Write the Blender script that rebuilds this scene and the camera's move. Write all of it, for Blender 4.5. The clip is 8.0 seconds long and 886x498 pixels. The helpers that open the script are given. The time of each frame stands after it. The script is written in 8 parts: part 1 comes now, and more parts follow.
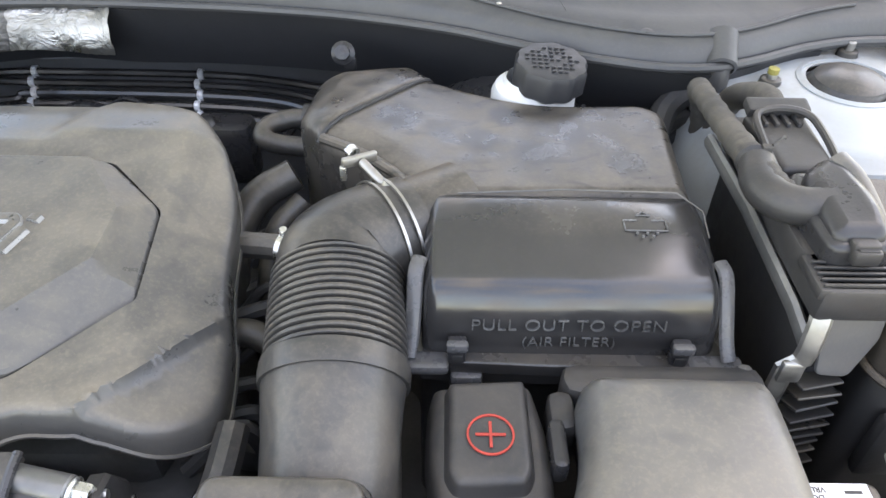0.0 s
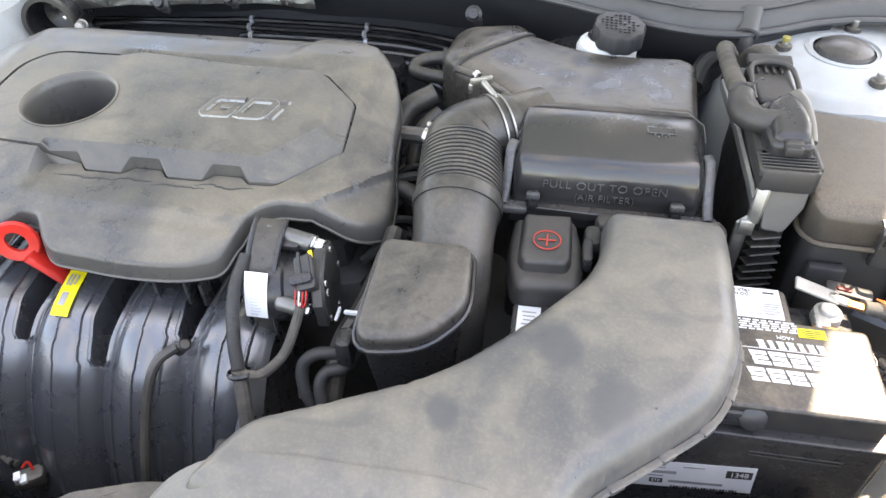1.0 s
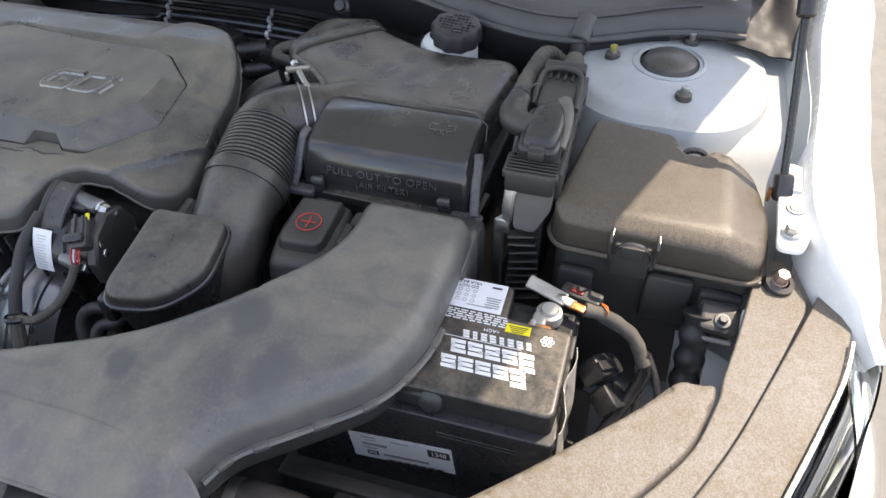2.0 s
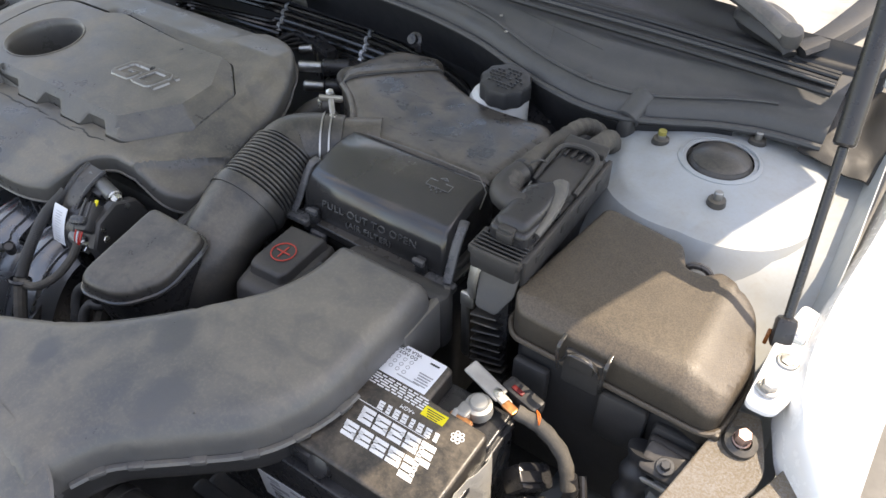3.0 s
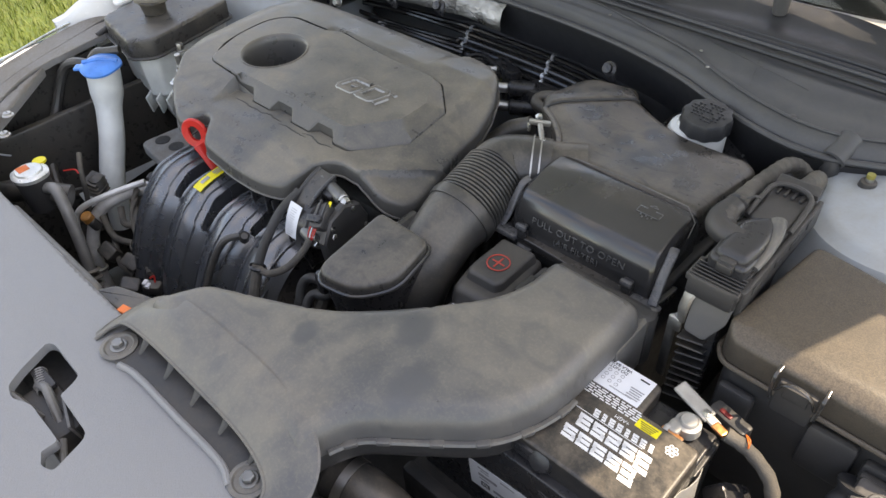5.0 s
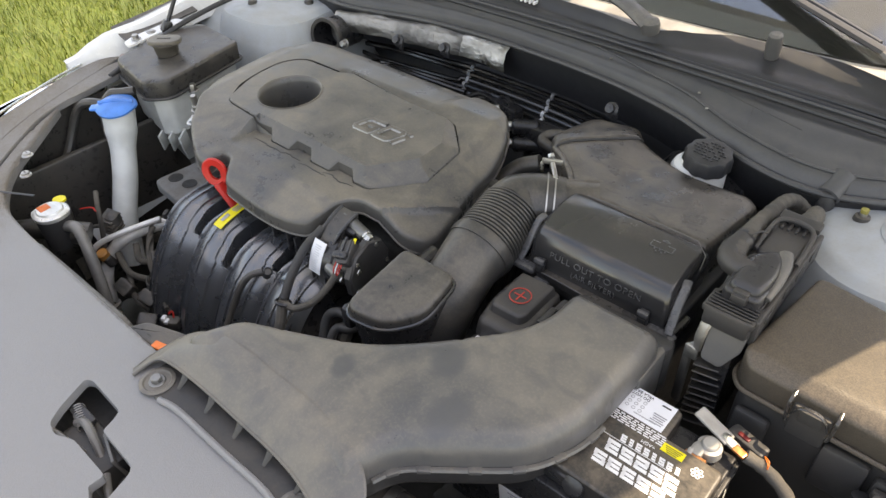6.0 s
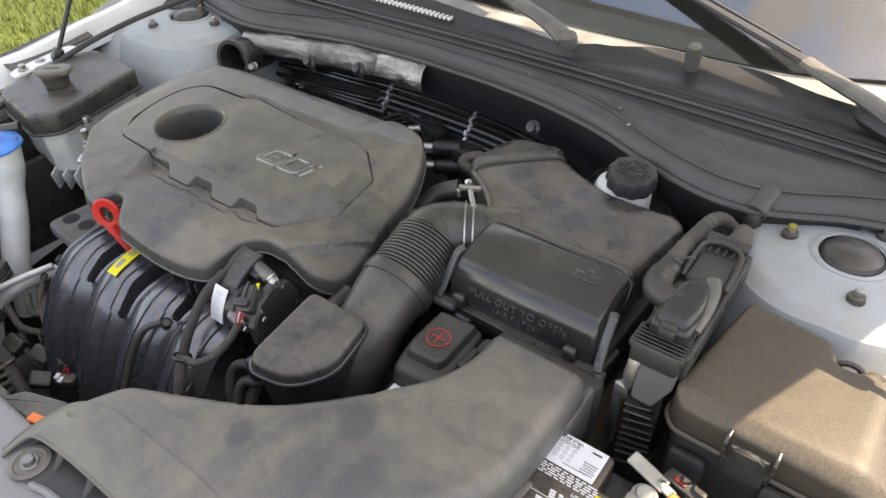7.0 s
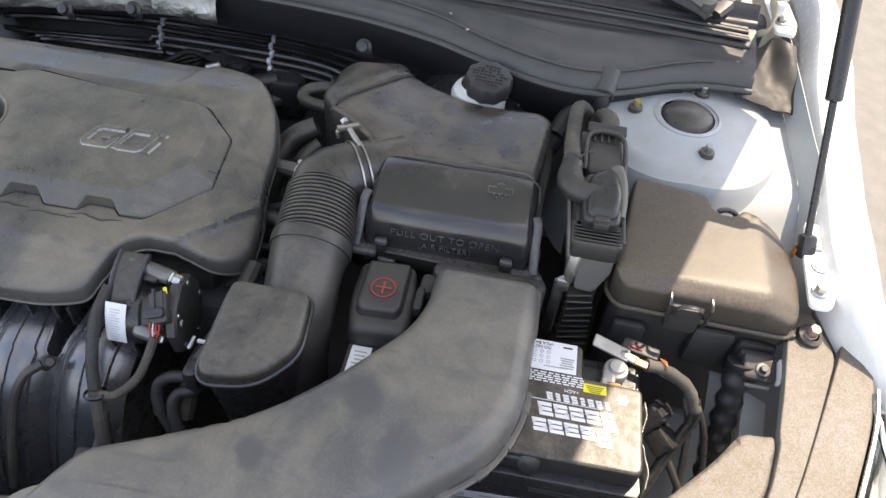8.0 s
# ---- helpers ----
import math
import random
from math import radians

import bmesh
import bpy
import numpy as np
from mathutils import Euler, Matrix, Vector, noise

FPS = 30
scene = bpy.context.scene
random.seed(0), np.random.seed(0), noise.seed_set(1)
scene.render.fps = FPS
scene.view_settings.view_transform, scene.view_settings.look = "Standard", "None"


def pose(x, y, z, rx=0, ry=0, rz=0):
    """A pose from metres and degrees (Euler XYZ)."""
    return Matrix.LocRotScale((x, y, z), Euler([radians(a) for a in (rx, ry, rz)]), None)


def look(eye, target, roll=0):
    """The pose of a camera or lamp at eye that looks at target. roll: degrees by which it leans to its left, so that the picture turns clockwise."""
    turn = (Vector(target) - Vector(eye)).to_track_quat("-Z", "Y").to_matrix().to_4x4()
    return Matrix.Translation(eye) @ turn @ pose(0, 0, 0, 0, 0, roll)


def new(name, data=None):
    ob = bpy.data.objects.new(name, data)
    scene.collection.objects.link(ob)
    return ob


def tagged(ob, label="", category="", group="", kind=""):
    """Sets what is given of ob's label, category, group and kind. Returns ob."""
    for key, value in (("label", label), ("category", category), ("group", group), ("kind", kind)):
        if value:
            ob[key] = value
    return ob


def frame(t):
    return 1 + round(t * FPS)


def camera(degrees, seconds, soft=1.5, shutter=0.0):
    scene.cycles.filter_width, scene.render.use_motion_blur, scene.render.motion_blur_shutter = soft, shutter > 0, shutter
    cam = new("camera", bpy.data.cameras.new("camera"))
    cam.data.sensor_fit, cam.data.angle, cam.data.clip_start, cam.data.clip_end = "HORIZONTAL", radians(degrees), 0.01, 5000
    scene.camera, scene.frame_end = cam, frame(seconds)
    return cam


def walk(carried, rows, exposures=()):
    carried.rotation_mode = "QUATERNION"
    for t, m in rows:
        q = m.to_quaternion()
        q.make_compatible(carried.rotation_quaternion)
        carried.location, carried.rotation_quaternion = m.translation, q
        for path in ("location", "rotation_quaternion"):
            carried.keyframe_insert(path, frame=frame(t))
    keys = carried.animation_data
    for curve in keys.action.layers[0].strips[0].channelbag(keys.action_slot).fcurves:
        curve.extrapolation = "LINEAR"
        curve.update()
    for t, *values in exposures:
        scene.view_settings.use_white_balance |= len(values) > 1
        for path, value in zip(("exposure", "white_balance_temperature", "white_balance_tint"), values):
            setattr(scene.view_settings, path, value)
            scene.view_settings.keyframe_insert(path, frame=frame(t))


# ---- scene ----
cam = camera(63.5, 8.0)
PATH = [
    (0, (-0.006, 0.021, 1.228), (0.015, 1.522, -0.092), 1.5),
    (0.3, (-0.05, -0.085, 1.294), (-0.205, 1.43, -0.002), -1.5),
    (0.5, (-0.076, -0.162, 1.346), (-0.246, 1.323, 0.017), -0.2),
    (0.7, (-0.047, -0.249, 1.359), (-0.277, 1.232, 0.035), -1.3),
    (1, (0.021, -0.317, 1.373), (-0.232, 1.116, 0.002), -1),
    (1.2, (0.127, -0.343, 1.366), (-0.167, 1.101, 0.014), -1.7),
    (1.5, (0.266, -0.378, 1.373), (-0.07, 1.023, -0.014), -1.6),
    (1.7, (0.342, -0.364, 1.379), (-0.051, 1.042, 0.013), -2.4),
    (2, (0.387, -0.282, 1.403), (-0.031, 1.091, 0.01), -1),
    (2.2, (0.421, -0.215, 1.4), (-0.041, 1.145, 0.009), -0.4),
    (3.3, (0.602, -0.119, 1.45), (-0.386, 0.986, 0.107), -2.1),
    (3.5, (0.616, -0.115, 1.488), (-0.474, 0.901, 0.154), -4.1),
    (3.8, (0.631, -0.105, 1.498), (-0.545, 0.809, 0.163), -6.1),
    (4, (0.633, -0.126, 1.488), (-0.535, 0.796, 0.152), -5.8),
    (4.2, (0.638, -0.128, 1.46), (-0.512, 0.78, 0.098), -5.8),
    (4.5, (0.603, -0.156, 1.434), (-0.481, 0.817, 0.064), -3.9),
    (4.8, (0.535, -0.2, 1.468), (-0.542, 0.809, 0.118), -3.8),
    (5, (0.48, -0.253, 1.478), (-0.564, 0.806, 0.14), -2.5),
    (5.2, (0.45, -0.294, 1.492), (-0.581, 0.792, 0.166), -2.2),
    (6.3, (0.449, -0.321, 1.519), (-0.562, 0.857, 0.258), -0.8),
    (6.5, (0.46, -0.284, 1.52), (-0.532, 0.918, 0.267), -0.6),
    (7, (0.436, -0.219, 1.496), (-0.494, 1.025, 0.236), -1),
    (7.2, (0.393, -0.196, 1.486), (-0.429, 1.1, 0.203), -1.9),
    (7.5, (0.267, -0.185, 1.489), (-0.21, 1.234, 0.162), -0.6),
    (7.6, (0.235, -0.19, 1.494), (-0.132, 1.227, 0.132), -0.1),
    (7.8, (0.203, -0.229, 1.502), (0.022, 1.156, 0.071), 3.6),
    (7.9, (0.192, -0.245, 1.511), (0.044, 1.12, 0.057), 4.7),
    (8, (0.167, -0.278, 1.532), (0.027, 1.077, 0.068), 5.6),
]
EXPOSURES = [(t, e, k, 14.5) for t, e, k in ((0.0, 3.12, 8200), (0.5, 3.24, 8300), (0.7, 3.40, 8300), (0.9, 3.36, 8200), (1.0, 3.12, 8200), (1.3, 2.9, 7900), (1.6, 2.54, 7700), (2.0, 2.02, 7500), (2.2, 2.0, 7500), (3.3, 2.02, 7900), (4.5, 2.15, 8200), (5.2, 2.13, 8400), (6.3, 2.2, 9000), (7.2, 2.2, 8700), (8.0, 2.12, 7900))]
walk(cam, [(t, look(eye, target, roll)) for t, eye, target, roll in PATH], EXPOSURES)

# ---------------------------------------------------------------- light
SUN = Vector((0.40, 0.50, 1.0)).normalized()
world = bpy.data.worlds.new("sky")
scene.world = world
world.use_nodes = True
wn = world.node_tree
wn.nodes.clear()
sky = wn.nodes.new("ShaderNodeTexSky")
sky.sky_type, sky.sun_disc = "NISHITA", False
sky.sun_elevation = math.asin(SUN.z)
sky.sun_rotation = math.atan2(SUN.x, SUN.y)
bg = wn.nodes.new("ShaderNodeBackground")
bg.inputs["Strength"].default_value = 0.15
wout = wn.nodes.new("ShaderNodeOutputWorld")
# scattered fair-weather clouds over the whole sky
puff = wn.nodes.new("ShaderNodeTexNoise")
puff.inputs["Scale"].default_value, puff.inputs["Detail"].default_value, puff.inputs["Roughness"].default_value = 4.2, 7.0, 0.58
cover = wn.nodes.new("ShaderNodeMapRange")
for k, v in (("From Min", 0.47), ("From Max", 0.58), ("To Min", 0.0), ("To Max", 0.85)):
    cover.inputs[k].default_value = v
blend = wn.nodes.new("ShaderNodeMix")
blend.data_type = "RGBA"
blend.inputs[7].default_value = (2.9, 2.9, 3.0, 1)
wn.links.new(puff.outputs["Fac"], cover.inputs["Value"])
wn.links.new(cover.outputs["Result"], blend.inputs["Factor"])
wn.links.new(sky.outputs[0], blend.inputs[6])
wn.links.new(blend.outputs[2], bg.inputs[0])
wn.links.new(bg.outputs[0], wout.inputs[0])
sun = new("sun", bpy.data.lights.new("sun", "SUN"))
sun.data.energy, sun.data.angle, sun.data.color = 1.95, radians(0.6), (1.0, 0.94, 0.82)
sun.matrix_world = look(SUN * 10, (0, 0, 0))

# ---------------------------------------------------------------- materials


class Mat:
    """A principled material with a few node helpers."""

    def __init__(self, name, color, rough=0.5, metal=0.0):
        self.m = bpy.data.materials.new(name)
        self.m.use_nodes = True
        self.t = self.m.node_tree
        self.p = self.t.nodes["Principled BSDF"]
        self.p.inputs["Base Color"].default_value = (*color, 1)
        self.p.inputs["Roughness"].default_value = rough
        self.p.inputs["Metallic"].default_value = metal
        self.tc = self.t.nodes.new("ShaderNodeTexCoord")
        self.color = color

    def noise(self, scale, detail=4, rough=0.55, dist=0.0, stretch=(1, 1, 1)):
        mp = self.t.nodes.new("ShaderNodeMapping")
        mp.inputs["Scale"].default_value = stretch
        self.t.links.new(self.tc.outputs["Object"], mp.inputs[0])
        n = self.t.nodes.new("ShaderNodeTexNoise")
        n.inputs["Scale"].default_value = scale
        n.inputs["Detail"].default_value = detail
        n.inputs["Roughness"].default_value = rough
        n.inputs["Distortion"].default_value = dist
        self.t.links.new(mp.outputs[0], n.inputs["Vector"])
        return n.outputs["Fac"]

    def ramp(self, fac, lo, hi, a=0.0, b=1.0):
        r = self.t.nodes.new("ShaderNodeMapRange")
        r.interpolation_type = "SMOOTHSTEP"
        for k, v in zip(("From Min", "From Max", "To Min", "To Max"), (lo, hi, a, b)):
            r.inputs[k].default_value = v
        self.t.links.new(fac, r.inputs["Value"])
        return r.outputs["Result"]

    def math(self, op, a, b):
        n = self.t.nodes.new("ShaderNodeMath")
        n.operation = op
        for i, v in enumerate((a, b)):
            if isinstance(v, (int, float)):
                n.inputs[i].default_value = v
            else:
                self.t.links.new(v, n.inputs[i])
        return n.outputs[0]

    def mix(self, fac, a, b):
        n = self.t.nodes.new("ShaderNodeMix")
        n.data_type = "RGBA"
        self.t.links.new(fac, n.inputs["Factor"]) if not isinstance(fac, float) else None
        for sock, v in ((n.inputs[6], a), (n.inputs[7], b)):
            if isinstance(v, tuple):
                sock.default_value = (*v, 1)
            else:
                self.t.links.new(v, sock)
        return n.outputs[2]

    def base(self, c):
        self.t.links.new(c, self.p.inputs["Base Color"])

    def rough(self, r):
        self.t.links.new(r, self.p.inputs["Roughness"])

    def bump(self, h, strength=0.2, dist=0.001):
        b = self.t.nodes.new("ShaderNodeBump")
        b.inputs["Strength"].default_value = strength
        b.inputs["Distance"].default_value = dist
        self.t.links.new(h, b.inputs["Height"])
        self.t.links.new(b.outputs[0], self.p.inputs["Normal"])

    def up(self):
        g = self.t.nodes.new("ShaderNodeNewGeometry")
        x = self.t.nodes.new("ShaderNodeSeparateXYZ")
        self.t.links.new(g.outputs["Normal"], x.inputs[0])
        return x.outputs["Z"]


def dusty(name, color, dust, amount=0.5, rough=0.5, patch=9.0, grain=260.0, relief=0.15, wipe=0.5, smudges=(), level=(-0.1, 0.75)):
    """Moulded plastic, metal or rubber with settled dust: patchy wiped areas, fine specks, a grained skin."""
    m = Mat(name, color, rough)
    big = m.noise(patch, 5, 0.6, 0.6)
    mid = m.noise(patch * 4.5, 4, 0.6)
    fine = m.noise(grain, 3, 0.7)
    d = m.math("ADD", m.math("MULTIPLY", m.ramp(big, 0.33, 0.67), 0.62), m.math("MULTIPLY", m.ramp(mid, 0.36, 0.70), 0.24))
    d = m.math("ADD", d, m.math("MULTIPLY", m.ramp(fine, 0.45, 0.7), 0.22))
    wiped = m.noise(patch * 2.1, 3, 0.5, 1.6, (1, 1.5, 1))
    d = m.math("MULTIPLY", d, m.ramp(wiped, 0.53, 0.70, 1.0, wipe))
    for x, y, r in smudges:
        # a finger mark that took the dust off
        far = m.t.nodes.new("ShaderNodeVectorMath")
        far.operation = "DISTANCE"
        flat = m.t.nodes.new("ShaderNodeMapping")
        flat.inputs["Scale"].default_value = (1.0, 0.72, 0.0)
        m.t.links.new(m.tc.outputs["Object"], flat.inputs[0])
        m.t.links.new(flat.outputs[0], far.inputs[0])
        far.inputs[1].default_value = (x, y * 0.72, 0.0)
        edge = m.math("ADD", far.outputs["Value"], m.math("MULTIPLY", m.math("SUBTRACT", mid, 0.5), 0.022))
        d = m.math("MULTIPLY", d, m.ramp(edge, r * 0.55, r * 1.25, 0.15, 1.0))
    d = m.math("MULTIPLY", d, m.ramp(m.up(), level[0], level[1], 0.18, 1.0))
    d = m.math("MINIMUM", m.math("MULTIPLY", d, amount), 0.95)
    m.base(m.mix(d, color, dust))
    m.rough(m.math("ADD", m.math("MULTIPLY", d, 0.28), m.ramp(mid, 0.3, 0.7, rough - 0.06, rough + 0.06)))
    m.bump(m.math("ADD", fine, m.math("MULTIPLY", mid, 0.6)), relief, 0.0012)
    return m.m


def plain(name, color, rough=0.5, metal=0.0, grain=180.0, relief=0.1, vary=0.25):
    m = Mat(name, color, rough, metal)
    n = m.noise(grain, 4, 0.6)
    w = m.noise(14.0, 4, 0.6)
    dark = tuple(c * (1 - vary) for c in color)
    lite = tuple(min(1.0, c * (1 + vary)) for c in color)
    m.base(m.mix(m.ramp(w, 0.3, 0.7), dark, lite))
    m.rough(m.ramp(n, 0.3, 0.7, max(0.02, rough - 0.08), rough + 0.08))
    m.bump(n, relief, 0.0008)
    return m.m


def speckled(name, color, dust, amount=0.8, rough=0.5, grain=420.0, relief=0.3, speck=1.0, flank_sun=None):
    """Grained plastic under an even coat of fine dust."""
    m = Mat(name, color, rough)
    big = m.noise(7.0, 4, 0.6)
    mid = m.noise(90.0, 3, 0.7)
    fine = m.noise(grain, 3, 0.8)
    d = m.math("ADD", m.ramp(big, 0.3, 0.7, 0.42, 0.62), m.ramp(mid, 0.35, 0.7, -0.05, 0.06))
    d = m.math("ADD", d, m.ramp(fine, 0.38, 0.62, -0.26 * speck, 0.38 * speck))
    d = m.math("MULTIPLY", d, m.ramp(m.up(), -0.1, 0.7, 0.25, 1.0))
    if flank_sun:
        # thicker dust towards the flanks; sunlit tan against shaded grey put into colour
        s = m.t.nodes.new("ShaderNodeSeparateXYZ")
        m.t.links.new(m.tc.outputs["Object"], s.inputs[0])
        far = m.math("ABSOLUTE", m.math("ADD", s.outputs[0], 0.27), 0.0)
        d = m.math("MULTIPLY", d, m.ramp(m.math("ADD", far, m.ramp(big, 0.3, 0.7, -0.06, 0.06)), flank_sun[0], flank_sun[1], flank_sun[2], 1.0))
    d = m.math("MAXIMUM", m.math("MINIMUM", m.math("MULTIPLY", d, amount), 0.95), 0.0)
    m.base(m.mix(d, color, dust))
    m.rough(m.ramp(fine, 0.3, 0.7, rough - 0.06, rough + 0.12))
    m.bump(m.math("ADD", fine, m.math("MULTIPLY", mid, 0.2)), relief, 0.0012)
    return m.m


SMUDGES = ((0.053, 0.126, 0.024), (0.105, 0.066, 0.025), (-0.045, 0.040, 0.014))
BOX_SMUDGES = ((0.035, 0.600, 0.020), (0.085, 0.575, 0.022), (0.125, 0.610, 0.017), (0.165, 0.560, 0.018), (0.060, 0.650, 0.018), (-0.045, 0.640, 0.022))
cover_plastic = dusty("engine_cover_plastic", (0.064, 0.064, 0.063), (0.25, 0.215, 0.160), 0.76, 0.30, 6.0, 260.0, 0.12, 0.60, (), (0.50, 0.97))
duct_plastic = dusty("duct_plastic", (0.078, 0.079, 0.081), (0.255, 0.223, 0.168), 0.66, 0.33, 5.5, 260.0, 0.10, 0.60, SMUDGES, (0.10, 0.95))
box_plastic = dusty("filter_box_plastic", (0.026, 0.025, 0.024), (0.250, 0.212, 0.168), 0.55, 0.28, 9.0, 260.0, 0.10, 0.25, BOX_SMUDGES)
resonator_plastic = dusty("resonator_plastic", (0.034, 0.033, 0.032), (0.20, 0.17, 0.13), 0.52, 0.30, 14.0)
lid_plastic = dusty("filter_lid_plastic", (0.024, 0.024, 0.025), (0.20, 0.17, 0.13), 0.30, 0.20, 5.0, 260.0, 0.03, 0.8, (), (0.96, 0.999))
for key, value in (("Specular IOR Level", 0.7), ("IOR", 1.5)):
    lid_plastic.node_tree.nodes["Principled BSDF"].inputs[key].default_value = value
black_plastic = dusty("black_plastic", (0.032, 0.032, 0.033), (0.15, 0.125, 0.095), 0.3, 0.45, 14.0)
clean_plastic = dusty("black_clean_plastic", (0.026, 0.026, 0.028), (0.10, 0.09, 0.08), 0.14, 0.29, 14.0)
fuse_plastic = speckled("fuse_box_plastic", (0.022, 0.021, 0.020), (0.42, 0.315, 0.20), 0.265, 0.39, 520.0, 0.30, 0.65)
rubber = dusty("rubber", (0.032, 0.032, 0.032), (0.20, 0.17, 0.13), 0.55, 0.33, 9.0, 260.0, 0.15, 0.35)
hose_rubber = dusty("hose_rubber", (0.034, 0.034, 0.035), (0.11, 0.10, 0.085), 0.25, 0.5, 18.0)
cloth_tape = dusty("harness_wrap", (0.055, 0.052, 0.047), (0.2, 0.175, 0.14), 0.6, 0.8, 22.0, 700.0, 0.5)
# dusty panel whose grey centre and tan flanks carry shade and sun in colour
panel_plastic = speckled("front_panel_plastic", (0.235, 0.238, 0.243), (0.128, 0.098, 0.062), 1.35, 0.42, 430.0, 0.8, 0.45, (0.30, 0.62, 0.10))
cowl_plastic = dusty("cowl_plastic", (0.050, 0.052, 0.056), (0.15, 0.14, 0.12), 0.33, 0.46, 5.0)
latch_plastic = dusty("latch_plastic", (0.075, 0.076, 0.080), (0.2, 0.18, 0.15), 0.3, 0.26, 14.0, 260.0, 0.05)
seal_rubber = dusty("seal_rubber", (0.021, 0.022, 0.025), (0.10, 0.095, 0.08), 0.2, 0.45, 9.0)
wiper_plastic = dusty("wiper_plastic", (0.07, 0.07, 0.072), (0.3, 0.27, 0.22), 0.5, 0.45, 14.0)
white_paint = plain("white_car_paint", (0.78, 0.78, 0.77), 0.22, 0.0, 90.0, 0.02, 0.04)
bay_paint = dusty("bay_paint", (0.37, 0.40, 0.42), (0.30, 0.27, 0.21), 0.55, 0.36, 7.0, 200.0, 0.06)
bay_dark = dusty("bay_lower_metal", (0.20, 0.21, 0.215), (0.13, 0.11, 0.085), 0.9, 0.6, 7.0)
steel = plain("zinc_steel", (0.62, 0.62, 0.6), 0.3, 1.0)
dull_steel = plain("dull_steel", (0.42, 0.41, 0.39), 0.45, 1.0)
cast_grey = plain("cast_grey_metal", (0.20, 0.20, 0.195), 0.42, 0.7)
bright_pipe = plain("bright_pipe", (0.66, 0.65, 0.63), 0.36, 0.35)
grey_pipe = plain("grey_painted_pipe", (0.17, 0.165, 0.155), 0.45, 0.2)
alu = plain("cast_aluminium", (0.55, 0.55, 0.54), 0.42, 1.0)
lead = plain("lead_terminal", (0.40, 0.39, 0.36), 0.55, 0.5)
copper = plain("copper", (0.72, 0.33, 0.14), 0.4, 1.0)
red_plastic = plain("red_plastic", (0.50, 0.022, 0.016), 0.38)
blue_plastic = plain("blue_plastic", (0.05, 0.22, 0.62), 0.35)
yellow_sticker = plain("yellow_label", (0.80, 0.68, 0.02), 0.45, 0, 90, 0.02, 0.05)
white_sticker = plain("white_label", (0.72, 0.73, 0.75), 0.45, 0, 90, 0.02, 0.05)
white_ink = plain("white_ink", (0.74, 0.74, 0.73), 0.45, 0, 90, 0.02, 0.05)
grey_ink = plain("grey_ink", (0.30, 0.30, 0.31), 0.5)
dark_ink = plain("dark_ink", (0.03, 0.03, 0.03), 0.5)
red_ink = plain("red_ink", (0.45, 0.05, 0.035), 0.5)
orange_plastic = plain("orange_plastic", (0.75, 0.17, 0.03), 0.45)
dusty_yellow = plain("yellow_paint_mark", (0.24, 0.21, 0.05), 0.6)
badge = plain("badge_grey", (0.27, 0.27, 0.26), 0.32, 0.3)
emboss = plain("embossed_plastic", (0.095, 0.095, 0.093), 0.30)
milky = plain("milky_tank", (0.60, 0.62, 0.60), 0.38, 0, 60, 0.03, 0.12)
white_tank = plain("white_reservoir", (0.62, 0.63, 0.62), 0.35, 0, 60, 0.03, 0.06)
concrete = plain("concrete", (0.165, 0.158, 0.145), 0.9, 0, 90, 0.3, 0.08)
# one black for the deep parts, the bay's shade put into the colour
shade_black = plain("bay_shadow_black", (0.055, 0.054, 0.052), 0.8)
insulation = dusty("insulation_mat", (0.085, 0.088, 0.096), (0.11, 0.105, 0.095), 0.3, 0.75, 9.0, 300.0, 0.5)
tree_leaf = plain("tree_leaf", (0.05, 0.10, 0.025), 0.6)
bark = plain("bark", (0.12, 0.09, 0.06), 0.9, 0, 40, 0.6)


def film_material():
    m = Mat("torn_plastic_film", (0.62, 0.60, 0.55), 0.3)
    m.p.inputs["Transmission Weight"].default_value = 0.35
    n = m.noise(40.0, 4, 0.7, 1.0)
    m.bump(n, 0.6, 0.004)
    return m.m


def foil_material(name, lite, dull, rough):
    m = Mat(name, lite, rough, 1.0)
    n = m.noise(28.0, 5, 0.7, 1.2)
    w = m.noise(9.0, 4, 0.6)
    m.base(m.mix(m.ramp(w, 0.4, 0.65), lite, dull))
    m.rough(m.ramp(w, 0.35, 0.7, rough, rough + 0.3))
    m.bump(n, 0.9, 0.006)
    return m.m


def glass_material():
    m = Mat("windscreen_glass", (0.75, 0.82, 0.82), 0.02)
    m.p.inputs["Transmission Weight"].default_value = 1.0
    m.p.inputs["IOR"].default_value = 1.7
    m.p.inputs["Coat Weight"].default_value = 0.5
    m.p.inputs["Coat IOR"].default_value = 1.5
    return m.m


def grass_material():
    m = Mat("grass", (0.10, 0.16, 0.03), 0.6)
    a = m.noise(1.4, 4, 0.6)
    b = m.noise(30.0, 4, 0.7)
    c = m.mix(m.ramp(a, 0.35, 0.65), (0.062, 0.098, 0.008), (0.095, 0.135, 0.014))
    m.base(m.mix(m.ramp(b, 0.4, 0.75), c, (0.145, 0.160, 0.030)))
    return m.m


def manifold_material():
    m = Mat("manifold_plastic", (0.05, 0.05, 0.053), 0.3)
    m.p.inputs["Specular IOR Level"].default_value = 1.0
    w = m.noise(16.0, 4, 0.6, 0.5)
    f = m.noise(240.0, 3, 0.7)
    m.base(m.mix(m.ramp(w, 0.4, 0.7), (0.046, 0.050, 0.057), (0.056, 0.058, 0.062)))
    m.rough(m.ramp(w, 0.35, 0.7, 0.25, 0.30))
    m.p.inputs["IOR"].default_value = 1.75
    m.bump(f, 0.01, 0.0006)
    return m.m


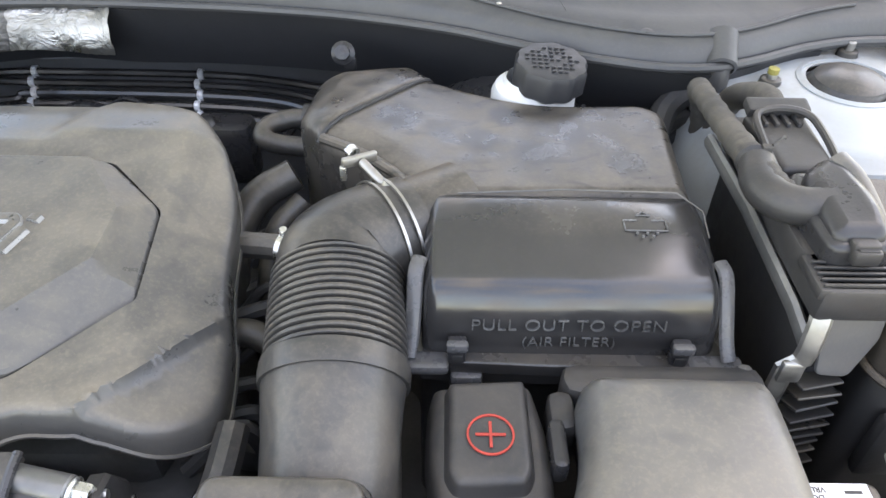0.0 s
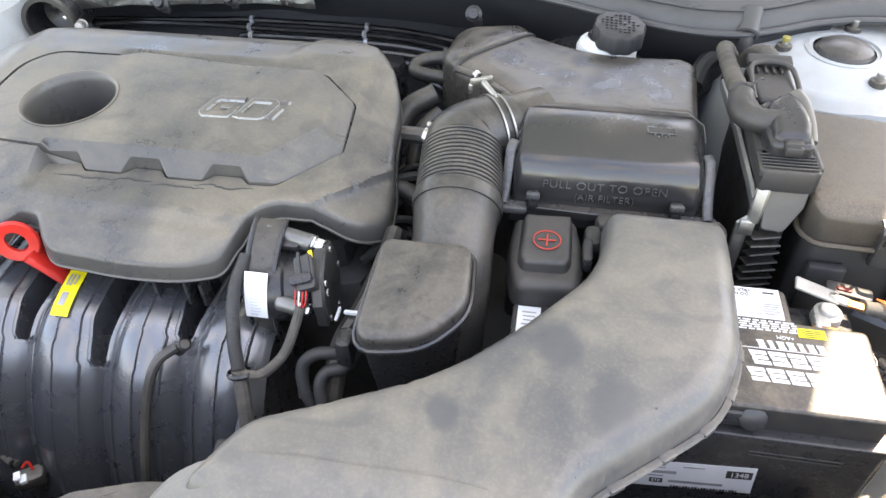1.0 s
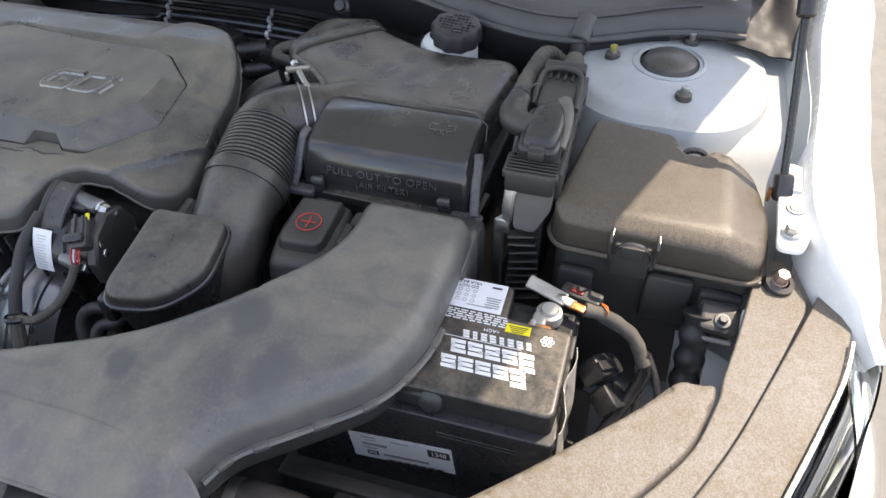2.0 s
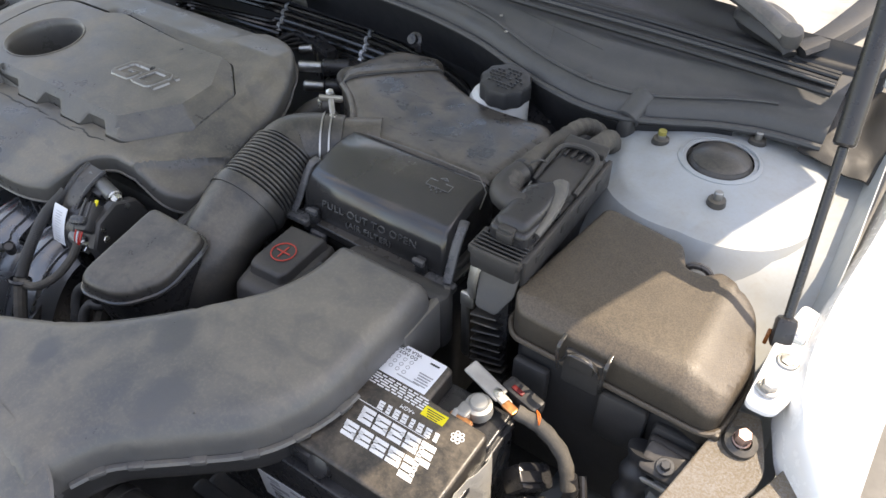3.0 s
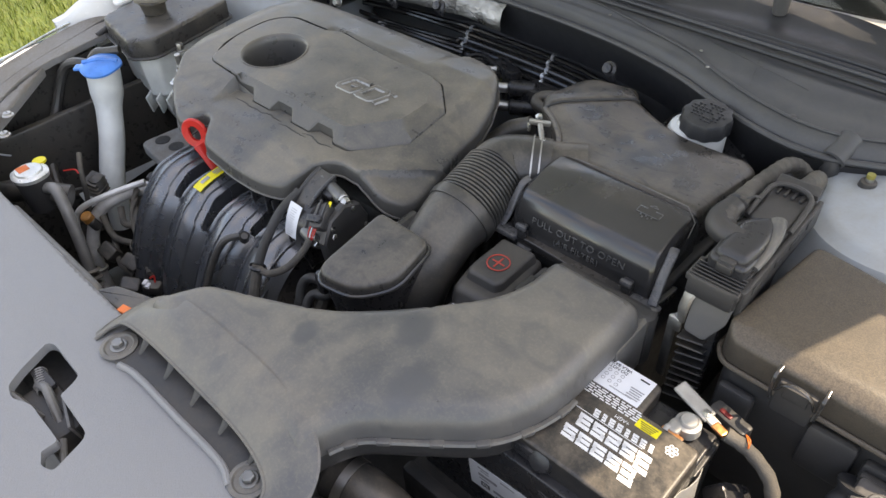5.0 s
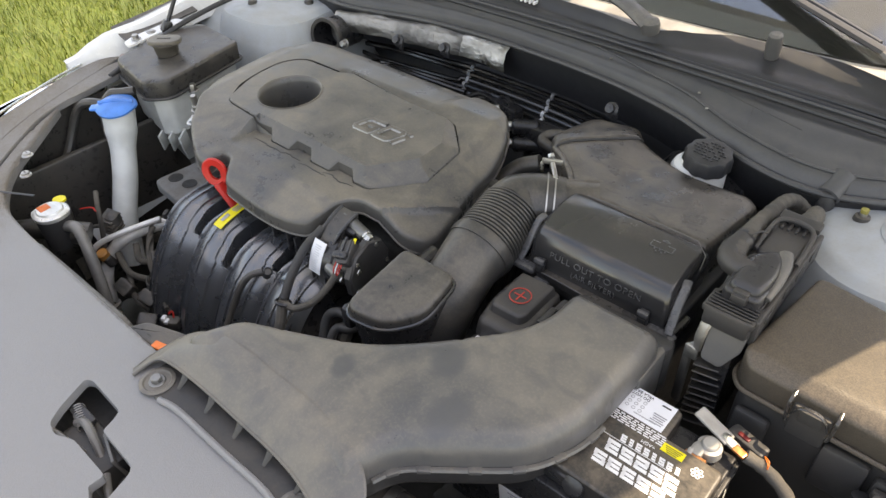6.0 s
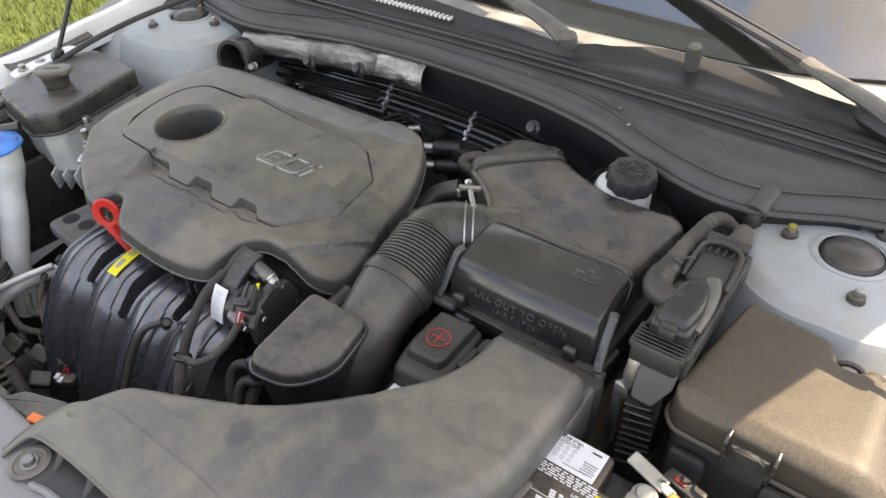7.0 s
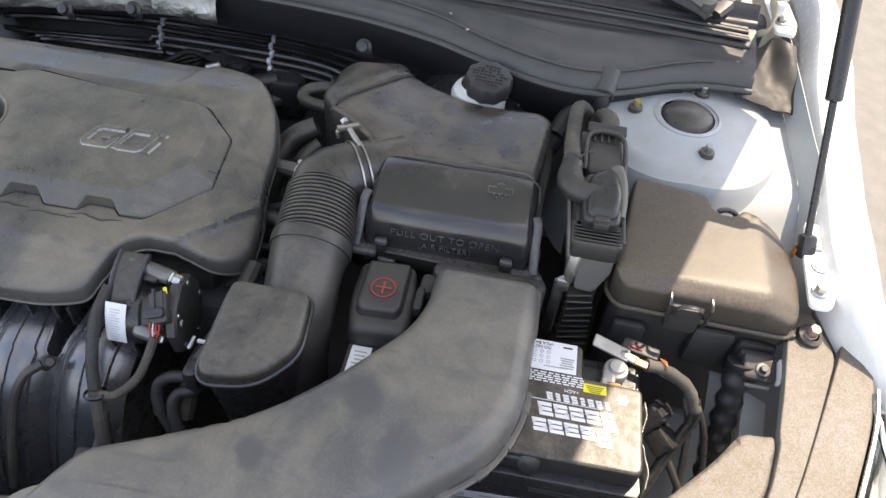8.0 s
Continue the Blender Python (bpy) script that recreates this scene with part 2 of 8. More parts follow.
manifold_plastic = manifold_material()
foil, dull_foil = foil_material("aluminium_foil", (0.62, 0.61, 0.59), (0.36, 0.35, 0.32), 0.20), foil_material("dull_foil", (0.34, 0.33, 0.31), (0.19, 0.185, 0.175), 0.45)
film, glass, grass_mat = film_material(), glass_material(), grass_material()
lens_glass = glass_material()
lens_glass.name = "lamp_lens"
lens_glass.node_tree.nodes["Principled BSDF"].inputs["IOR"].default_value = 1.45
lens_glass.node_tree.nodes["Principled BSDF"].inputs["Coat Weight"].default_value = 0.0

# ---------------------------------------------------------------- mesh helpers
from mathutils.geometry import delaunay_2d_cdt


def finish(bm, smooth=35):
    bmesh.ops.recalc_face_normals(bm, faces=bm.faces)
    lim = radians(smooth)
    for f in bm.faces:
        f.smooth = True
    for e in bm.edges:
        e.smooth = len(e.link_faces) == 2 and e.calc_face_angle(0) < lim


def part(name, bm, material, parent=None, label="", smooth=35):
    """Link a bmesh as one mesh object, under a thing or a part."""
    finish(bm, smooth)
    me = bpy.data.meshes.new(name)
    bm.to_mesh(me)
    bm.free()
    me.materials.append(material)
    ob = new(name, me)
    if parent:
        ob.parent = parent
    if label:
        ob["label"] = label
    return ob


def thing(name, bm, material, label, category, group="", kind="", smooth=35):
    return tagged(part(name, bm, material, None, "", smooth), label, category, group, kind)


def holder(name, label, category, group=""):
    """An Empty at the world's origin that parents the parts of a thing."""
    return tagged(new(name), label, category, group)


def rounded(pts, r=0.01, n=5):
    """A closed plan outline with its corners rounded; a point may bring its own radius."""
    out, k = [], len(pts)
    for i, p in enumerate(pts):
        a, b, c = Vector(pts[i - 1][:2]), Vector(p[:2]), Vector(pts[(i + 1) % k][:2])
        rad = p[2] if len(p) > 2 else r
        u, v = (a - b), (c - b)
        t = min(rad, u.length * 0.45, v.length * 0.45)
        p0, p1 = b + u.normalized() * t, b + v.normalized() * t
        for j in range(n + 1):
            s = j / n
            out.append((p0 * (1 - s) ** 2 + b * 2 * s * (1 - s) + p1 * s * s))
    return out


def inset(poly, d):
    if abs(d) < 1e-9:
        return [Vector(p) for p in poly]
    area = sum(poly[i - 1].x * poly[i].y - poly[i].x * poly[i - 1].y for i in range(len(poly)))
    sg = 1 if area > 0 else -1
    out, k = [], len(poly)
    for i in range(k):
        e0 = (poly[i] - poly[i - 1])
        e1 = (poly[(i + 1) % k] - poly[i])
        n0 = Vector((-e0.y, e0.x)).normalized()
        n1 = Vector((-e1.y, e1.x)).normalized()
        m = n0 + n1
        m = m / max(0.5, m.dot(n1)) if m.length > 1e-6 else n1
        out.append(poly[i] + m * d * sg)
    for _ in range(60):
        folded = False
        for i in range(k):
            j = (i + 1) % k
            if (out[j] - out[i]).dot(poly[j] - poly[i]) < -1e-12:
                out[i] = (out[i] + out[j]) / 2
                out[j] = out[i].copy()
                folded = True
        if not folded:
            break
    return out


def loft(bm, loops, caps=(True, True), closed=True):
    rings = [[bm.verts.new(p) for p in lp] for lp in loops]
    k = len(rings[0])
    for a, b in zip(rings, rings[1:]):
        for i in range(k if closed else k - 1):
            j = (i + 1) % k
            bm.faces.new((a[i], a[j], b[j], b[i]))
    if caps[0]:
        bm.faces.new(list(reversed(rings[0])))
    if caps[1]:
        bm.faces.new(rings[-1])
    return bm


def pillow(poly, z0, z1, edge=0.006, low=0.0, warp=None, bm=None, crown=0.0, draft=0.0, steps=4):
    """A slab on a plan outline with a rounded upper edge, a lower edge if wanted, drafted sides and a slightly domed top."""
    bm = bm or bmesh.new()
    levels = []
    if low:
        for j in range(steps):
            a = j / steps * math.pi / 2
            levels.append((draft * 0 + low * (1 - math.sin(a)), z0 + low * (1 - math.cos(a))))
    levels.append((0.0, z0 + low))
    for j in range(steps + 1):
        a = j / steps * math.pi / 2
        levels.append((draft + edge * (1 - math.cos(a)), z1 - edge + edge * math.sin(a)))
    levels.append((draft + edge + 0.0025, z1))
    if crown:
        levels.append((draft + edge + abs(crown) * 2, z1 + crown * 0.7))
        levels.append((draft + edge + abs(crown) * 5, z1 + crown))
    loops = []
    for d, z in levels:
        loops.append([(p.x, p.y, z + (warp(p.x, p.y) if warp else 0.0)) for p in inset(poly, d)])
    loft(bm, loops)
    bmesh.ops.remove_doubles(bm, verts=bm.verts, dist=0.00004)
    return bm


def inside(poly, pts):
    """Which of the points lie in the closed outline."""
    P = np.array([(p.x, p.y) for p in poly])
    Q = np.roll(P, -1, axis=0)
    x, y = pts[:, :1], pts[:, 1:]
    c = ((P[:, 1] > y) != (Q[:, 1] > y)) & (x < (Q[:, 0] - P[:, 0]) * (y - P[:, 1]) / (Q[:, 1] - P[:, 1] + 1e-12) + P[:, 0])
    return c.sum(axis=1) % 2 == 1


def edge_distance(poly, pts):
    P = np.array([(p.x, p.y) for p in poly])
    D = np.roll(P, -1, axis=0) - P
    t = ((pts[:, None, :] - P) * D).sum(2) / ((D * D).sum(1) + 1e-15)
    near = P + np.clip(t, 0, 1)[:, :, None] * D
    return np.sqrt(((pts[:, None, :] - near) ** 2).sum(2)).min(axis=1)


def relief(outer, height, skirt=0.02, step=0.008, holes=(), rings=(0.0015, 0.0035, 0.006, 0.010, 0.015, 0.022), extra=()):
    """A moulded skin over a plan outline: height(x, y, d) with d the distance from the rim; holes go through it; the rims turn down by skirt."""
    fine = []
    for a, b in zip(outer, list(outer[1:]) + [outer[0]]):
        k = max(1, int((b - a).length / step))
        fine += [a.lerp(b, i / k) for i in range(k)]
    outer = fine
    loops = [outer, *holes]
    pts = [np.array([(p.x, p.y) for p in lp]) for lp in loops]
    edges, k = [], 0
    for lp in pts:
        n = len(lp)
        edges += [(k + i, k + (i + 1) % n) for i in range(n)]
        k += n
    lo, hi = pts[0].min(axis=0), pts[0].max(axis=0)
    gx, gy = np.meshgrid(np.arange(lo[0] + step / 2, hi[0], step), np.arange(lo[1] + step / 2, hi[1], step))
    cand = [np.c_[gx.ravel() + 0.0007 * np.sin(gy.ravel() * 900), gy.ravel()]]
    for r in rings:
        ring = np.array([(p.x, p.y) for p in inset(outer, r)])
        dist = edge_distance(outer, ring)
        cand.append(ring[dist > r * 0.93])
    if extra:
        cand[0] = cand[0][np.min(np.linalg.norm(cand[0][:, None] - np.array(extra)[None], axis=2), axis=1) > 0.0025]
        cand.append(np.array(extra))
    cand = np.concatenate(cand)
    ok = inside(outer, cand) & (edge_distance(outer, cand) > 0.0011)
    for h in holes:
        ok &= ~inside(h, cand) & (edge_distance(h, cand) > step * 0.3)
    allp = np.concatenate(pts + [cand[ok]])
    v2, _, tris, _, _, _ = delaunay_2d_cdt([Vector(p) for p in allp], edges, [], 0, 1e-6)
    xy = np.array([(p.x, p.y) for p in v2])
    tri = np.array(tris)
    mid = xy[tri].mean(axis=1)
    keep = inside(outer, mid)
    for h in holes:
        keep &= ~inside(h, mid)
    d = edge_distance(outer, xy)
    bm = bmesh.new()
    vs = [bm.verts.new((p[0], p[1], height(p[0], p[1], q))) for p, q in zip(xy, d)]
    for t in tri[keep]:
        bm.faces.new([vs[i] for i in t])
    for v in [v for v in vs if not v.link_faces]:
        bm.verts.remove(v)
    rim = [e for e in bm.edges if len(e.link_faces) == 1]
    new_geo = bmesh.ops.extrude_edge_only(bm, edges=rim)["geom"]
    for v in new_geo:
        if isinstance(v, bmesh.types.BMVert):
            v.co.z -= skirt
    return bm


def turned(d, r):
    """The drop below the top at a distance d from a rim that is rounded with radius r."""
    return r - math.sqrt(max(0.0, r * r - (r - d) ** 2)) if d < r else 0.0


def box(cx, cy, cz, sx, sy, sz, bevel=0.002, bm=None, m=None, draft=0.0):
    """A bevelled block; m places it."""
    b2 = bmesh.new()
    hx, hy = sx / 2, sy / 2
    poly = rounded([(-hx, -hy), (hx, -hy), (hx, hy), (-hx, hy)], min(bevel * 1.5, hx * 0.8, hy * 0.8), 2)
    pillow(poly, -sz / 2, sz / 2, min(bevel, sz * 0.45), min(bevel, sz * 0.45), None, b2, 0, draft, 2)
    bmesh.ops.transform(b2, matrix=Matrix.Translation((cx, cy, cz)) @ (m or Matrix()), verts=b2.verts)
    return merge(bm, b2)


def merge(bm, other):
    if bm is None:
        return other
    tmp = bpy.data.meshes.new("tmp")
    other.to_mesh(tmp)
    other.free()
    bm.from_mesh(tmp)
    bpy.data.meshes.remove(tmp)
    return bm


def spline(pts, n=8):
    """Catmull-Rom through the points."""
    P = [Vector(p) for p in pts]
    P = [P[0] * 2 - P[1]] + P + [P[-1] * 2 - P[-2]]
    out = []
    for i in range(1, len(P) - 2):
        for j in range(n):
            t = j / n
            a, b, c, d = P[i - 1], P[i], P[i + 1], P[i + 2]
            out.append(0.5 * ((2 * b) + (c - a) * t + (2 * a - 5 * b + 4 * c - d) * t * t + (3 * b - a - 3 * c + d) * t ** 3))
    out.append(P[-2])
    return out


def sweep(path, radius, n=12, bm=None, flat=1.0, caps=True):
    """A tube along the path; radius is a number or a function of 0..1; flat squeezes it across."""
    bm = bm or bmesh.new()
    k = len(path)
    t0 = (path[1] - path[0]).normalized()
    side = t0.cross(Vector((0, 0, 1)))
    side = side.normalized() if side.length > 0.05 else Vector((1, 0, 0))
    loops = []
    for i, p in enumerate(path):
        t = (path[min(i + 1, k - 1)] - path[max(i - 1, 0)]).normalized()
        side = (side - t * side.dot(t)).normalized()
        up = side.cross(t)
        r = radius(i / (k - 1)) if callable(radius) else radius
        loops.append([p + (side * math.cos(a) + up * math.sin(a) * flat) * r for a in (2 * math.pi * j / n for j in range(n))])
    return loft(bm, loops, (caps, caps))


def hose(pts, r, n=10, seg=6, bm=None):
    return sweep(spline(pts, seg), r, n, bm)


def rod(p0, p1, r, n=10, bm=None, r1=None):
    p0, p1 = Vector(p0), Vector(p1)
    r1 = r if r1 is None else r1
    e = min(r * 0.25, (p1 - p0).length * 0.2)
    d = (p1 - p0).normalized()
    path = [p0, p0 + d * e, p1 - d * e, p1]
    rr = [r - e * 0.8, r, r1, r1 - e * 0.8]
    bm = bm or bmesh.new()
    side = d.orthogonal().normalized()
    up = d.cross(side)
    return loft(bm, [[p + (side * math.cos(a) + up * math.sin(a)) * q for a in (2 * math.pi * (j + 0.5) / n for j in range(n))] for p, q in zip(path, rr)])


def lathe(profile, centre, n=24, axis=(0, 0, 1), bm=None, wobble=None):
    """Turn (radius, height) pairs round an axis through centre."""
    bm = bm or bmesh.new()
    z = Vector(axis).normalized()
    x = z.orthogonal().normalized()
    y = z.cross(x)
    c = Vector(centre)
    loops = []
    for r, h in profile:
        loops.append([c + z * h + (x * math.cos(a) + y * math.sin(a)) * (r * (wobble(a, h) if wobble else 1.0)) for a in (2 * math.pi * j / n for j in range(n))])
    ring = profile[-1][0] > 1e-4 and len(profile) > 2
    return loft(bm, loops + loops[:1] if ring else loops, (False, False))


def bolt(centre, r=0.007, axis=(0, 0, 1), washer=1.7, h=0.006, bm=None):
    """A flanged hexagon bolt head."""
    c, z = Vector(centre), Vector(axis).normalized()
    bm = lathe([(r * washer * 0.98, 0), (r * washer, 0.001), (r * washer * 0.9, 0.0022), (r, 0.0024)], c, 18, z, bm)
    return lathe([(r, 0.0022), (r, 0.0022 + h * 0.85), (r * 0.85, 0.0022 + h), (0.0001, 0.0022 + h)], c, 6, z, bm)


def sheet(f, nu, nv, thick=0.0):
    """A surface from f(u, v), u and v in 0..1; with thickness a closed plate."""
    bm = bmesh.new()
    g = [[bm.verts.new(f(i / nu, j / nv)) for j in range(nv + 1)] for i in range(nu + 1)]
    for i in range(nu):
        for j in range(nv):
            bm.faces.new((g[i][j], g[i + 1][j], g[i + 1][j + 1], g[i][j + 1]))
    if thick:
        bmesh.ops.recalc_face_normals(bm, faces=bm.faces)
        bmesh.ops.solidify(bm, geom=bm.faces[:], thickness=thick)
    return bm


def lerp_table(table, x):
    if x <= table[0][0]:
        return table[0][1]
    for (a, p), (b, q) in zip(table, table[1:]):
        if x <= b:
            s = (x - a) / (b - a)
            s = s * s * (3 - 2 * s)
            return p + (q - p) * s
    return table[-1][1]


def cut(ob, cutter):
    """Take the cutter's volume out of a mesh object."""
    me = bpy.data.meshes.new("cutter")
    bmesh.ops.recalc_face_normals(cutter, faces=cutter.faces)
    cutter.to_mesh(me)
    cutter.free()
    c = new("cutter", me)
    mod = ob.modifiers.new("cut", "BOOLEAN")
    mod.operation, mod.object, mod.solver = "DIFFERENCE", c, "EXACT"
    dg = bpy.context.evaluated_depsgraph_get()
    done = bpy.data.meshes.new_from_object(ob.evaluated_get(dg))
    ob.modifiers.clear()
    old = ob.data
    ob.data = done
    done.name = old.name
    bpy.data.meshes.remove(old)
    bpy.data.objects.remove(c)
    bpy.data.meshes.remove(me)
    return ob


def words(name, body, size, material, m, parent=None, depth=0.0006, label="", shear=0.0, spacing=1.0, thin=0.0):
    """Raised or printed letters as a mesh."""
    cu = bpy.data.curves.new(name, "FONT")
    cu.body, cu.size, cu.extrude, cu.align_x, cu.align_y = body, size, depth, "CENTER", "CENTER"
    cu.shear, cu.space_character, cu.offset = shear, spacing, thin
    tmp = new("tmp", cu)
    dg = bpy.context.evaluated_depsgraph_get()
    me = bpy.data.meshes.new_from_object(tmp.evaluated_get(dg))
    bpy.data.objects.remove(tmp)
    bpy.data.curves.remove(cu)
    me.transform(m)
    me.materials.clear()
    me.materials.append(material)
    me.name = name
    ob = new(name, me)
    if parent:
        ob.parent = parent
    if label:
        ob["label"] = label
    return ob


def bars(name, material, m, rows, parent, label="", depth=0.0004):
    """Plain printed bars: rows of (x, y, width, height) in the plane of m."""
    bm = bmesh.new()
    for x, y, w, h in rows:
        vs = [bm.verts.new(m @ Vector((x + a * w / 2, y + b * h / 2, c))) for c in (0, depth) for a, b in ((-1, -1), (1, -1), (1, 1), (-1, 1))]
        for q in ((3, 2, 1, 0), (4, 5, 6, 7), (0, 1, 5, 4), (1, 2, 6, 5), (2, 3, 7, 6), (3, 0, 4, 7)):
            bm.faces.new([vs[i] for i in q])
    return part(name, bm, material, parent, label)


MID = -0.27  # the car's centre line


def mirror(x):
    return 2 * MID - x

# ---------------------------------------------------------------- ground and surroundings
def ground_sheet():
    bm = bmesh.new()
    bmesh.ops.create_grid(bm, x_segments=60, y_segments=60, size=400)
    for v in bm.verts:
        v.co.z = 0.0 if v.co.length < 40 else noise.noise(v.co * 0.02) * 1.5
    thing("ground", bm, grass_mat, "sunlit lawn of short green grass", "lawn", "", "structure")


ground_sheet()
bm = box(3.2, 2.0, 0.0, 9.2, 60.0, 0.03, 0.008)
thing("road", bm, concrete, "pale concrete driveway beside the lawn", "driveway", "", "structure")


def grass_blades():
    rnd = random.Random(5)
    verts, faces = [], []
    for i in range(90000):
        d = rnd.random() ** 1.5
        x, y = -1.42 - d * 4.2, -0.2 + rnd.random() * 5.4
        h, w = rnd.uniform(0.03, 0.075), rnd.uniform(0.0015, 0.0035)
        a, lean = rnd.random() * 6.283, rnd.uniform(0.0, 0.06)
        cx, cy = math.cos(a) * w, math.sin(a) * w
        k = len(verts)
        verts += [(x - cx, y - cy, 0.0), (x + cx, y + cy, 0.0), (x - math.sin(a) * lean, y + math.cos(a) * lean, h)]
        faces.append((k, k + 1, k + 2))
    me = bpy.data.meshes.new("grass")
    me.from_pydata(verts, [], faces)
    me.materials.append(grass_mat)
    tagged(new("grass", me), "bright green grass blades in sunlight", "grass", "", "stuff")


grass_blades()


def tree(x, y, h, seed):
    rnd = random.Random(seed)
    t = holder("tree", "leafy green tree standing behind the car", "tree", "trees behind the car")
    bm = hose([(x, y, 0), (x + 0.1, y, h * 0.3), (x - 0.1, y + 0.1, h * 0.6), (x, y, h * 0.85)], lambda s: 0.22 * (1 - 0.8 * s), 10)
    for k in range(7):
        a, z = k * 0.9 + seed, h * (0.35 + 0.07 * k)
        r = h * 0.3 * rnd.uniform(0.7, 1.1)
        hose([(x, y, z), (x + math.cos(a) * r * 0.5, y + math.sin(a) * r * 0.5, z + 0.5), (x + math.cos(a) * r, y + math.sin(a) * r, z + 0.7)], lambda s: 0.09 * (1 - 0.8 * s), 6, 4, bm)
    part("trunk", bm, bark, t)
    verts, faces = [], []
    for i in range(5200):
        a, u = rnd.random() * 6.283, rnd.random()
        zz = h * (0.35 + 0.68 * u)
        rr = h * 0.36 * math.sin(math.pi * min(1, 0.12 + u * 0.88)) * (0.55 + 0.45 * rnd.random()) * (0.8 + 0.3 * noise.noise((math.cos(a) * 2, math.sin(a) * 2, u * 4 + seed)))
        p = Vector((x + math.cos(a) * rr, y + math.sin(a) * rr, zz))
        q = Euler((rnd.random() * 6, rnd.random() * 6, rnd.random() * 6)).to_matrix() @ Vector((0.16, 0, 0))
        w = Euler((rnd.random() * 6, rnd.random() * 6, rnd.random() * 6)).to_matrix() @ Vector((0, 0.09, 0))
        k = len(verts)
        verts += [p - q, p - w, p + q, p + w]
        faces.append((k, k + 1, k + 2, k + 3))
    me = bpy.data.meshes.new("crown")
    me.from_pydata(verts, [], faces)
    me.materials.append(tree_leaf)
    ob = new("crown", me)
    ob.parent = t


tree(4.5, 15.0, 7.5, 3)
tree(-7.0, 22.0, 8.0, 8)

# ---------------------------------------------------------------- the car's body round the bay
car = holder("car", "white saloon car with its bonnet raised", "car")


def fender(side):
    """A front wing: inner flange, crowned top and outer flank, from the lamp to behind the door line."""
    def section(v):
        y = 0.27 + 2.23 * v * (0.35 + 0.65 * v)
        inn = lerp_table([(0.28, 0.684), (0.32, 0.665), (0.39, 0.622), (0.46, 0.616), (0.75, 0.640), (1.1, 0.680)], y)
        out = lerp_table([(0.28, 0.700), (0.38, 0.700), (0.56, 0.706), (0.75, 0.722), (1.0, 0.745), (2.5, 0.80)], y)
        top = lerp_table([(0.27, 0.80), (0.39, 0.858), (0.6, 0.875), (1.1, 0.925), (2.5, 1.0)], y)
        pts = [(inn - 0.012, top - 0.06), (inn - 0.006, top - 0.015), (inn, top - 0.003), (inn + 0.012, top + 0.001)]
        pts += [(inn + (out - inn) * s, top - 0.05 * s ** 2.2) for s in (0.3, 0.5, 0.7, 0.85, 1.0)]
        pts += [(out + 0.008, top - 0.14), (out + 0.015, top - 0.3), (out + 0.010, 0.25)]
        return [((x if side > 0 else mirror(x + 0.022)), y, z) for x, z in pts]
    bm = bmesh.new()
    loft(bm, [section(v / 30) for v in range(31)], (False, False), False)
    bmesh.ops.recalc_face_normals(bm, faces=bm.faces)
    bmesh.ops.solidify(bm, geom=bm.faces[:], thickness=0.0015)
    wing = part("fender", bm, white_paint, car, "glossy white painted wing")
    crease = [Vector(section(v / 30)[4]) for v in range(5, 22)]
    part("crease", sweep([p + Vector((0, 0, 0.0004)) for p in crease], 0.0012, 6), bay_paint, wing, "thin pressed line")


fender(1), fender(-1)


def bonnet():
    """The raised bonnet, hinged at the cowl and standing 62 degrees open on swan-neck hinges."""
    th = radians(61.7)
    hinge = Vector((0, 0.90, 1.15))

    def at(u, s, off):
        w = lerp_table([(0, 0.942), (0.6, 0.942), (0.9, 0.90), (1.0, 0.78)], s)
        crown = 0.045 * (1 - u * u) + off
        L = 1.20 * s - 0.05 * s * u * u
        p = hinge + Vector((0, 0.15 * (1 - u ** 6) * (1 - s), 0)) + Vector((0, -math.cos(th), math.sin(th))) * L + Vector((0, math.sin(th), math.cos(th))) * crown
        return Vector((MID + u * w, p.y, p.z))
    bm = sheet(lambda a, b: at(a * 2 - 1, b, 0.0), 24, 16, 0.02)
    b = part("bonnet", bm, white_paint, car, "raised white bonnet")
    for u in (-0.6, -0.2, 0.2, 0.6):
        part("stiffener", sweep([at(u, s / 8, -0.016) for s in range(1, 8)], 0.02, 8, None, 0.5), white_paint, b)


bonnet()


def cabin():
    """Roof, doors and rear of the car behind the windscreen, simple and closed."""
    def section(v):
        y = 1.05 + 3.4 * v
        roof = lerp_table([(1.05, 0.98), (1.75, 1.40), (2.3, 1.47), (3.2, 1.42), (4.2, 1.02), (4.45, 0.95)], y)
        half = lerp_table([(1.05, 0.80), (2.2, 0.62), (3.4, 0.60), (4.45, 0.80)], y)
        pts = [(-0.93, 0.25), (-0.94, 0.6), (-0.93, 0.93), (-half, roof - 0.05), (-half * 0.9, roof - 0.01)]
        return [(MID + x, y, z) for x, z in pts + [(-x, z) for x, z in reversed(pts)]]
    bm = bmesh.new()
    loft(bm, [section(v / 16) for v in range(5, 17)], (False, True), False)
    part("body_shell", bm, white_paint, car)


cabin()

# windscreen
def glass_foot(u):
    at = lambda q: lerp_table([(0, 1.003), (0.40, 1.013), (0.50, 1.020), (0.61, 1.055), (0.72, 1.103), (0.90, 1.18)], abs(q))
    return sum(at(u + 0.02 * k) for k in range(-2, 3)) / 5


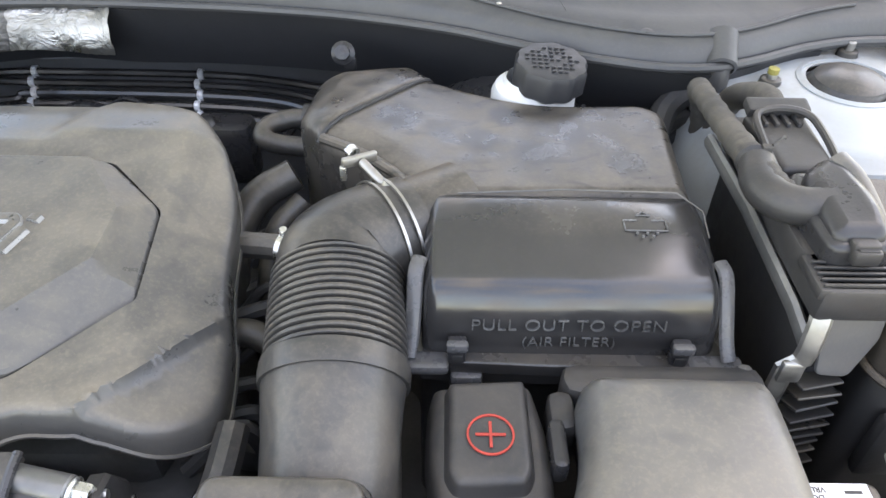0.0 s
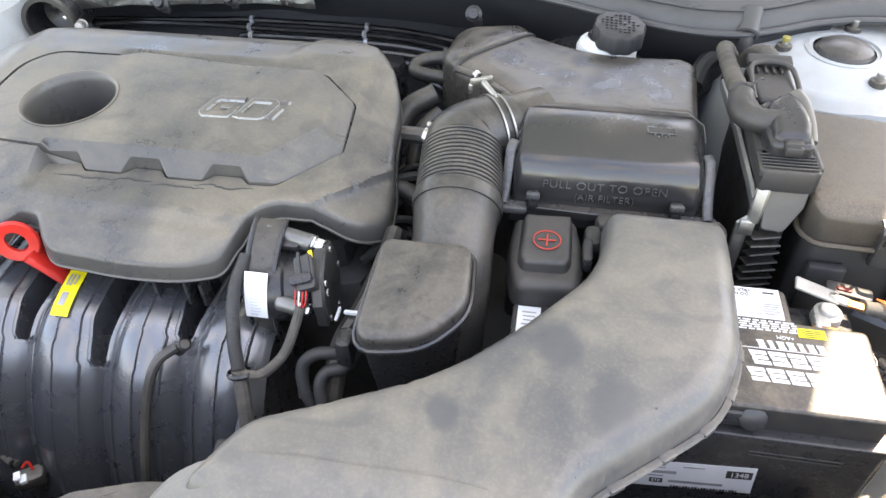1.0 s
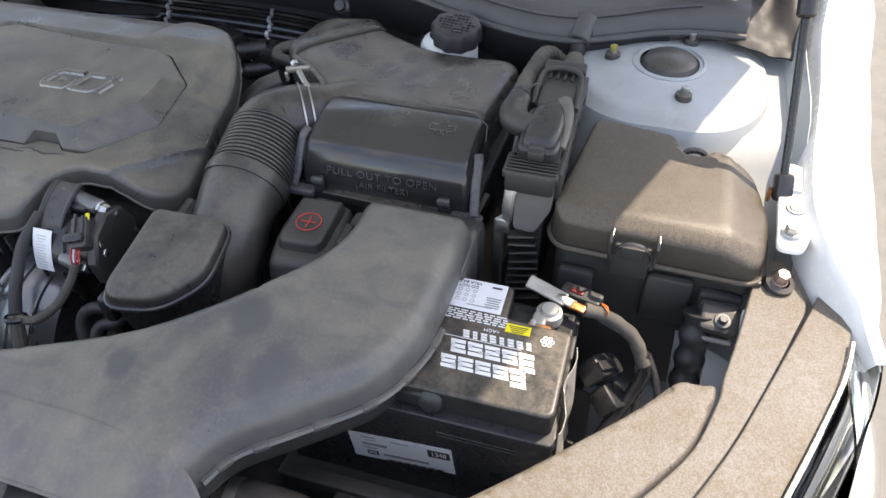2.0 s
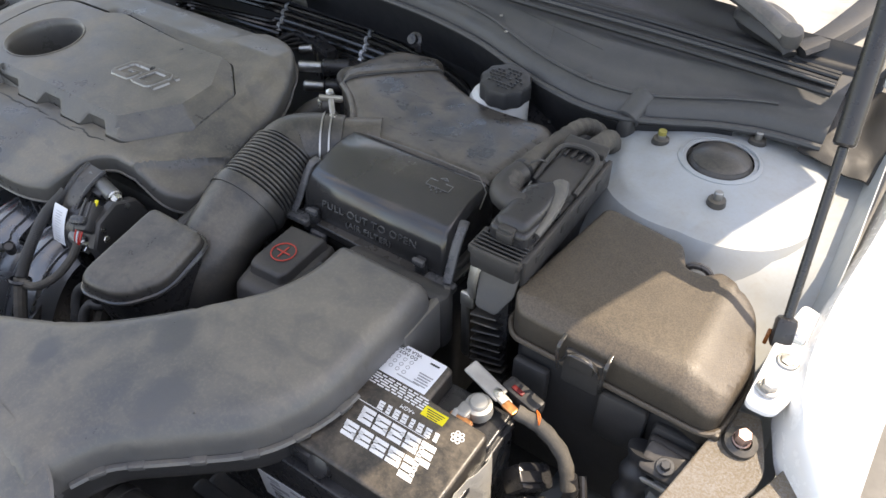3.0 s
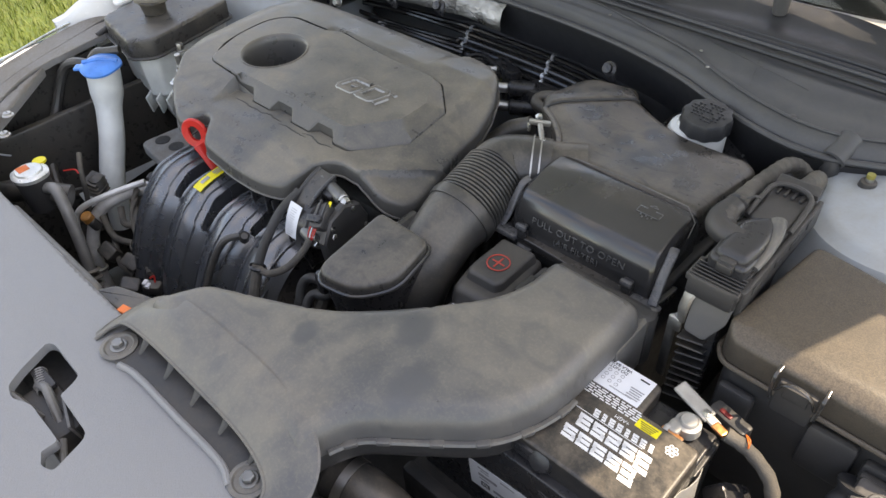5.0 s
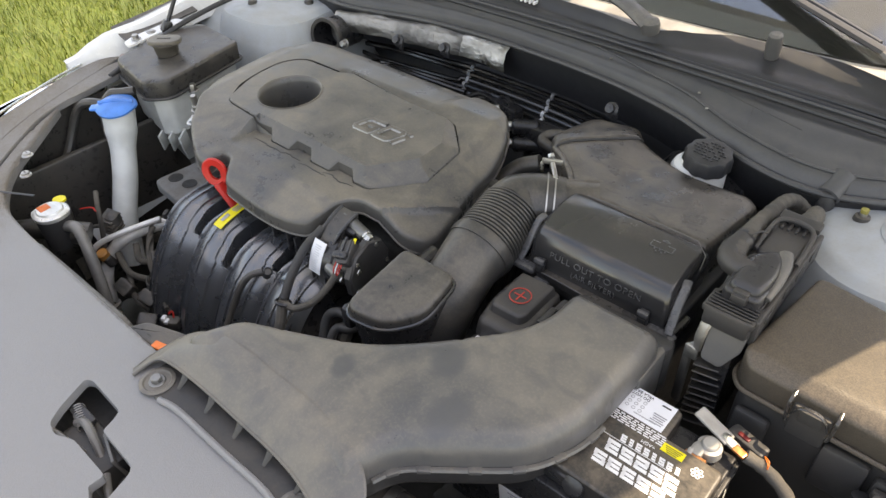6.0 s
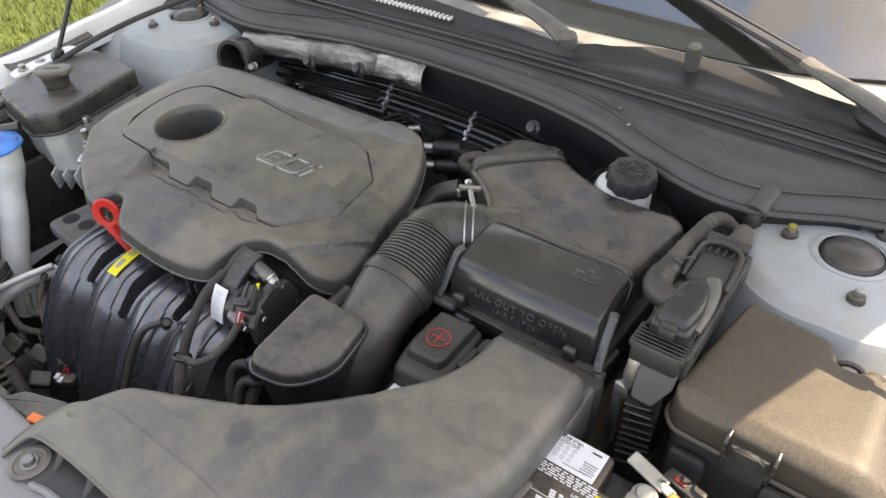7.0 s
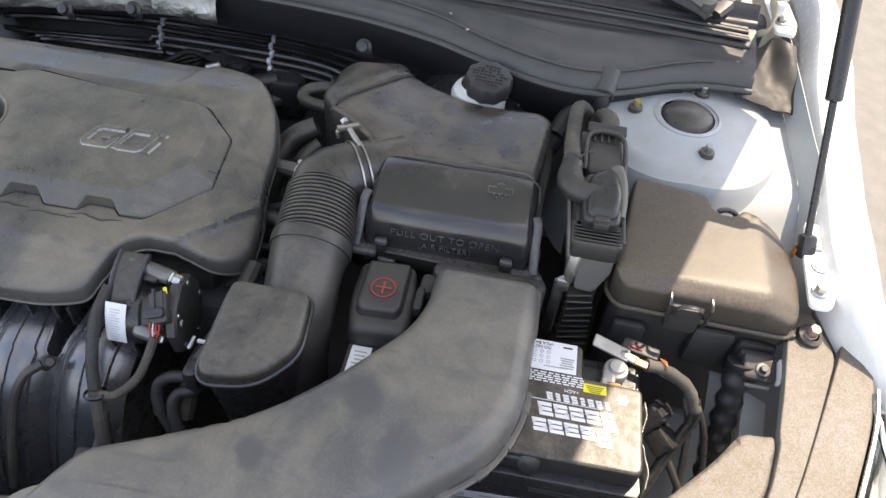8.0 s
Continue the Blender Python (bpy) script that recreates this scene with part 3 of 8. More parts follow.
def screen():
    def f(a, b):
        u = a * 2 - 1
        w = 0.84 - 0.20 * b
        y = glass_foot(u * w) + b * 0.78
        z = 0.958 + 0.012 * u * u + b * 0.45 - 0.02 * b * b
        return (MID + u * w, y, z)
    part("windscreen", sheet(f, 20, 10, 0.004), glass, car, "windscreen reflecting the blue sky")
    bm = sheet(lambda a, b: (MID + (a * 2 - 1) * 0.74, glass_foot((a * 2 - 1) * 0.74) + 0.05 + b * 0.75, 0.925 + 0.37 * b ** 1.3), 16, 8, 0.01)
    part("dashboard", bm, plain("dashboard_black", (0.006, 0.006, 0.006), 0.9), car, "black dashboard behind the glass")
    bm = box(MID, 2.3, 0.7, 1.5, 1.2, 0.5, 0.05)
    part("seat", bm, plain("seat_grey", (0.12, 0.12, 0.12), 0.8), car)


screen()

# ---------------------------------------------------------------- cowl
COWL_LEFT = [(-1.14, 0.85), (-0.96, 0.805), (-0.88, 0.790), (-0.80, 0.806), (-0.70, 0.838), (-0.60, 0.860), (-0.45, 0.870), (-0.27, 0.864)]
COWL_FRONT = [(0.0, 0.864), (0.12, 0.852), (0.25, 0.825), (0.31, 0.800), (0.362, 0.775), (0.41, 0.754), (0.47, 0.735), (0.53, 0.724), (0.57, 0.728), (0.60, 0.741), (0.645, 0.768), (0.71, 0.795), (0.77, 0.803), (0.82, 0.798), (0.88, 0.80)]


def cowl_front(x):
    at = lambda q: lerp_table(COWL_FRONT, q - MID) if q > MID else lerp_table(COWL_LEFT, q)
    return sum(at(x + 0.015 * k) for k in range(-3, 4)) / 7


SCRATCHES = [((0.033, 0.865), (0.121, 0.841)), ((0.121, 0.841), (0.214, 0.818)), ((0.117, 0.863), (0.135, 0.795)), ((0.140, 0.780), (0.185, 0.767))]
COWL_RISE = [(0, 0.862), (0.03, 0.868), (0.06, 0.884), (0.12, 0.893), (0.35, 0.903), (0.7, 0.918), (1.0, 0.926)]


def panel_height(x, y):
    b = 0.03 + 0.97 * (y - cowl_front(x)) / (0.905 - cowl_front(x))
    return lerp_table(COWL_RISE, b) + 0.012 * max(0, abs(x - MID) - 0.5) + 0.0025 * noise.noise((x * 7, b * 3, 1.0)) + 0.003


def cowl():
    c = holder("cowl_cover", "grey plastic cowl cover below the windscreen", "cowl")

    def f(a, b):
        x = MID + (a * 2 - 1) * 0.81
        y0, y1 = cowl_front(x), 0.905
        z = lerp_table(COWL_RISE, b) + 0.012 * max(0, abs(x - MID) - 0.5)
        wave = 0.0025 * noise.noise((x * 7, b * 3, 1.0))
        return (x, y0 + (y1 - y0) * (max(0, b - 0.03) / 0.97), z + wave)
    part("panel", sheet(f, 60, 22, 0.003), cowl_plastic, c, "scuffed grey plastic panel")
    # front bead and the fold behind it
    path = [Vector((MID + (i / 60 * 2 - 1) * 0.81, cowl_front(MID + (i / 60 * 2 - 1) * 0.81) - 0.004, 0.872 + 0.012 * max(0, abs(i / 60 * 2 - 1) * 0.85 - 0.5))) for i in range(61)]
    part("front_lip", sweep(path, 0.0052, 8), cowl_plastic, c)
    xs = [MID + (i / 80 * 2 - 1) * 0.74 for i in range(81)]
    part("fold", sweep([Vector((x, cowl_front(x) + 0.026, panel_height(x, cowl_front(x) + 0.026) - 0.0008)) for x in xs], 0.0024, 8), cowl_plastic, c)

    def g(a, b):
        x = MID + (a * 2 - 1) * 0.81
        u = abs(x - MID)
        yb = lerp_table([(0, 0.940), (0.14, 0.922), (0.20, 0.953), (0.3, 0.996), (0.46, 1.000), (0.6, 0.965), (0.73, 0.935), (0.86, 0.93)], x - MID if x > MID else -1) if x > MID else lerp_table([(0, 0.940), (0.3, 0.97), (0.6, 0.95), (0.86, 0.92)], u)
        y = 0.905 + (yb - 0.905) * b
        rib = 0.005 * math.sin(b * 9.0) * (1 - b)
        return (x, y, 0.923 + rib + 0.036 * b)
    part("seal", sheet(g, 60, 24, 0.004), seal_rubber, c, "black rubber weather seal with grooves")
    for k, (off, rad, mt) in enumerate(((-0.030, 0.0045, seal_rubber), (-0.012, 0.0030, cowl_plastic), (0.000, 0.0050, seal_rubber), (0.013, 0.0040, seal_rubber), (0.026, 0.0055, seal_rubber), (0.040, 0.0035, cowl_plastic))):
        path = []
        for i in range(61):
            u = i / 60 * 2 - 1
            path.append(Vector((MID + u * 0.795, 0.905 + off - 0.030 * abs(u) ** 2.5 + 0.002 * math.sin(i * 0.23 + k), 0.928 + 0.010 * (k % 2) * 0.3 + 0.05 * off)))
        part("bead", sweep(path, rad, 8), mt, c)
    # pale grille between the seal and the glass
    def pale(a, b):
        x = MID + (a * 2 - 1) * 0.81
        y1 = glass_foot(x - MID) + 0.004
        return (x, 0.93 + (y1 - 0.93) * b, 0.932 + 0.024 * b)
    part("grille", sheet(pale, 60, 6, 0.003), plain("pale_grille_plastic", (0.34, 0.33, 0.31), 0.5), c, "pale sunlit grille panel below the glass")
    for s in (1, -1):
        lip = spline([(0.462, 0.905, 0.946), (0.490, 0.950, 0.956), (0.520, 1.030, 0.972), (0.556, 1.135, 1.000)], 6)
        part("corner_lip", sweep([Vector((p.x if s > 0 else mirror(p.x), p.y, p.z)) for p in lip], lambda q: 0.016 + 0.012 * q, 8, None, 0.5), seal_rubber, c, "black rubber lip up to the pillar")
    # scratches on the panel
    for p0, p1 in SCRATCHES:
        q = [Vector((*p0, 0)).lerp(Vector((*p1, 0)), i / 12) for i in range(13)]
        part("scratch", sweep([Vector((v.x, v.y + 0.0008 * noise.noise((v.x * 60, v.y * 60, 1)), panel_height(v.x, v.y) + 0.0002)) for v in q], 0.0004, 5), dark_ink, c, "thin dark scratch")
    # drain spout at the tower
    bm = lathe([(0.0175, -0.03), (0.0175, 0.012), (0.0145, 0.014), (0.014, -0.03)], (0.300, 0.742, 0.876), 18, (-0.15, -0.8, -0.45))
    part("drain_spout", bm, cowl_plastic, c)
    part("spout_hood", sweep(spline([(0.306, 0.785, 0.892), (0.304, 0.770, 0.890), (0.302, 0.752, 0.882)], 6), lambda s: 0.008 + 0.0105 * s, 14, None, 0.75), cowl_plastic, c)
    # push clips
    for x in (-0.61, -0.40, 0.007, 0.22):
        part("clip", lathe([(0.006, 0), (0.006, 0.002), (0.0001, 0.003)], (x, cowl_front(x) + 0.03, 0.896), 12), black_plastic, c)
    for x, y in ((0.025, 0.845), (0.06, 0.80), (-0.17, 0.87)):
        part("rivet", lathe([(0.003, 0), (0.003, 0.001), (0.0001, 0.002)], (x, y, 0.908), 10), dull_steel, c)
    # toothed air vent along the seal
    bm = bmesh.new()
    for i in range(34):
        x = -0.76 + i * 0.0112
        box(x, 0.928 - 0.10 * (x + 0.57) ** 2, 0.9485, 0.005, 0.016, 0.006, 0.001, bm)
    part("vent_teeth", bm, white_sticker, c, "row of pale vent teeth")


cowl()


def wiper(pivot, elbow, tip, label):
    w = holder("wiper", label, "wiper", "windscreen wipers")
    p, e, t = Vector(pivot), Vector(elbow), Vector(tip)
    part("pivot_cap", lathe([(0.017, -0.014), (0.018, 0.0), (0.016, 0.008), (0.006, 0.011), (0.0001, 0.011)], p, 18, (0, -0.25, 1)), wiper_plastic, w)
    part("arm", sweep(spline([p + Vector((0, 0, -0.002)), p.lerp(e, 0.35) + Vector((0, 0, 0.004)), p.lerp(e, 0.8), e], 6), lambda s: 0.020 - 0.004 * s, 10, None, 0.55), wiper_plastic, w, "grey dusty arm")
    part("arm_blade", sweep([e, e.lerp(t, 0.5), t], lambda s: 0.013 - 0.006 * s, 8, None, 0.5), seal_rubber, w)
    d = (t - e).normalized()
    part("pivot_cover", sweep(spline([p + Vector((-0.085, 0.070, -0.016)), p + Vector((-0.055, 0.050, -0.008)), p + Vector((-0.015, 0.012, -0.008)), p + Vector((0.010, -0.012, -0.022))], 5), lambda s: 0.010 + 0.026 * math.sin(3.14 * min(1.0, 0.10 + s * 0.95)), 12, None, 0.6), seal_rubber, w, "black rubber hood over the pivot") if p.x > 0 else None
    b0, b1 = e + d * 0.02 + Vector((0, 0.018, 0.0)), t + d * 0.1 + Vector((0, 0.015, 0.004))
    part("blade", sweep([b0, b0.lerp(b1, 0.5), b1], 0.006, 6), seal_rubber, w)
    return w


wiper((0.445, 0.905, 0.965), (0.262, 1.0, 0.995), (-0.18, 1.17, 1.06), "grey wiper arm resting on the windscreen base")
wiper((-0.109, 0.888, 0.985), (-0.30, 0.985, 1.0), (-0.75, 1.13, 1.05), "grey wiper arm with a domed pivot cap")
bm = lathe([(0.013, -0.034), (0.014, -0.01), (0.012, 0.01), (0.008, 0.014), (0.0001, 0.014)], (0.093, 0.962, 0.985), 12, (0, -0.2, 1))
thing("washer_nozzle", bm, wiper_plastic, "small grey washer jet beside the wiper", "nozzle")

# ---------------------------------------------------------------- bay structure
def bay():
    # firewall
    bm = box(MID, 0.99, 0.60, 1.7, 0.05, 0.62, 0.01)
    thing("wall_firewall", bm, insulation, "black insulated firewall", "firewall", "", "structure")
    # upper flange below the cowl
    def f(a, b):
        x = MID + (a * 2 - 1) * 0.70
        y = cowl_front(x) - 0.002 + 0.012 * b
        return (x, y + 0.02 * b, 0.868 - 0.085 * b + 0.006 * noise.noise((x * 9, b, 2)))
    thing("trim_cowl_flange", sheet(f, 50, 6, 0.003), seal_rubber, "dark grey flange below the cowl", "panel", "", "structure")
    def f2(a, b):
        x = MID + (a * 2 - 1) * 0.70
        return (x, cowl_front(x) + 0.03 + (0.968 - cowl_front(x) - 0.03) * b, 0.785 - 0.03 * b)
    thing("trim_cowl_shelf", sheet(f2, 40, 4, 0.003), insulation, "black shelf below the cowl", "panel", "", "structure")
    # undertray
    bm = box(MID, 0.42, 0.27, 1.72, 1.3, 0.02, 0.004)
    thing("floor", bm, shade_black, "dark undertray of the engine bay", "undertray", "", "structure")
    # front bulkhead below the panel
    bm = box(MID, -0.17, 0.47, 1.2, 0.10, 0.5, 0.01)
    thing("wall_radiator", bm, shade_black, "black radiator and support", "radiator", "", "structure")


bay()


def tower(side):
    """A strut tower with its inner wing, top plate, rubber mount and three studs."""
    X = (lambda x: x) if side > 0 else mirror
    t = holder("strut_tower", "pale painted strut tower with a black rubber mount", "strut tower", "strut towers")

    def f(a, b):
        ang = a * 2 * math.pi
        r = 0.046 + b * 0.161
        h = lerp_table([(0, 0.862), (0.50, 0.853), (0.62, 0.845), (0.78, 0.80), (1.0, 0.665)], b)
        sq = 1.0 + 0.12 * abs(math.sin(2 * ang)) * b
        return (X(0.436 + math.cos(ang) * r * sq * 0.94), 0.720 + math.sin(ang) * r * sq, h + 0.004 * math.sin(ang * 3) * b)
    bm = sheet(f, 56, 22)
    bmesh.ops.remove_doubles(bm, verts=bm.verts, dist=0.0002)
    part("tower", bm, bay_paint, t, "pale blue-grey painted steel")
    # deck to the wing
    def g(a, b):
        x = 0.50 + 0.118 * a
        y = 0.24 + 0.72 * b
        z = lerp_table([(0.24, 0.60), (0.36, 0.69), (0.50, 0.775), (0.62, 0.838), (0.96, 0.85)], y) - 0.004 * math.sin(a * 3.1)
        return (X(x), y, z)
    part("wing_deck", sheet(g, 10, 20, 0.002), bay_paint, t)
    def gw(a, b):
        return (X(0.606 + 0.012 * a), 0.20 + 0.78 * b, lerp_table([(0.24, 0.60), (0.36, 0.69), (0.50, 0.775), (0.62, 0.838), (0.96, 0.85)], 0.20 + 0.78 * b) + (0.84 + 0.04 * b - 0.60) * a * 0.18)
    part("wing_flange", sheet(gw, 4, 20, 0.0015), bay_paint, t)
    def gi(a, b):
        return (X(0.36 + 0.25 * a + 0.05 * math.sin(b * 3)), 0.05 + 0.9 * b, 0.50 + 0.04 * math.sin(a * 4) + 0.05 * b)
    part("inner_wing", sheet(gi, 10, 14, 0.002), bay_paint, t)
    c = (X(0.436), 0.720)
    part("mount_ring", lathe([(0.054, 0.0), (0.054, 0.005), (0.049, 0.007), (0.047, 0.001)], (*c, 0.858), 36), bay_paint, t)
    part("rubber_mount", lathe([(0.048, -0.004), (0.046, -0.006), (0.042, -0.007), (0.030, -0.007), (0.0001, -0.007)], (*c, 0.857), 32), seal_rubber, t, "black rubber ring")
    part("mount_dome", lathe([(0.0425, -0.008), (0.0425, 0.000), (0.041, 0.004), (0.0385, 0.006), (0.0375, 0.009), (0.032, 0.013), (0.018, 0.0170), (0.0001, 0.0180)], (c[0] + 0.001, c[1], 0.857), 32), rubber, t, "dusty black rubber dome")
    for i, (x, y, z) in enumerate(((0.353, 0.724, 0.847), (0.460, 0.634, 0.848), (0.464, 0.790, 0.850))):
        bm = lathe([(0.0165, 0.0), (0.0168, 0.004), (0.0125, 0.008), (0.011, 0.016), (0.0095, 0.017), (0.0001, 0.017)], (X(x), y, z), 14)
        st = part("stud_nut", bm, rubber, t, "black flanged nut")
        part("stud", rod((X(x), y, z + 0.014), (X(x), y, z + 0.0275), 0.0055, 12), dull_steel, st, "bare stud end")
        if i == 0 and side > 0:
            part("paint_mark", lathe([(0.0058, 0.022), (0.0058, 0.028), (0.0001, 0.029)], (X(x), y, z), 10), dusty_yellow, st)
    return t


tower(1)
tower(-1).location = (-0.072, 0.054, 0.0)


def rail_brackets():
    """Hinge plate with bolts on the sunlit wing, and its gas strut."""
    for side in (1, -1):
        X = (lambda x: x) if side > 0 else mirror
        p = holder("wing_bracket", "white painted bracket bolted to the wing", "bracket", "wing brackets")
        poly = rounded([(X(0.578), 0.372), (X(0.606), 0.372), (X(0.616), 0.40), (X(0.620), 0.52), (X(0.594), 0.53), (X(0.582), 0.46)], 0.010)
        part("plate", pillow(poly, 0.838, 0.844, 0.002, 0, lambda x, y: (y - 0.4) * 0.05), white_paint, p)
        for x, y, h in ((0.600, 0.442, 0.002), (0.593, 0.398, 0.008)):
            part("bolt", bolt((X(x), y, 0.846), 0.0078, (0, 0, 1), 1.45, h), dull_steel, p)
        g = holder("gas_strut", "black gas strut holding the bonnet up", "gas strut", "bonnet struts")
        a, b, c = Vector((X(0.586), 0.475, 0.850)), Vector((X(0.565), 0.572, 1.018)), Vector((X(0.530), 0.734, 1.298))
        part("rod", rod(a, b, 0.005, 12), clean_plastic, g)
        part("cylinder", rod(b, c, 0.011, 16), clean_plastic, g)
        bm = box(0, 0, 0, 0.022, 0.022, 0.034, 0.005, None, look((0, 0, 0), a - b))
        bmesh.ops.transform(bm, matrix=Matrix.Translation(a), verts=bm.verts)
        part("ball_socket", bm, clean_plastic, g)
        part("socket_clip", box(a.x - 0.0125 * side, a.y - 0.002, a.z - 0.012, 0.004, 0.010, 0.016, 0.001), plain("dirty_orange", (0.36, 0.12, 0.03), 0.5), g, "orange retaining clip")
        part("ball_stud", rod(a, a + Vector((0.022 * side, 0.0, -0.004)), 0.006), steel, g)


rail_brackets()


def hinge_brackets():
    for side in (1, -1):
        X = (lambda x: x) if side > 0 else mirror
        h = holder("hinge_bracket", "white painted bracket by the cowl corner", "bracket", "cowl brackets")
        poly = rounded([(X(0.578), 0.925), (X(0.612), 0.920), (X(0.622), 0.96), (X(0.618), 1.04), (X(0.574), 1.04)], 0.008)
        part("base", pillow(poly, 0.915, 0.922, 0.002), white_paint, h, "white painted plate")
        part("arm", sweep(spline([(X(0.598), 1.03, 0.93), (X(0.598), 0.985, 0.985), (X(0.600), 0.93, 1.06), (X(0.602), 0.905, 1.14)], 6), 0.018, 8, None, 0.25), bay_paint, h, "swan-neck hinge arm")
        part("bolt", bolt((X(0.594), 0.960, 0.923), 0.0085), dull_steel, h)
        def corner(a, b):
            ruffle = 0.010 * math.sin(a * 7 + b * 2) * b + 0.006 * noise.noise((a * 4, b * 4, 2))
            return (X(0.515 + 0.100 * a), 0.785 + 0.140 * b - 0.015 * a * (1 - b) - 0.025 * abs(math.sin(a * 5)) * b, 0.872 + 0.036 * b - 0.012 * a * (1 - b) + ruffle)
        part("end_flap", sheet(corner, 20, 16, 0.003), dusty("flap_rubber", (0.020, 0.020, 0.020), (0.12, 0.09, 0.06), 0.12, 0.6, 12.0), h, "dusty brown rubber flap at the cowl's end")
        part("torn_seal", sweep(spline([(X(0.545), 0.915, 0.915), (X(0.560), 0.905, 0.932), (X(0.568), 0.930, 0.950), (X(0.562), 0.965, 0.965), (X(0.572), 1.005, 0.985)], 6), lambda q: 0.010 + 0.004 * math.sin(q * 14), 10, None, 0.4), plain("pale_torn_foam", (0.42, 0.36, 0.28), 0.8, 0, 60, 0.4, 0.35), h, "pale torn foam seal")


hinge_brackets()

# ---------------------------------------------------------------- front panel
def panel_z(x, y):
    u = (x - MID) / 0.8
    return 0.022 * min(1.0, u * u) - 0.06 * max(0, -0.2 - y)


def front_panel():
    p = holder("radiator_cover", "grey plastic cover over the front of the bay", "panel")
    # centre, one closed plan outline
    right = [(0.08, -0.083), (0.215, -0.054, 0.05), (0.27, -0.018, 0.05), (0.36, 0.062, 0.08), (0.455, 0.155, 0.08), (0.490, 0.198, 0.01), (0.5275, 0.200, 0.006),
             (0.5275, 0.185, 0.02), (0.5075, 0.120, 0.05), (0.4765, 0.077, 0.05), (0.4445, 0.037, 0.1), (0.3675, -0.056, 0.1), (0.2585, -0.203, 0.1), (0.05, -0.33, 0.2)]
    left = [(mirror(0.05), -0.33, 0.2), (mirror(0.25), -0.22, 0.1), (mirror(0.36), -0.06, 0.1), (mirror(0.47), 0.06, 0.1), (mirror(0.525), 0.165, 0.02),
            (mirror(0.36), -0.02, 0.05), (mirror(0.27), -0.07, 0.04), (-0.72, -0.076, 0.02), (-0.30, -0.079, 0.02)]
    poly = rounded(right + left, 0.02, 5)
    hole = rounded([(-0.318, -0.215), (-0.336, -0.172), (-0.326, -0.166), (-0.252, -0.169), (-0.246, -0.180), (-0.240, -0.199, 0.004), (-0.160, -0.203, 0.012), (-0.147, -0.252, 0.006), (-0.165, -0.258, 0.004), (-0.182, -0.250, 0.003), (-0.180, -0.230, 0.006), (-0.256, -0.229, 0.006), (-0.285, -0.241, 0.006), (-0.306, -0.236)], 0.006, 3)
    part("centre_panel", relief(poly, lambda x, y, d: 0.776 + panel_z(x, y) - turned(d, 0.006) + 0.0012 * noise.noise((x * 5, y * 5, 3)), 0.014, 0.014, [hole]), panel_plastic, p, "dusty grey moulded plastic")
    for side in (1, -1):
        X = (lambda x: x) if side > 0 else mirror
        strip = rounded([(X(0.5325), 0.205), (X(0.548), 0.27, 0.03), (X(0.572), 0.395), (X(0.600), 0.402), (X(0.623), 0.335, 0.02), (X(0.583), 0.23, 0.1), (X(0.540), 0.127, 0.1), (X(0.498), 0.05, 0.1), (X(0.446), -0.031, 0.1), (X(0.36), -0.135, 0.1),
                         (X(0.275), -0.222), (X(0.2610), -0.203), (X(0.3700), -0.058, 0.1), (X(0.4470), 0.035, 0.1), (X(0.4790), 0.075, 0.05), (X(0.5100), 0.12, 0.05), (X(0.5305), 0.185, 0.02)], 0.008, 4)
        part("side_panel", pillow(strip, 0.764, 0.7775, 0.0018, 0, panel_z), panel_plastic, p)
        outer = rounded([(X(0.6265), 0.333), (X(0.640), 0.372), (X(0.655), 0.362, 0.02), (X(0.668), 0.325, 0.02), (X(0.652), 0.25, 0.05), (X(0.605), 0.138, 0.08), (X(0.558), 0.035, 0.08), (X(0.524), -0.018, 0.08), (X(0.44), -0.125, 0.1), (X(0.33), -0.24, 0.1), (X(0.285), -0.250),
                         (X(0.2762), -0.2232), (X(0.3612), -0.1360, 0.1), (X(0.4472), -0.0318, 0.1), (X(0.4992), 0.0493, 0.1), (X(0.5412), 0.1263, 0.1), (X(0.5842), 0.2293, 0.1)], 0.008, 4)
        part("lamp_panel", pillow(outer, 0.760, 0.7765, 0.0018, 0, panel_z), panel_plastic, p)
        gp = [Vector((X(0.258) + (X(0.320) - X(0.258)) * k / 8, -0.021 - 0.039 * k / 8, 0)) for k in range(9)]
        part("joint", sweep([Vector((q.x, q.y, 0.7758 + panel_z(q.x, q.y))) for q in gp], 0.0028, 6, None, 0.35), seal_rubber, p, "dark joint line")
        pb = part("push_bolt", bolt((X(0.590), 0.357, 0.808), 0.008, (0.1, -0.2, 1), 1.2, 0.012), plain("brown_bolt", (0.36, 0.24, 0.20), 0.4, 0.5), p, "loose reddish bolt with a black collar")
        part("collar", lathe([(0.010, 0.0), (0.017, 0.0), (0.016, 0.010), (0.010, 0.012)], (X(0.590), 0.357, 0.798), 18, (0.1, -0.2, 1)), rubber, pb, "black rubber collar")
    for x, y in ((0.329, -0.002), (mirror(0.329), -0.002), (0.15, -0.13), (-0.93, 0.03)):
        s = part("screw", lathe([(0.0105, 0), (0.0105, 0.002), (0.0075, 0.004), (0.007, 0.007), (0.0001, 0.0085)], (x, y, 0.7755 + panel_z(x, y)), 16), dull_steel, p)
        part("screw_slot", box(x, y, 0.7842 + panel_z(x, y), 0.008, 0.0016, 0.001, 0.0004), dark_ink, s)
    # lock below the opening
    l = holder("bonnet_latch", "black bonnet latch seen through the opening", "latch")
    part("latch_body", box(-0.255, -0.215, 0.72, 0.10, 0.05, 0.06, 0.006), black_plastic, l)
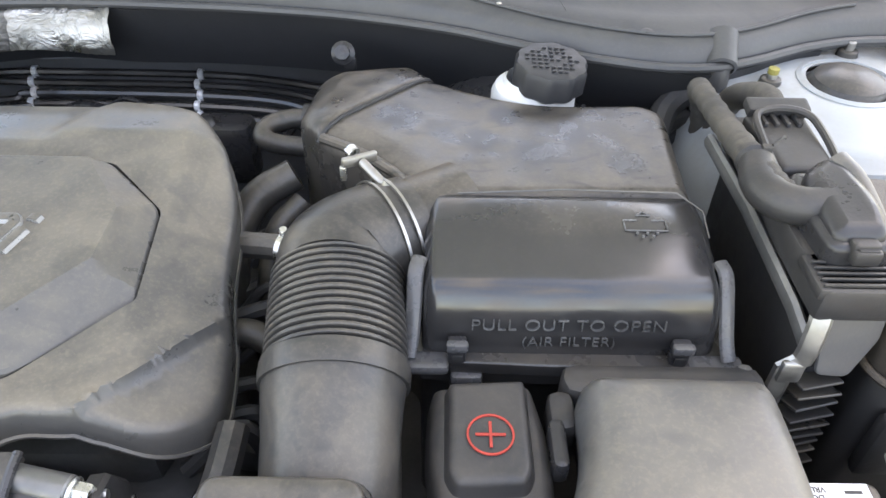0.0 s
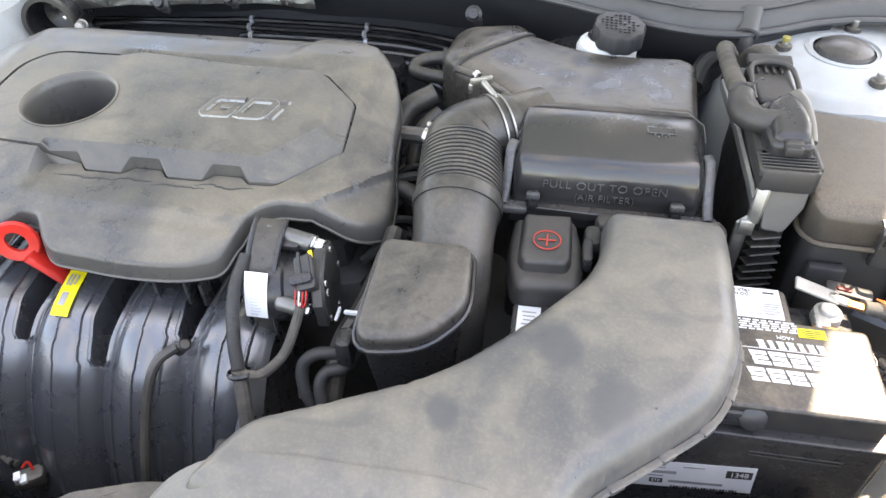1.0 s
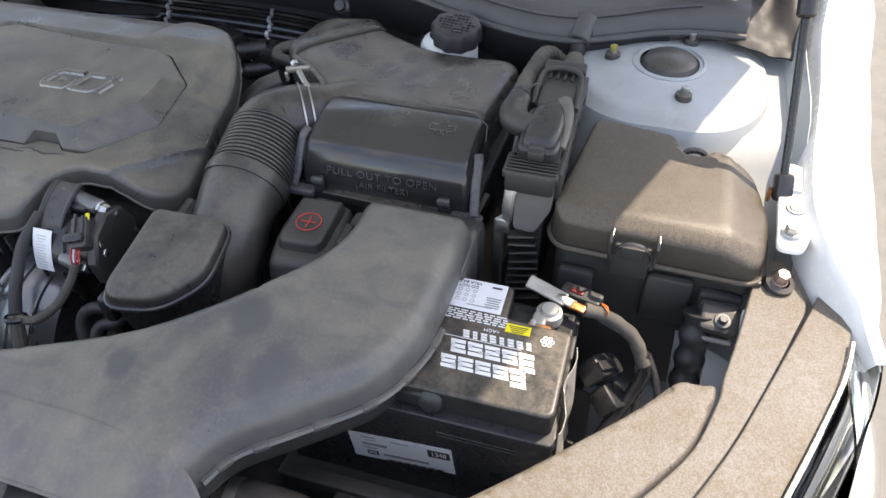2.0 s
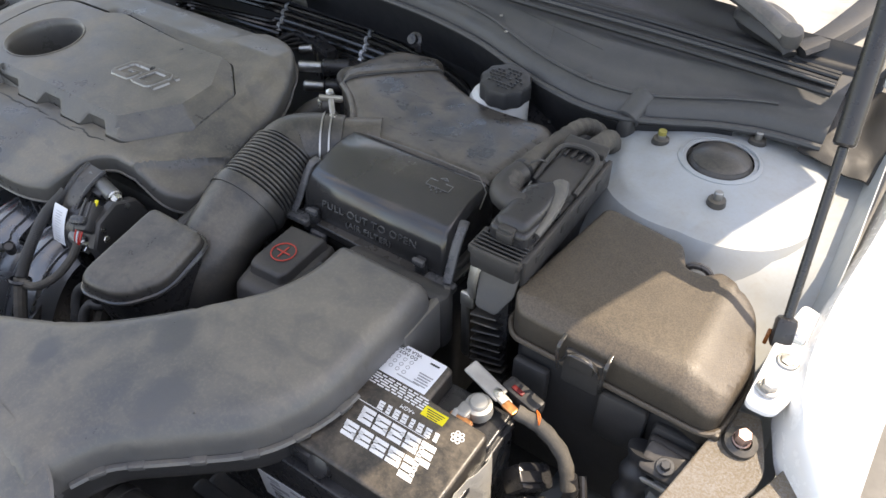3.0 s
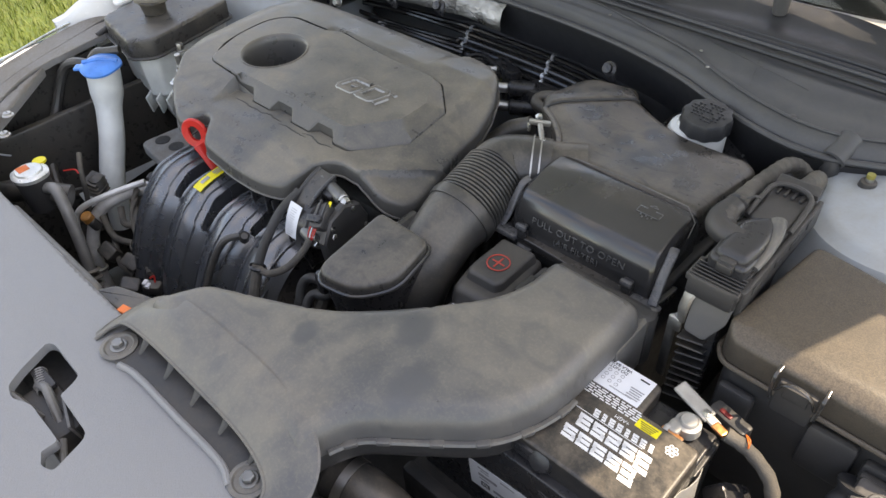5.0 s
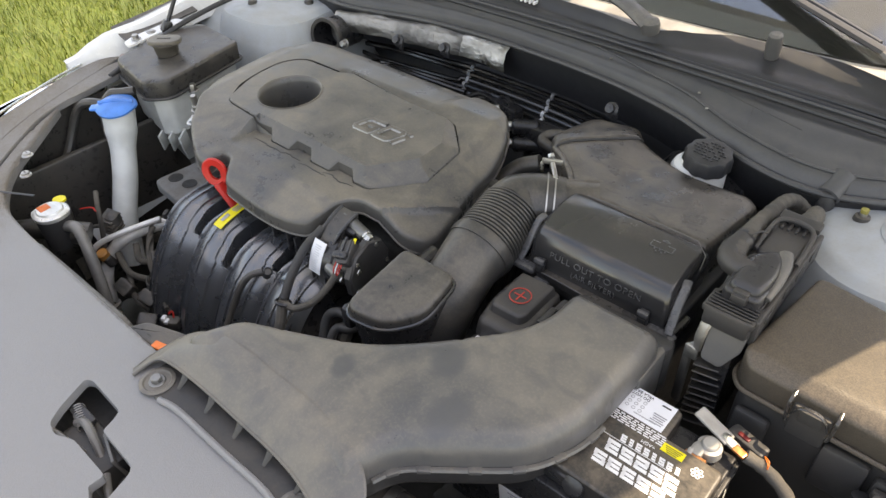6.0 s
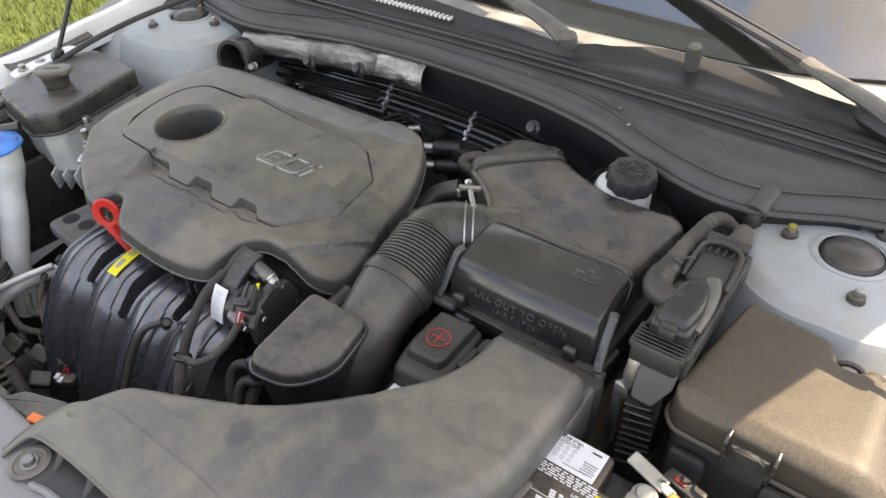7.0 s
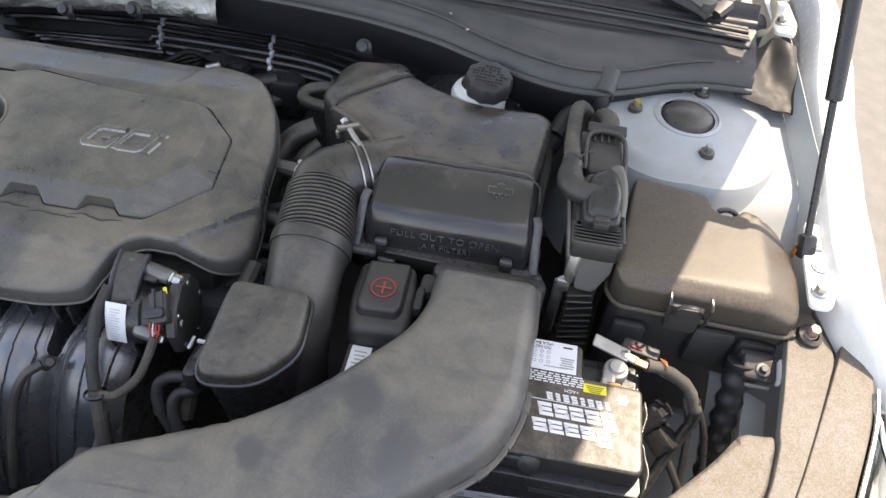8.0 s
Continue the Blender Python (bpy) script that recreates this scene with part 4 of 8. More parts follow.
    part("latch_hook", hose([(-0.30, -0.21, 0.752), (-0.28, -0.205, 0.762), (-0.25, -0.21, 0.757), (-0.23, -0.215, 0.745)], 0.006), grey_pipe, l)
    part("latch_lever", box(-0.30, -0.20, 0.757, 0.045, 0.016, 0.008, 0.002), clean_plastic, l)
    for k in range(9):
        part("spring_coil", lathe([(0.0075, -0.0012), (0.0092, 0.0), (0.0075, 0.0012)], (-0.318 + 0.0042 * k, -0.198 - 0.0012 * k, 0.754), 12, (1, -0.3, 0.1)), grey_pipe, l)
    part("latch_plate", box(-0.285, -0.228, 0.742, 0.07, 0.004, 0.05, 0.001, None, Euler((0.3, 0, 0.15)).to_matrix().to_4x4()), grey_pipe, l)
    part("latch_plate", box(-0.225, -0.200, 0.735, 0.05, 0.004, 0.05, 0.001, None, Euler((0.2, 0, -0.3)).to_matrix().to_4x4()), grey_pipe, l)
    part("latch_spring", hose([(-0.20, -0.225, 0.75), (-0.18, -0.235, 0.745), (-0.16, -0.245, 0.735)], 0.005), grey_pipe, l)


front_panel()


def nose():
    """Bumper, lamps and the dark slot between them."""
    def f(a, b):
        u = a * 2 - 1
        x = MID + u * 0.90
        y = -0.36 + 0.42 * abs(u) ** 2.6
        return (x, y - 0.10 * math.sin(b * 1.5), 0.748 - 0.45 * b + 0.02 * abs(u))
    part("bumper", sheet(f, 30, 10, 0.004), white_paint, car, "white painted bumper")
    for side in (1, -1):
        X = (lambda x: x) if side > 0 else mirror
        poly = rounded([(X(0.673), 0.335, 0.01), (X(0.69), 0.30, 0.02), (X(0.69), 0.15, 0.05), (X(0.64), -0.02, 0.05), (X(0.50), -0.16, 0.05), (X(0.42), -0.19), (X(0.446), -0.130, 0.05), (X(0.530), -0.023, 0.08), (X(0.564), 0.031, 0.08), (X(0.611), 0.135, 0.08), (X(0.657), 0.247, 0.05)], 0.008, 4)
        lamp = part("headlamp", pillow(inset(poly, 0.004), 0.66, 0.742, 0.004), plain("lamp_silver", (0.16, 0.16, 0.165), 0.35, 0.6), car, "headlamp with a clear lens")
        part("lens", pillow(poly, 0.655, 0.765, 0.03, 0, panel_z), lens_glass, lamp).visible_shadow = False
        path = [Vector((q.x, q.y, 0.782 + panel_z(q.x, q.y))) for q in inset(poly, -0.003)]
        path = [q for q in path if q.x * side > X(0.5) * side - 0.2][-16:]
        part("chrome_strip", sweep(path, 0.0028, 6), steel, lamp, "thin bright trim strip")


nose()

# ---------------------------------------------------------------- engine block and cover
def engine_block():
    e = holder("engine", "dark engine block below its cover", "engine")
    part("block", box(-0.47, 0.47, 0.49, 0.56, 0.34, 0.42, 0.02), shade_black, e)
    part("head", box(-0.47, 0.47, 0.712, 0.50, 0.28, 0.05, 0.012), shade_black, e)
    part("gearbox", box(-0.02, 0.42, 0.42, 0.30, 0.30, 0.26, 0.03), shade_black, e)
    part("front_cover", box(-0.765, 0.44, 0.66, 0.03, 0.30, 0.22, 0.01), alu, e, "bare cast aluminium end")
    for y in (0.30, 0.40, 0.50):
        part("bolt", bolt((-0.775, y, 0.80), 0.008), steel, e)


engine_block()


def engine_cover():
    c = holder("engine_cover", "dusty dark grey plastic engine cover", "engine cover")
    plan = rounded([(-0.815, 0.40, 0.06), (-0.745, 0.275, 0.05), (-0.650, 0.222, 0.03), (-0.616, 0.222, 0.008), (-0.606, 0.256, 0.012), (-0.578, 0.252, 0.012), (-0.552, 0.212, 0.018), (-0.46, 0.204, 0.03), (-0.385, 0.206, 0.03),
                    (-0.334, 0.222, 0.014), (-0.321, 0.262, 0.016), (-0.309, 0.291, 0.012), (-0.288, 0.304, 0.012), (-0.25, 0.303, 0.03), (-0.196, 0.304, 0.03), (-0.163, 0.335, 0.03), (-0.164, 0.39, 0.03), (-0.178, 0.45, 0.03),
                    (-0.186, 0.545, 0.03), (-0.216, 0.615, 0.04), (-0.287, 0.663, 0.04), (-0.45, 0.660, 0.03), (-0.72, 0.655, 0.03), (-0.778, 0.635, 0.05), (-0.815, 0.57, 0.06)], 0.03, 6)
    hc = Vector((-0.623, 0.436))
    well = [hc + Vector((math.cos(t), math.sin(t))) * 0.0635 for t in (2 * math.pi * i / 48 for i in range(48))]
    # raised panel: three teeth stand out below its front edge
    panel = rounded([(-0.704, 0.345, 0.02), (-0.612, 0.339, 0.004), (-0.562, 0.341, 0.003), (-0.550, 0.327, 0.003), (-0.502, 0.327, 0.003), (-0.490, 0.341, 0.003), (-0.452, 0.341, 0.003), (-0.440, 0.327, 0.003), (-0.394, 0.327, 0.003),
                     (-0.382, 0.341, 0.003), (-0.346, 0.341, 0.003), (-0.334, 0.329, 0.003), (-0.303, 0.330, 0.008), (-0.234, 0.400, 0.006), (-0.240, 0.497, 0.008), (-0.293, 0.546, 0.006), (-0.42, 0.546, 0.02),
                     (-0.575, 0.562, 0.01), (-0.605, 0.548, 0.006), (-0.705, 0.546, 0.03), (-0.735, 0.51, 0.04), (-0.738, 0.43, 0.05)], 0.006, 4)
    wide, tight = inset(panel, -0.0075), inset(panel, -0.0018)
    slot = [w if (w.x < -0.60 and w.y > 0.37 or w.y > 0.555) else t for w, t in zip(wide, tight)] if len(wide) == len(tight) else tight
    crease_a, crease_b = Vector((-0.270, 0.268)), Vector((-0.172, 0.412))
    cn = Vector((crease_b.y - crease_a.y, -(crease_b.x - crease_a.x))).normalized()

    def height(x, y, d):
        z = lerp_table([(0.19, 0.796), (0.21, 0.803), (0.25, 0.820), (0.285, 0.833), (0.34, 0.8545), (0.40, 0.859), (0.56, 0.866), (0.62, 0.861), (0.67, 0.850)], y)
        # raised lobe at the rear corner, parted from the top by a soft valley
        lobe = min(1.0, max(0.0, (x + 0.345 + 0.35 * (0.66 - y)) / 0.022)) * min(1.0, max(0.0, (y - 0.555 + 0.15 * (x + 0.30)) / 0.03))
        z += 0.0065 * lobe * lobe * (3 - 2 * lobe)
        ledge = lerp_table([(0.275, 0.8295), (0.33, 0.8305), (0.40, 0.8385), (0.50, 0.846), (0.555, 0.861), (0.60, 0.875)], y)
        if x > -0.612:
            k = min(1.0, (x + 0.612) / 0.010)
            z += (min(z, ledge) - z) * k
        z -= 0.5 * max(0.0, x + 0.236) + 0.25 * max(0.0, -0.77 - x)
        q = (Vector((x, y)) - crease_a).dot(cn)
        if q > 0:
            z -= min(0.0050, q * 1.4) + 0.15 * q
        elif q > -0.010:
            z += 0.002 * (1 + q / 0.010)
        return z - turned(d, 0.008) * 0.9 + 0.0008 * noise.noise((x * 14, y * 14, 0))
    fold = [tuple(crease_a.lerp(crease_b, i / 60) + cn * o) for i in range(-4, 65) for o in (0.0, 0.0036)]
    fold += [(-0.612 + o, 0.285 + 0.0035 * i) for i in range(14) for o in (0.0, 0.009)]
    part("shell", relief(plan, height, 0.021, 0.007, [slot], extra=fold), cover_plastic, c, "moulded plastic dulled by dust", 40)
    path = [Vector((p.x, p.y, height(p.x, p.y, 0.0) - 0.020)) for p in plan]
    part("edge_bead", sweep(path + [path[0]], 0.0022, 6), cover_plastic, c)

    def top(x, y):
        return 0.8585 + (y - 0.345) * 0.05

    n1 = Vector((0.065, -0.052)).normalized()
    n2 = Vector((1.0, 0.0))
    n3 = Vector((0.053, 0.037)).normalized()

    def face(x, y, d):
        p = Vector((x, y))
        out = [0.0]
        if x > -0.608:
            out.append((0.350 - y) * 1.05)
        out.append((p - Vector((-0.320, 0.352))).dot(n1) * 0.90)
        out.append((x + 0.265) * 0.85)
        out.append((p - Vector((-0.265, 0.478))).dot(n3) * 0.55)
        return top(x, y) - max(out) - 0.0012 * max(0.0, 1 - d / 0.0018)
    bend = [(-0.606 + 0.0055 * i, 0.350) for i in range(53)]
    for p0, p1 in (((-0.320, 0.352), (-0.265, 0.4207)), ((-0.265, 0.4207), (-0.265, 0.478)), ((-0.265, 0.478), (-0.309, 0.541))):
        bend += [(p0[0] + (p1[0] - p0[0]) * i / 16, p0[1] + (p1[1] - p0[1]) * i / 16) for i in range(17)]
    pan = part("centre_panel", relief(panel, face, 0.022, 0.007, [well], (0.002, 0.004, 0.0065, 0.009, 0.013), bend), cover_plastic, c, "raised centre panel", 14)
    part("filler_well", lathe([(0.0655, 0.0008), (0.0640, 0.0012), (0.0620, 0.0), (0.0590, -0.004), (0.0570, -0.012), (0.0550, -0.026), (0.0530, -0.050), (0.0520, -0.118), (0.0545, -0.118), (0.056, -0.040), (0.064, -0.030), (0.0665, -0.004)], (hc.x, hc.y, top(hc.x, hc.y) + 0.0004), 44, (0, -0.05, 1)), cover_plastic, c, "deep flared well round the filler")
    cap = part("oil_cap", lathe([(0.036, -0.02), (0.036, 0.016), (0.032, 0.02), (0.0001, 0.02)], (hc.x + 0.004, hc.y + 0.004, 0.768), 24, (0, 0, 1), None, lambda a, h: 1 + 0.05 * math.cos(a * 8)), seal_rubber, c, "black oil filler cap")
    part("cap_grip", box(hc.x + 0.004, hc.y + 0.004, 0.793, 0.062, 0.013, 0.016, 0.003, None, Matrix.Rotation(0.35, 4, "Z")), seal_rubber, cap)
    part("cap_collar", lathe([(0.047, -0.01), (0.047, 0.0), (0.038, 0.0), (0.038, -0.01)], (hc.x, hc.y, 0.762), 28), black_plastic, cap)
    # badge, letter by letter: raised slanted strokes with a bright lower edge
    bw = Matrix.Translation((-0.372, 0.4445, top(-0.372, 0.4445))) @ Euler((radians(2.9), 0, radians(1.0))).to_matrix().to_4x4() @ Matrix.Diagonal((1, 1.28, 1, 1))
    lean = lambda u, v: bw @ Vector((u + 0.42 * v, v, 0.0))
    for name, strokes in (("letter_g", [[(-0.013, 0.0135), (-0.047, 0.0135), (-0.0525, 0.009), (-0.0525, -0.010), (-0.048, -0.0145), (-0.016, -0.0145), (-0.016, -0.001), (-0.034, -0.001)]]),
                          ("letter_d", [[(-0.0035, 0.0135), (0.026, 0.0135), (0.0315, 0.009), (0.0315, -0.010), (0.027, -0.0145), (-0.0035, -0.0145), (-0.0035, 0.0135)]]),
                          ("letter_i", [[(0.043, 0.003), (0.043, -0.0165)], [(0.043, 0.0105), (0.043, 0.0155)]])):
        for pts in strokes:
            path = []
            for (a, b), (c2, d2) in zip(pts, pts[1:]):
                path += [lean(a + (c2 - a) * k / 6, b + (d2 - b) * k / 6) for k in range(6)]
            path.append(lean(*pts[-1]))
            lt = part("letter", sweep(path, 0.0064, 8, None, 0.55), badge, pan, "raised silver-edged letter", 30)
            part("letter_face", sweep([q + Vector((0, 0, 0.0017)) for q in path], 0.0050, 8, None, 0.42), cover_plastic, lt, "", 30)
    # cracked dirt along the ledge
    for k in range(4):
        pts = []
        x0, x1, y0 = ((-0.585, -0.50, 0.314), (-0.505, -0.455, 0.316), (-0.455, -0.385, 0.312), (-0.40, -0.325, 0.318))[k]
        for i in range(22):
            x = x0 + (x1 - x0) * i / 21
            y = y0 + 0.007 * noise.noise((x * 38, k * 3, 0)) + 0.002 * noise.noise((x * 190, k, 4))
            pts.append(Vector((x, y, height(x, y, 0.05) + 0.0002)))
        part("dirt_line", sweep(pts, lambda s: 0.0010 * (0.35 + math.sin(3.14 * s)), 5), dark_ink, c)


engine_cover()

# ---------------------------------------------------------------- intake manifold
def manifold():
    m = holder("intake_manifold", "glossy black plastic intake manifold with four curved runners", "manifold")
    line = spline([(0.0, 0.300, 0.726), (0.0, 0.250, 0.726), (0.0, 0.205, 0.724), (0.0, 0.172, 0.715), (0.0, 0.138, 0.687), (0.0, 0.106, 0.643), (0.0, 0.078, 0.588), (0.0, 0.056, 0.520), (0.0, 0.042, 0.43)], 10)
    K = len(line) - 1
    pitch, first = 0.1030, -0.584

    def ride(b):
        i = b * K
        lo = min(K - 1, int(i))
        p = line[lo].lerp(line[lo + 1], i - lo)
        t = (line[lo + 1] - line[lo]).normalized()
        n = Vector((0, t.z, -t.y))
        return p, (n if n.z > 0 or (abs(n.z) < 0.2 and n.y < 0) else -n)

    def at(g, b, h):
        """A point over the manifold: g counts the gaps, b runs down the runners, h stands off."""
        p, n = ride(b)
        x = first + g * pitch - 0.006 * (b - 0.3)
        return Vector((x, p.y, p.z)) + n * h

    def crown(r):
        return 0.024 * math.sin(math.pi * min(1.0, max(0.0, r))) ** 0.8 - 0.012
    # columns across a runner: three thin raised ribs with plain bands between them
    RIBS = (0.13, 0.50, 0.87)
    RIB = ((-0.029, 0.0), (-0.021, 0.0004), (-0.016, 0.0028), (-0.008, 0.0036), (0.008, 0.0036), (0.016, 0.0028), (0.021, 0.0004), (0.029, 0.0))
    COLS = sorted([(i / 40, 0.0) for i in range(1, 40) if all(abs(i / 40 - q) > 0.03 for q in RIBS)] + [(q + o, h) for q in RIBS for o, h in RIB])

    def down_at(y):
        return min((i / 400 for i in range(401)), key=lambda b: abs(ride(b)[0].y - y))
    ENDS = {-1: down_at(0.15), 0: down_at(0.151), 1: down_at(0.136), 2: down_at(0.170), 3: down_at(0.20)}

    def half(b, end):
        return lerp_table([(0.0, 0.19), (end - 0.19, 0.155), (end - 0.07, 0.110), (end - 0.02, 0.10), (end, 0.065)], b)

    def side(b, end):
        """Edge towards a slot: wall, raised rim, then the crown; closed below the slot's end."""
        hw = half(b, end)
        pts = [(0.0, -0.05), (hw * 0.96, -0.05), (hw, crown(hw) + 0.004), (hw + 0.030, crown(hw) + 0.0045), (hw + 0.048, crown(hw + 0.048))]
        if b > end:
            rim = 0.0045 if b <= end + 0.0085 else 0.0
            pts = [(g, crown(g) + (rim if g < 0.10 else 0.0)) for g, h in pts]
        return hw, pts
    rows = [i / 90 for i in range(91)]
    for end in set(ENDS.values()):
        rows += [end - 0.0015, end, end + 0.0003, end + 0.008, end + 0.010]
    rows.sort()
    for k in range(4):
        loops = []
        for b in rows:
            cols = []
            wl, left = side(b, ENDS[k - 1])
            wr, right = side(b, ENDS[k])
            right = [(1 - g, h) for g, h in reversed(right)]
            for g, h in left:
                cols.append((g, h))
            for u, rib in COLS:
                g = wl + 0.048 + (1 - wl - wr - 0.096) * u
                cols.append((g, crown(g) + rib))
            cols += right
            loops.append([at(k - 1 + g, b, h) for g, h in cols])
        bm = bmesh.new()
        loft(bm, loops, (False, False), False)
        part("runner", bm, manifold_plastic, m, "ribbed curved runner", 38)
    part("inner_wall", sheet(lambda a, b: (-0.66 + 0.36 * a, 0.30 - 0.16 * b, 0.675 - 0.10 * b), 4, 4, 0.01), shade_black, m)
    part("plenum", box(-0.48, 0.150, 0.50, 0.36, 0.09, 0.14, 0.04), clean_plastic, m)

    def lab(a, b):
        g = 0.30 + 0.22 * b + 0.07 * a
        return at(g, down_at(0.236 - 0.060 * a), 0.0160)
    part("label", sheet(lab, 10, 5, 0.0006), yellow_sticker, m, "yellow paper label")

    def labp(a, b):
        q = Vector(lab(a, b))
        return q + Vector((0, -0.0004, 0.0009))
    for a0, a1, b0, b1 in ((0.12, 0.40, 0.2, 0.30), (0.12, 0.40, 0.4, 0.5), (0.12, 0.36, 0.62, 0.72), (0.55, 0.82, 0.25, 0.6)):
        part("label_print", sheet(lambda a, b: labp(a0 + (a1 - a0) * a, b0 + (b1 - b0) * b), 3, 2, 0.0004), grey_ink, m)
    for x in (-0.425, -0.385, -0.365):
        part("lug", box(x, 0.222, 0.748, 0.005, 0.02, 0.036, 0.001), clean_plastic, m)
    part("side_plate", sheet(lambda a, b: (-0.300 + 0.03 * a, 0.25 - 0.17 * b, 0.745 - 0.10 * b - 0.14 * a), 6, 8, 0.010), clean_plastic, m)
    # small sensor with hose
    part("sensor", rod((-0.380, 0.155, 0.712), (-0.364, 0.150, 0.734), 0.0068, 14), black_plastic, m)
    part("sensor_rim", lathe([(0.007, -0.003), (0.0082, 0.0), (0.007, 0.003)], (-0.366, 0.151, 0.732), 14, (0.016, -0.005, 0.022)), black_plastic, m)
    part("vacuum_hose", hose([(-0.376, 0.148, 0.728), (-0.392, 0.128, 0.722), (-0.402, 0.105, 0.69), (-0.408, 0.076, 0.635), (-0.410, 0.046, 0.575)], 0.0062), rubber, m)


manifold()


def dipstick():
    d = holder("dipstick", "red plastic oil dipstick handle", "dipstick")
    c = Vector((-0.598, 0.226, 0.793))
    down = Vector((0.62, 0.10, -1.0)).normalized()
    ax = Vector((0.25, -0.80, 0.55))
    ax = (ax - down * ax.dot(down)).normalized()
    side = ax.cross(down)
    # flat paddle with an oval hole, tapering into the stem
    outer, inner = [], []
    for i in range(40):
        a = 2 * math.pi * i / 40
        outer.append(c + side * 0.0245 * math.cos(a) + down * 0.028 * math.sin(a))
        inner.append(c + side * 0.0105 * math.cos(a) + down * 0.0145 * math.sin(a))
    bm = bmesh.new()
    loops = []
    for ring, h in ((inner, -0.003), (inner, 0.003), ([p.lerp(c, 0.08) for p in outer], 0.0045), (outer, 0.002), (outer, -0.002), ([p.lerp(c, 0.08) for p in outer], -0.0045)):
        loops.append([p + ax * h for p in ring])
    loft(bm, loops + loops[:1], (False, False))
    part("ring", bm, red_plastic, d, "red oval loop")
    part("stem", sweep([c + down * 0.020, c + down * 0.045, c + down * 0.085], lambda s: 0.0185 - 0.005 * s, 12, None, 0.38), red_plastic, d)
    part("tube", rod(c + down * 0.08, c + down * 0.14, 0.006), black_plastic, d)


dipstick()

# ---------------------------------------------------------------- throttle body
def throttle():
    t = holder("throttle_body", "black throttle body with bolts and a sensor plug", "throttle body")
    axis = Vector((0.97, 0.15, 0.05)).normalized()
    c = Vector((-0.262, 0.235, 0.760))
    part("body", lathe([(0.042, -0.016), (0.042, 0.0), (0.039, 0.003), (0.039, 0.030), (0.036, 0.034), (0.0001, 0.034)], c, 34, axis), clean_plastic, t)
    part("end_plate", lathe([(0.049, 0.0), (0.052, 0.002), (0.052, 0.012), (0.049, 0.015), (0.030, 0.016), (0.0001, 0.014)], c + axis * 0.036, 9, axis), black_plastic, t, "matt black motor cover")
    for k in range(5):
        a = k * 1.256 + 0.3
        o = axis.orthogonal().normalized()
        p = c + axis * 0.050 + (o * math.cos(a) + axis.cross(o) * math.sin(a)) * 0.042
        part("cover_clip", lathe([(0.004, 0.0), (0.004, 0.003), (0.0001, 0.004)], p, 8, axis), steel, t)

    # curved flange that carries the label
    def fl(a, b, off=0.0, r=0.094):
        ang = math.radians(-28 + 112 * a)
        rr = r + off
        return Vector((-0.300 + (0.028 + 0.008 * a) * b - 0.004 * a, 0.285 - rr * math.cos(ang) * 0.95, 0.733 + rr * math.sin(ang)))
    part("flange", sheet(lambda a, b: fl(a, b), 30, 5, 0.010), resonator_plastic, t, "curved grey-black band")
    part("flange_ear", box(-0.262, 0.258, 0.812, 0.030, 0.024, 0.010, 0.003, None, Euler((0.3, 0, 0)).to_matrix().to_4x4()), clean_plastic, t)
    part("flange_rim", sweep([fl(i / 30, 1.0) for i in range(31)], 0.0032, 8), clean_plastic, t)
    part("flange_rim", sweep([fl(i / 30, 0.0) for i in range(31)], 0.0032, 8), clean_plastic, t)
    lab = part("label", sheet(lambda a, b: fl(0.345 + 0.275 * a, 0.06 + 0.84 * b, 0.0112), 12, 3, 0.0005), white_sticker, t, "white printed label")
    faint = plain("faint_ink", (0.45, 0.46, 0.47), 0.5)
    for i in range(12):
        part("label_bar", sheet(lambda a, b: fl(0.365 + 0.019 * i + 0.006 * a, 0.26 + (0.40 if i % 3 else 0.30) * b, 0.0118), 2, 2, 0.0003), faint, lab)
    for a, b in (((-0.292, 0.268, 0.815), (-0.232, 0.258, 0.810)), ((-0.264, 0.201, 0.769), (-0.235, 0.196, 0.767))):
        part("spacer", rod(a, b, 0.0105, 16), cast_grey, t)
        bl = part("bolt", bolt(b, 0.0075, Vector(b) - Vector(a), 1.35, 0.010), steel, t)
    part("small_bolt", rod((-0.235, 0.216, 0.780), (-0.213, 0.213, 0.778), 0.004), steel, t)
    part("small_bolt", bolt((-0.214, 0.213, 0.778), 0.005, axis, 1.3, 0.006), steel, t)
    pm = Euler((0.55, -0.2, 0.25)).to_matrix().to_4x4()
    plug = part("sensor_plug", box(-0.228, 0.213, 0.806, 0.022, 0.040, 0.020, 0.003, None, pm), black_plastic, t, "black plug with coloured wires")
    part("plug_cap", box(-0.229, 0.203, 0.806, 0.026, 0.012, 0.022, 0.003, None, pm), clean_plastic, plug)
    for k in range(2):
        part("plug_rail", box(-0.234 + 0.011 * k, 0.212, 0.817, 0.003, 0.034, 0.005, 0.001, None, pm), clean_plastic, plug)
    part("plug_clip", box(-0.226, 0.228, 0.822, 0.005, 0.010, 0.003, 0.001, None, pm), yellow_sticker, plug)
    for k, mt in enumerate((red_plastic, white_sticker, red_plastic, red_plastic)):
        x = -0.2365 + 0.0040 * k
        part("wire", hose([(x, 0.196, 0.797), (x, 0.189, 0.787), (-0.235 + 0.002 * k, 0.185, 0.775)], 0.0010, 6), mt, plug)
    # corrugated harness beside the manifold
    r = lambda s: 0.0076 + 0.0003 * math.sin(s * 420)
    part("conduit", sweep(spline([(-0.306, 0.232, 0.806), (-0.310, 0.193, 0.786), (-0.300, 0.150, 0.758), (-0.288, 0.122, 0.737)], 80), r, 12), hose_rubber, t, "ribbed black conduit")
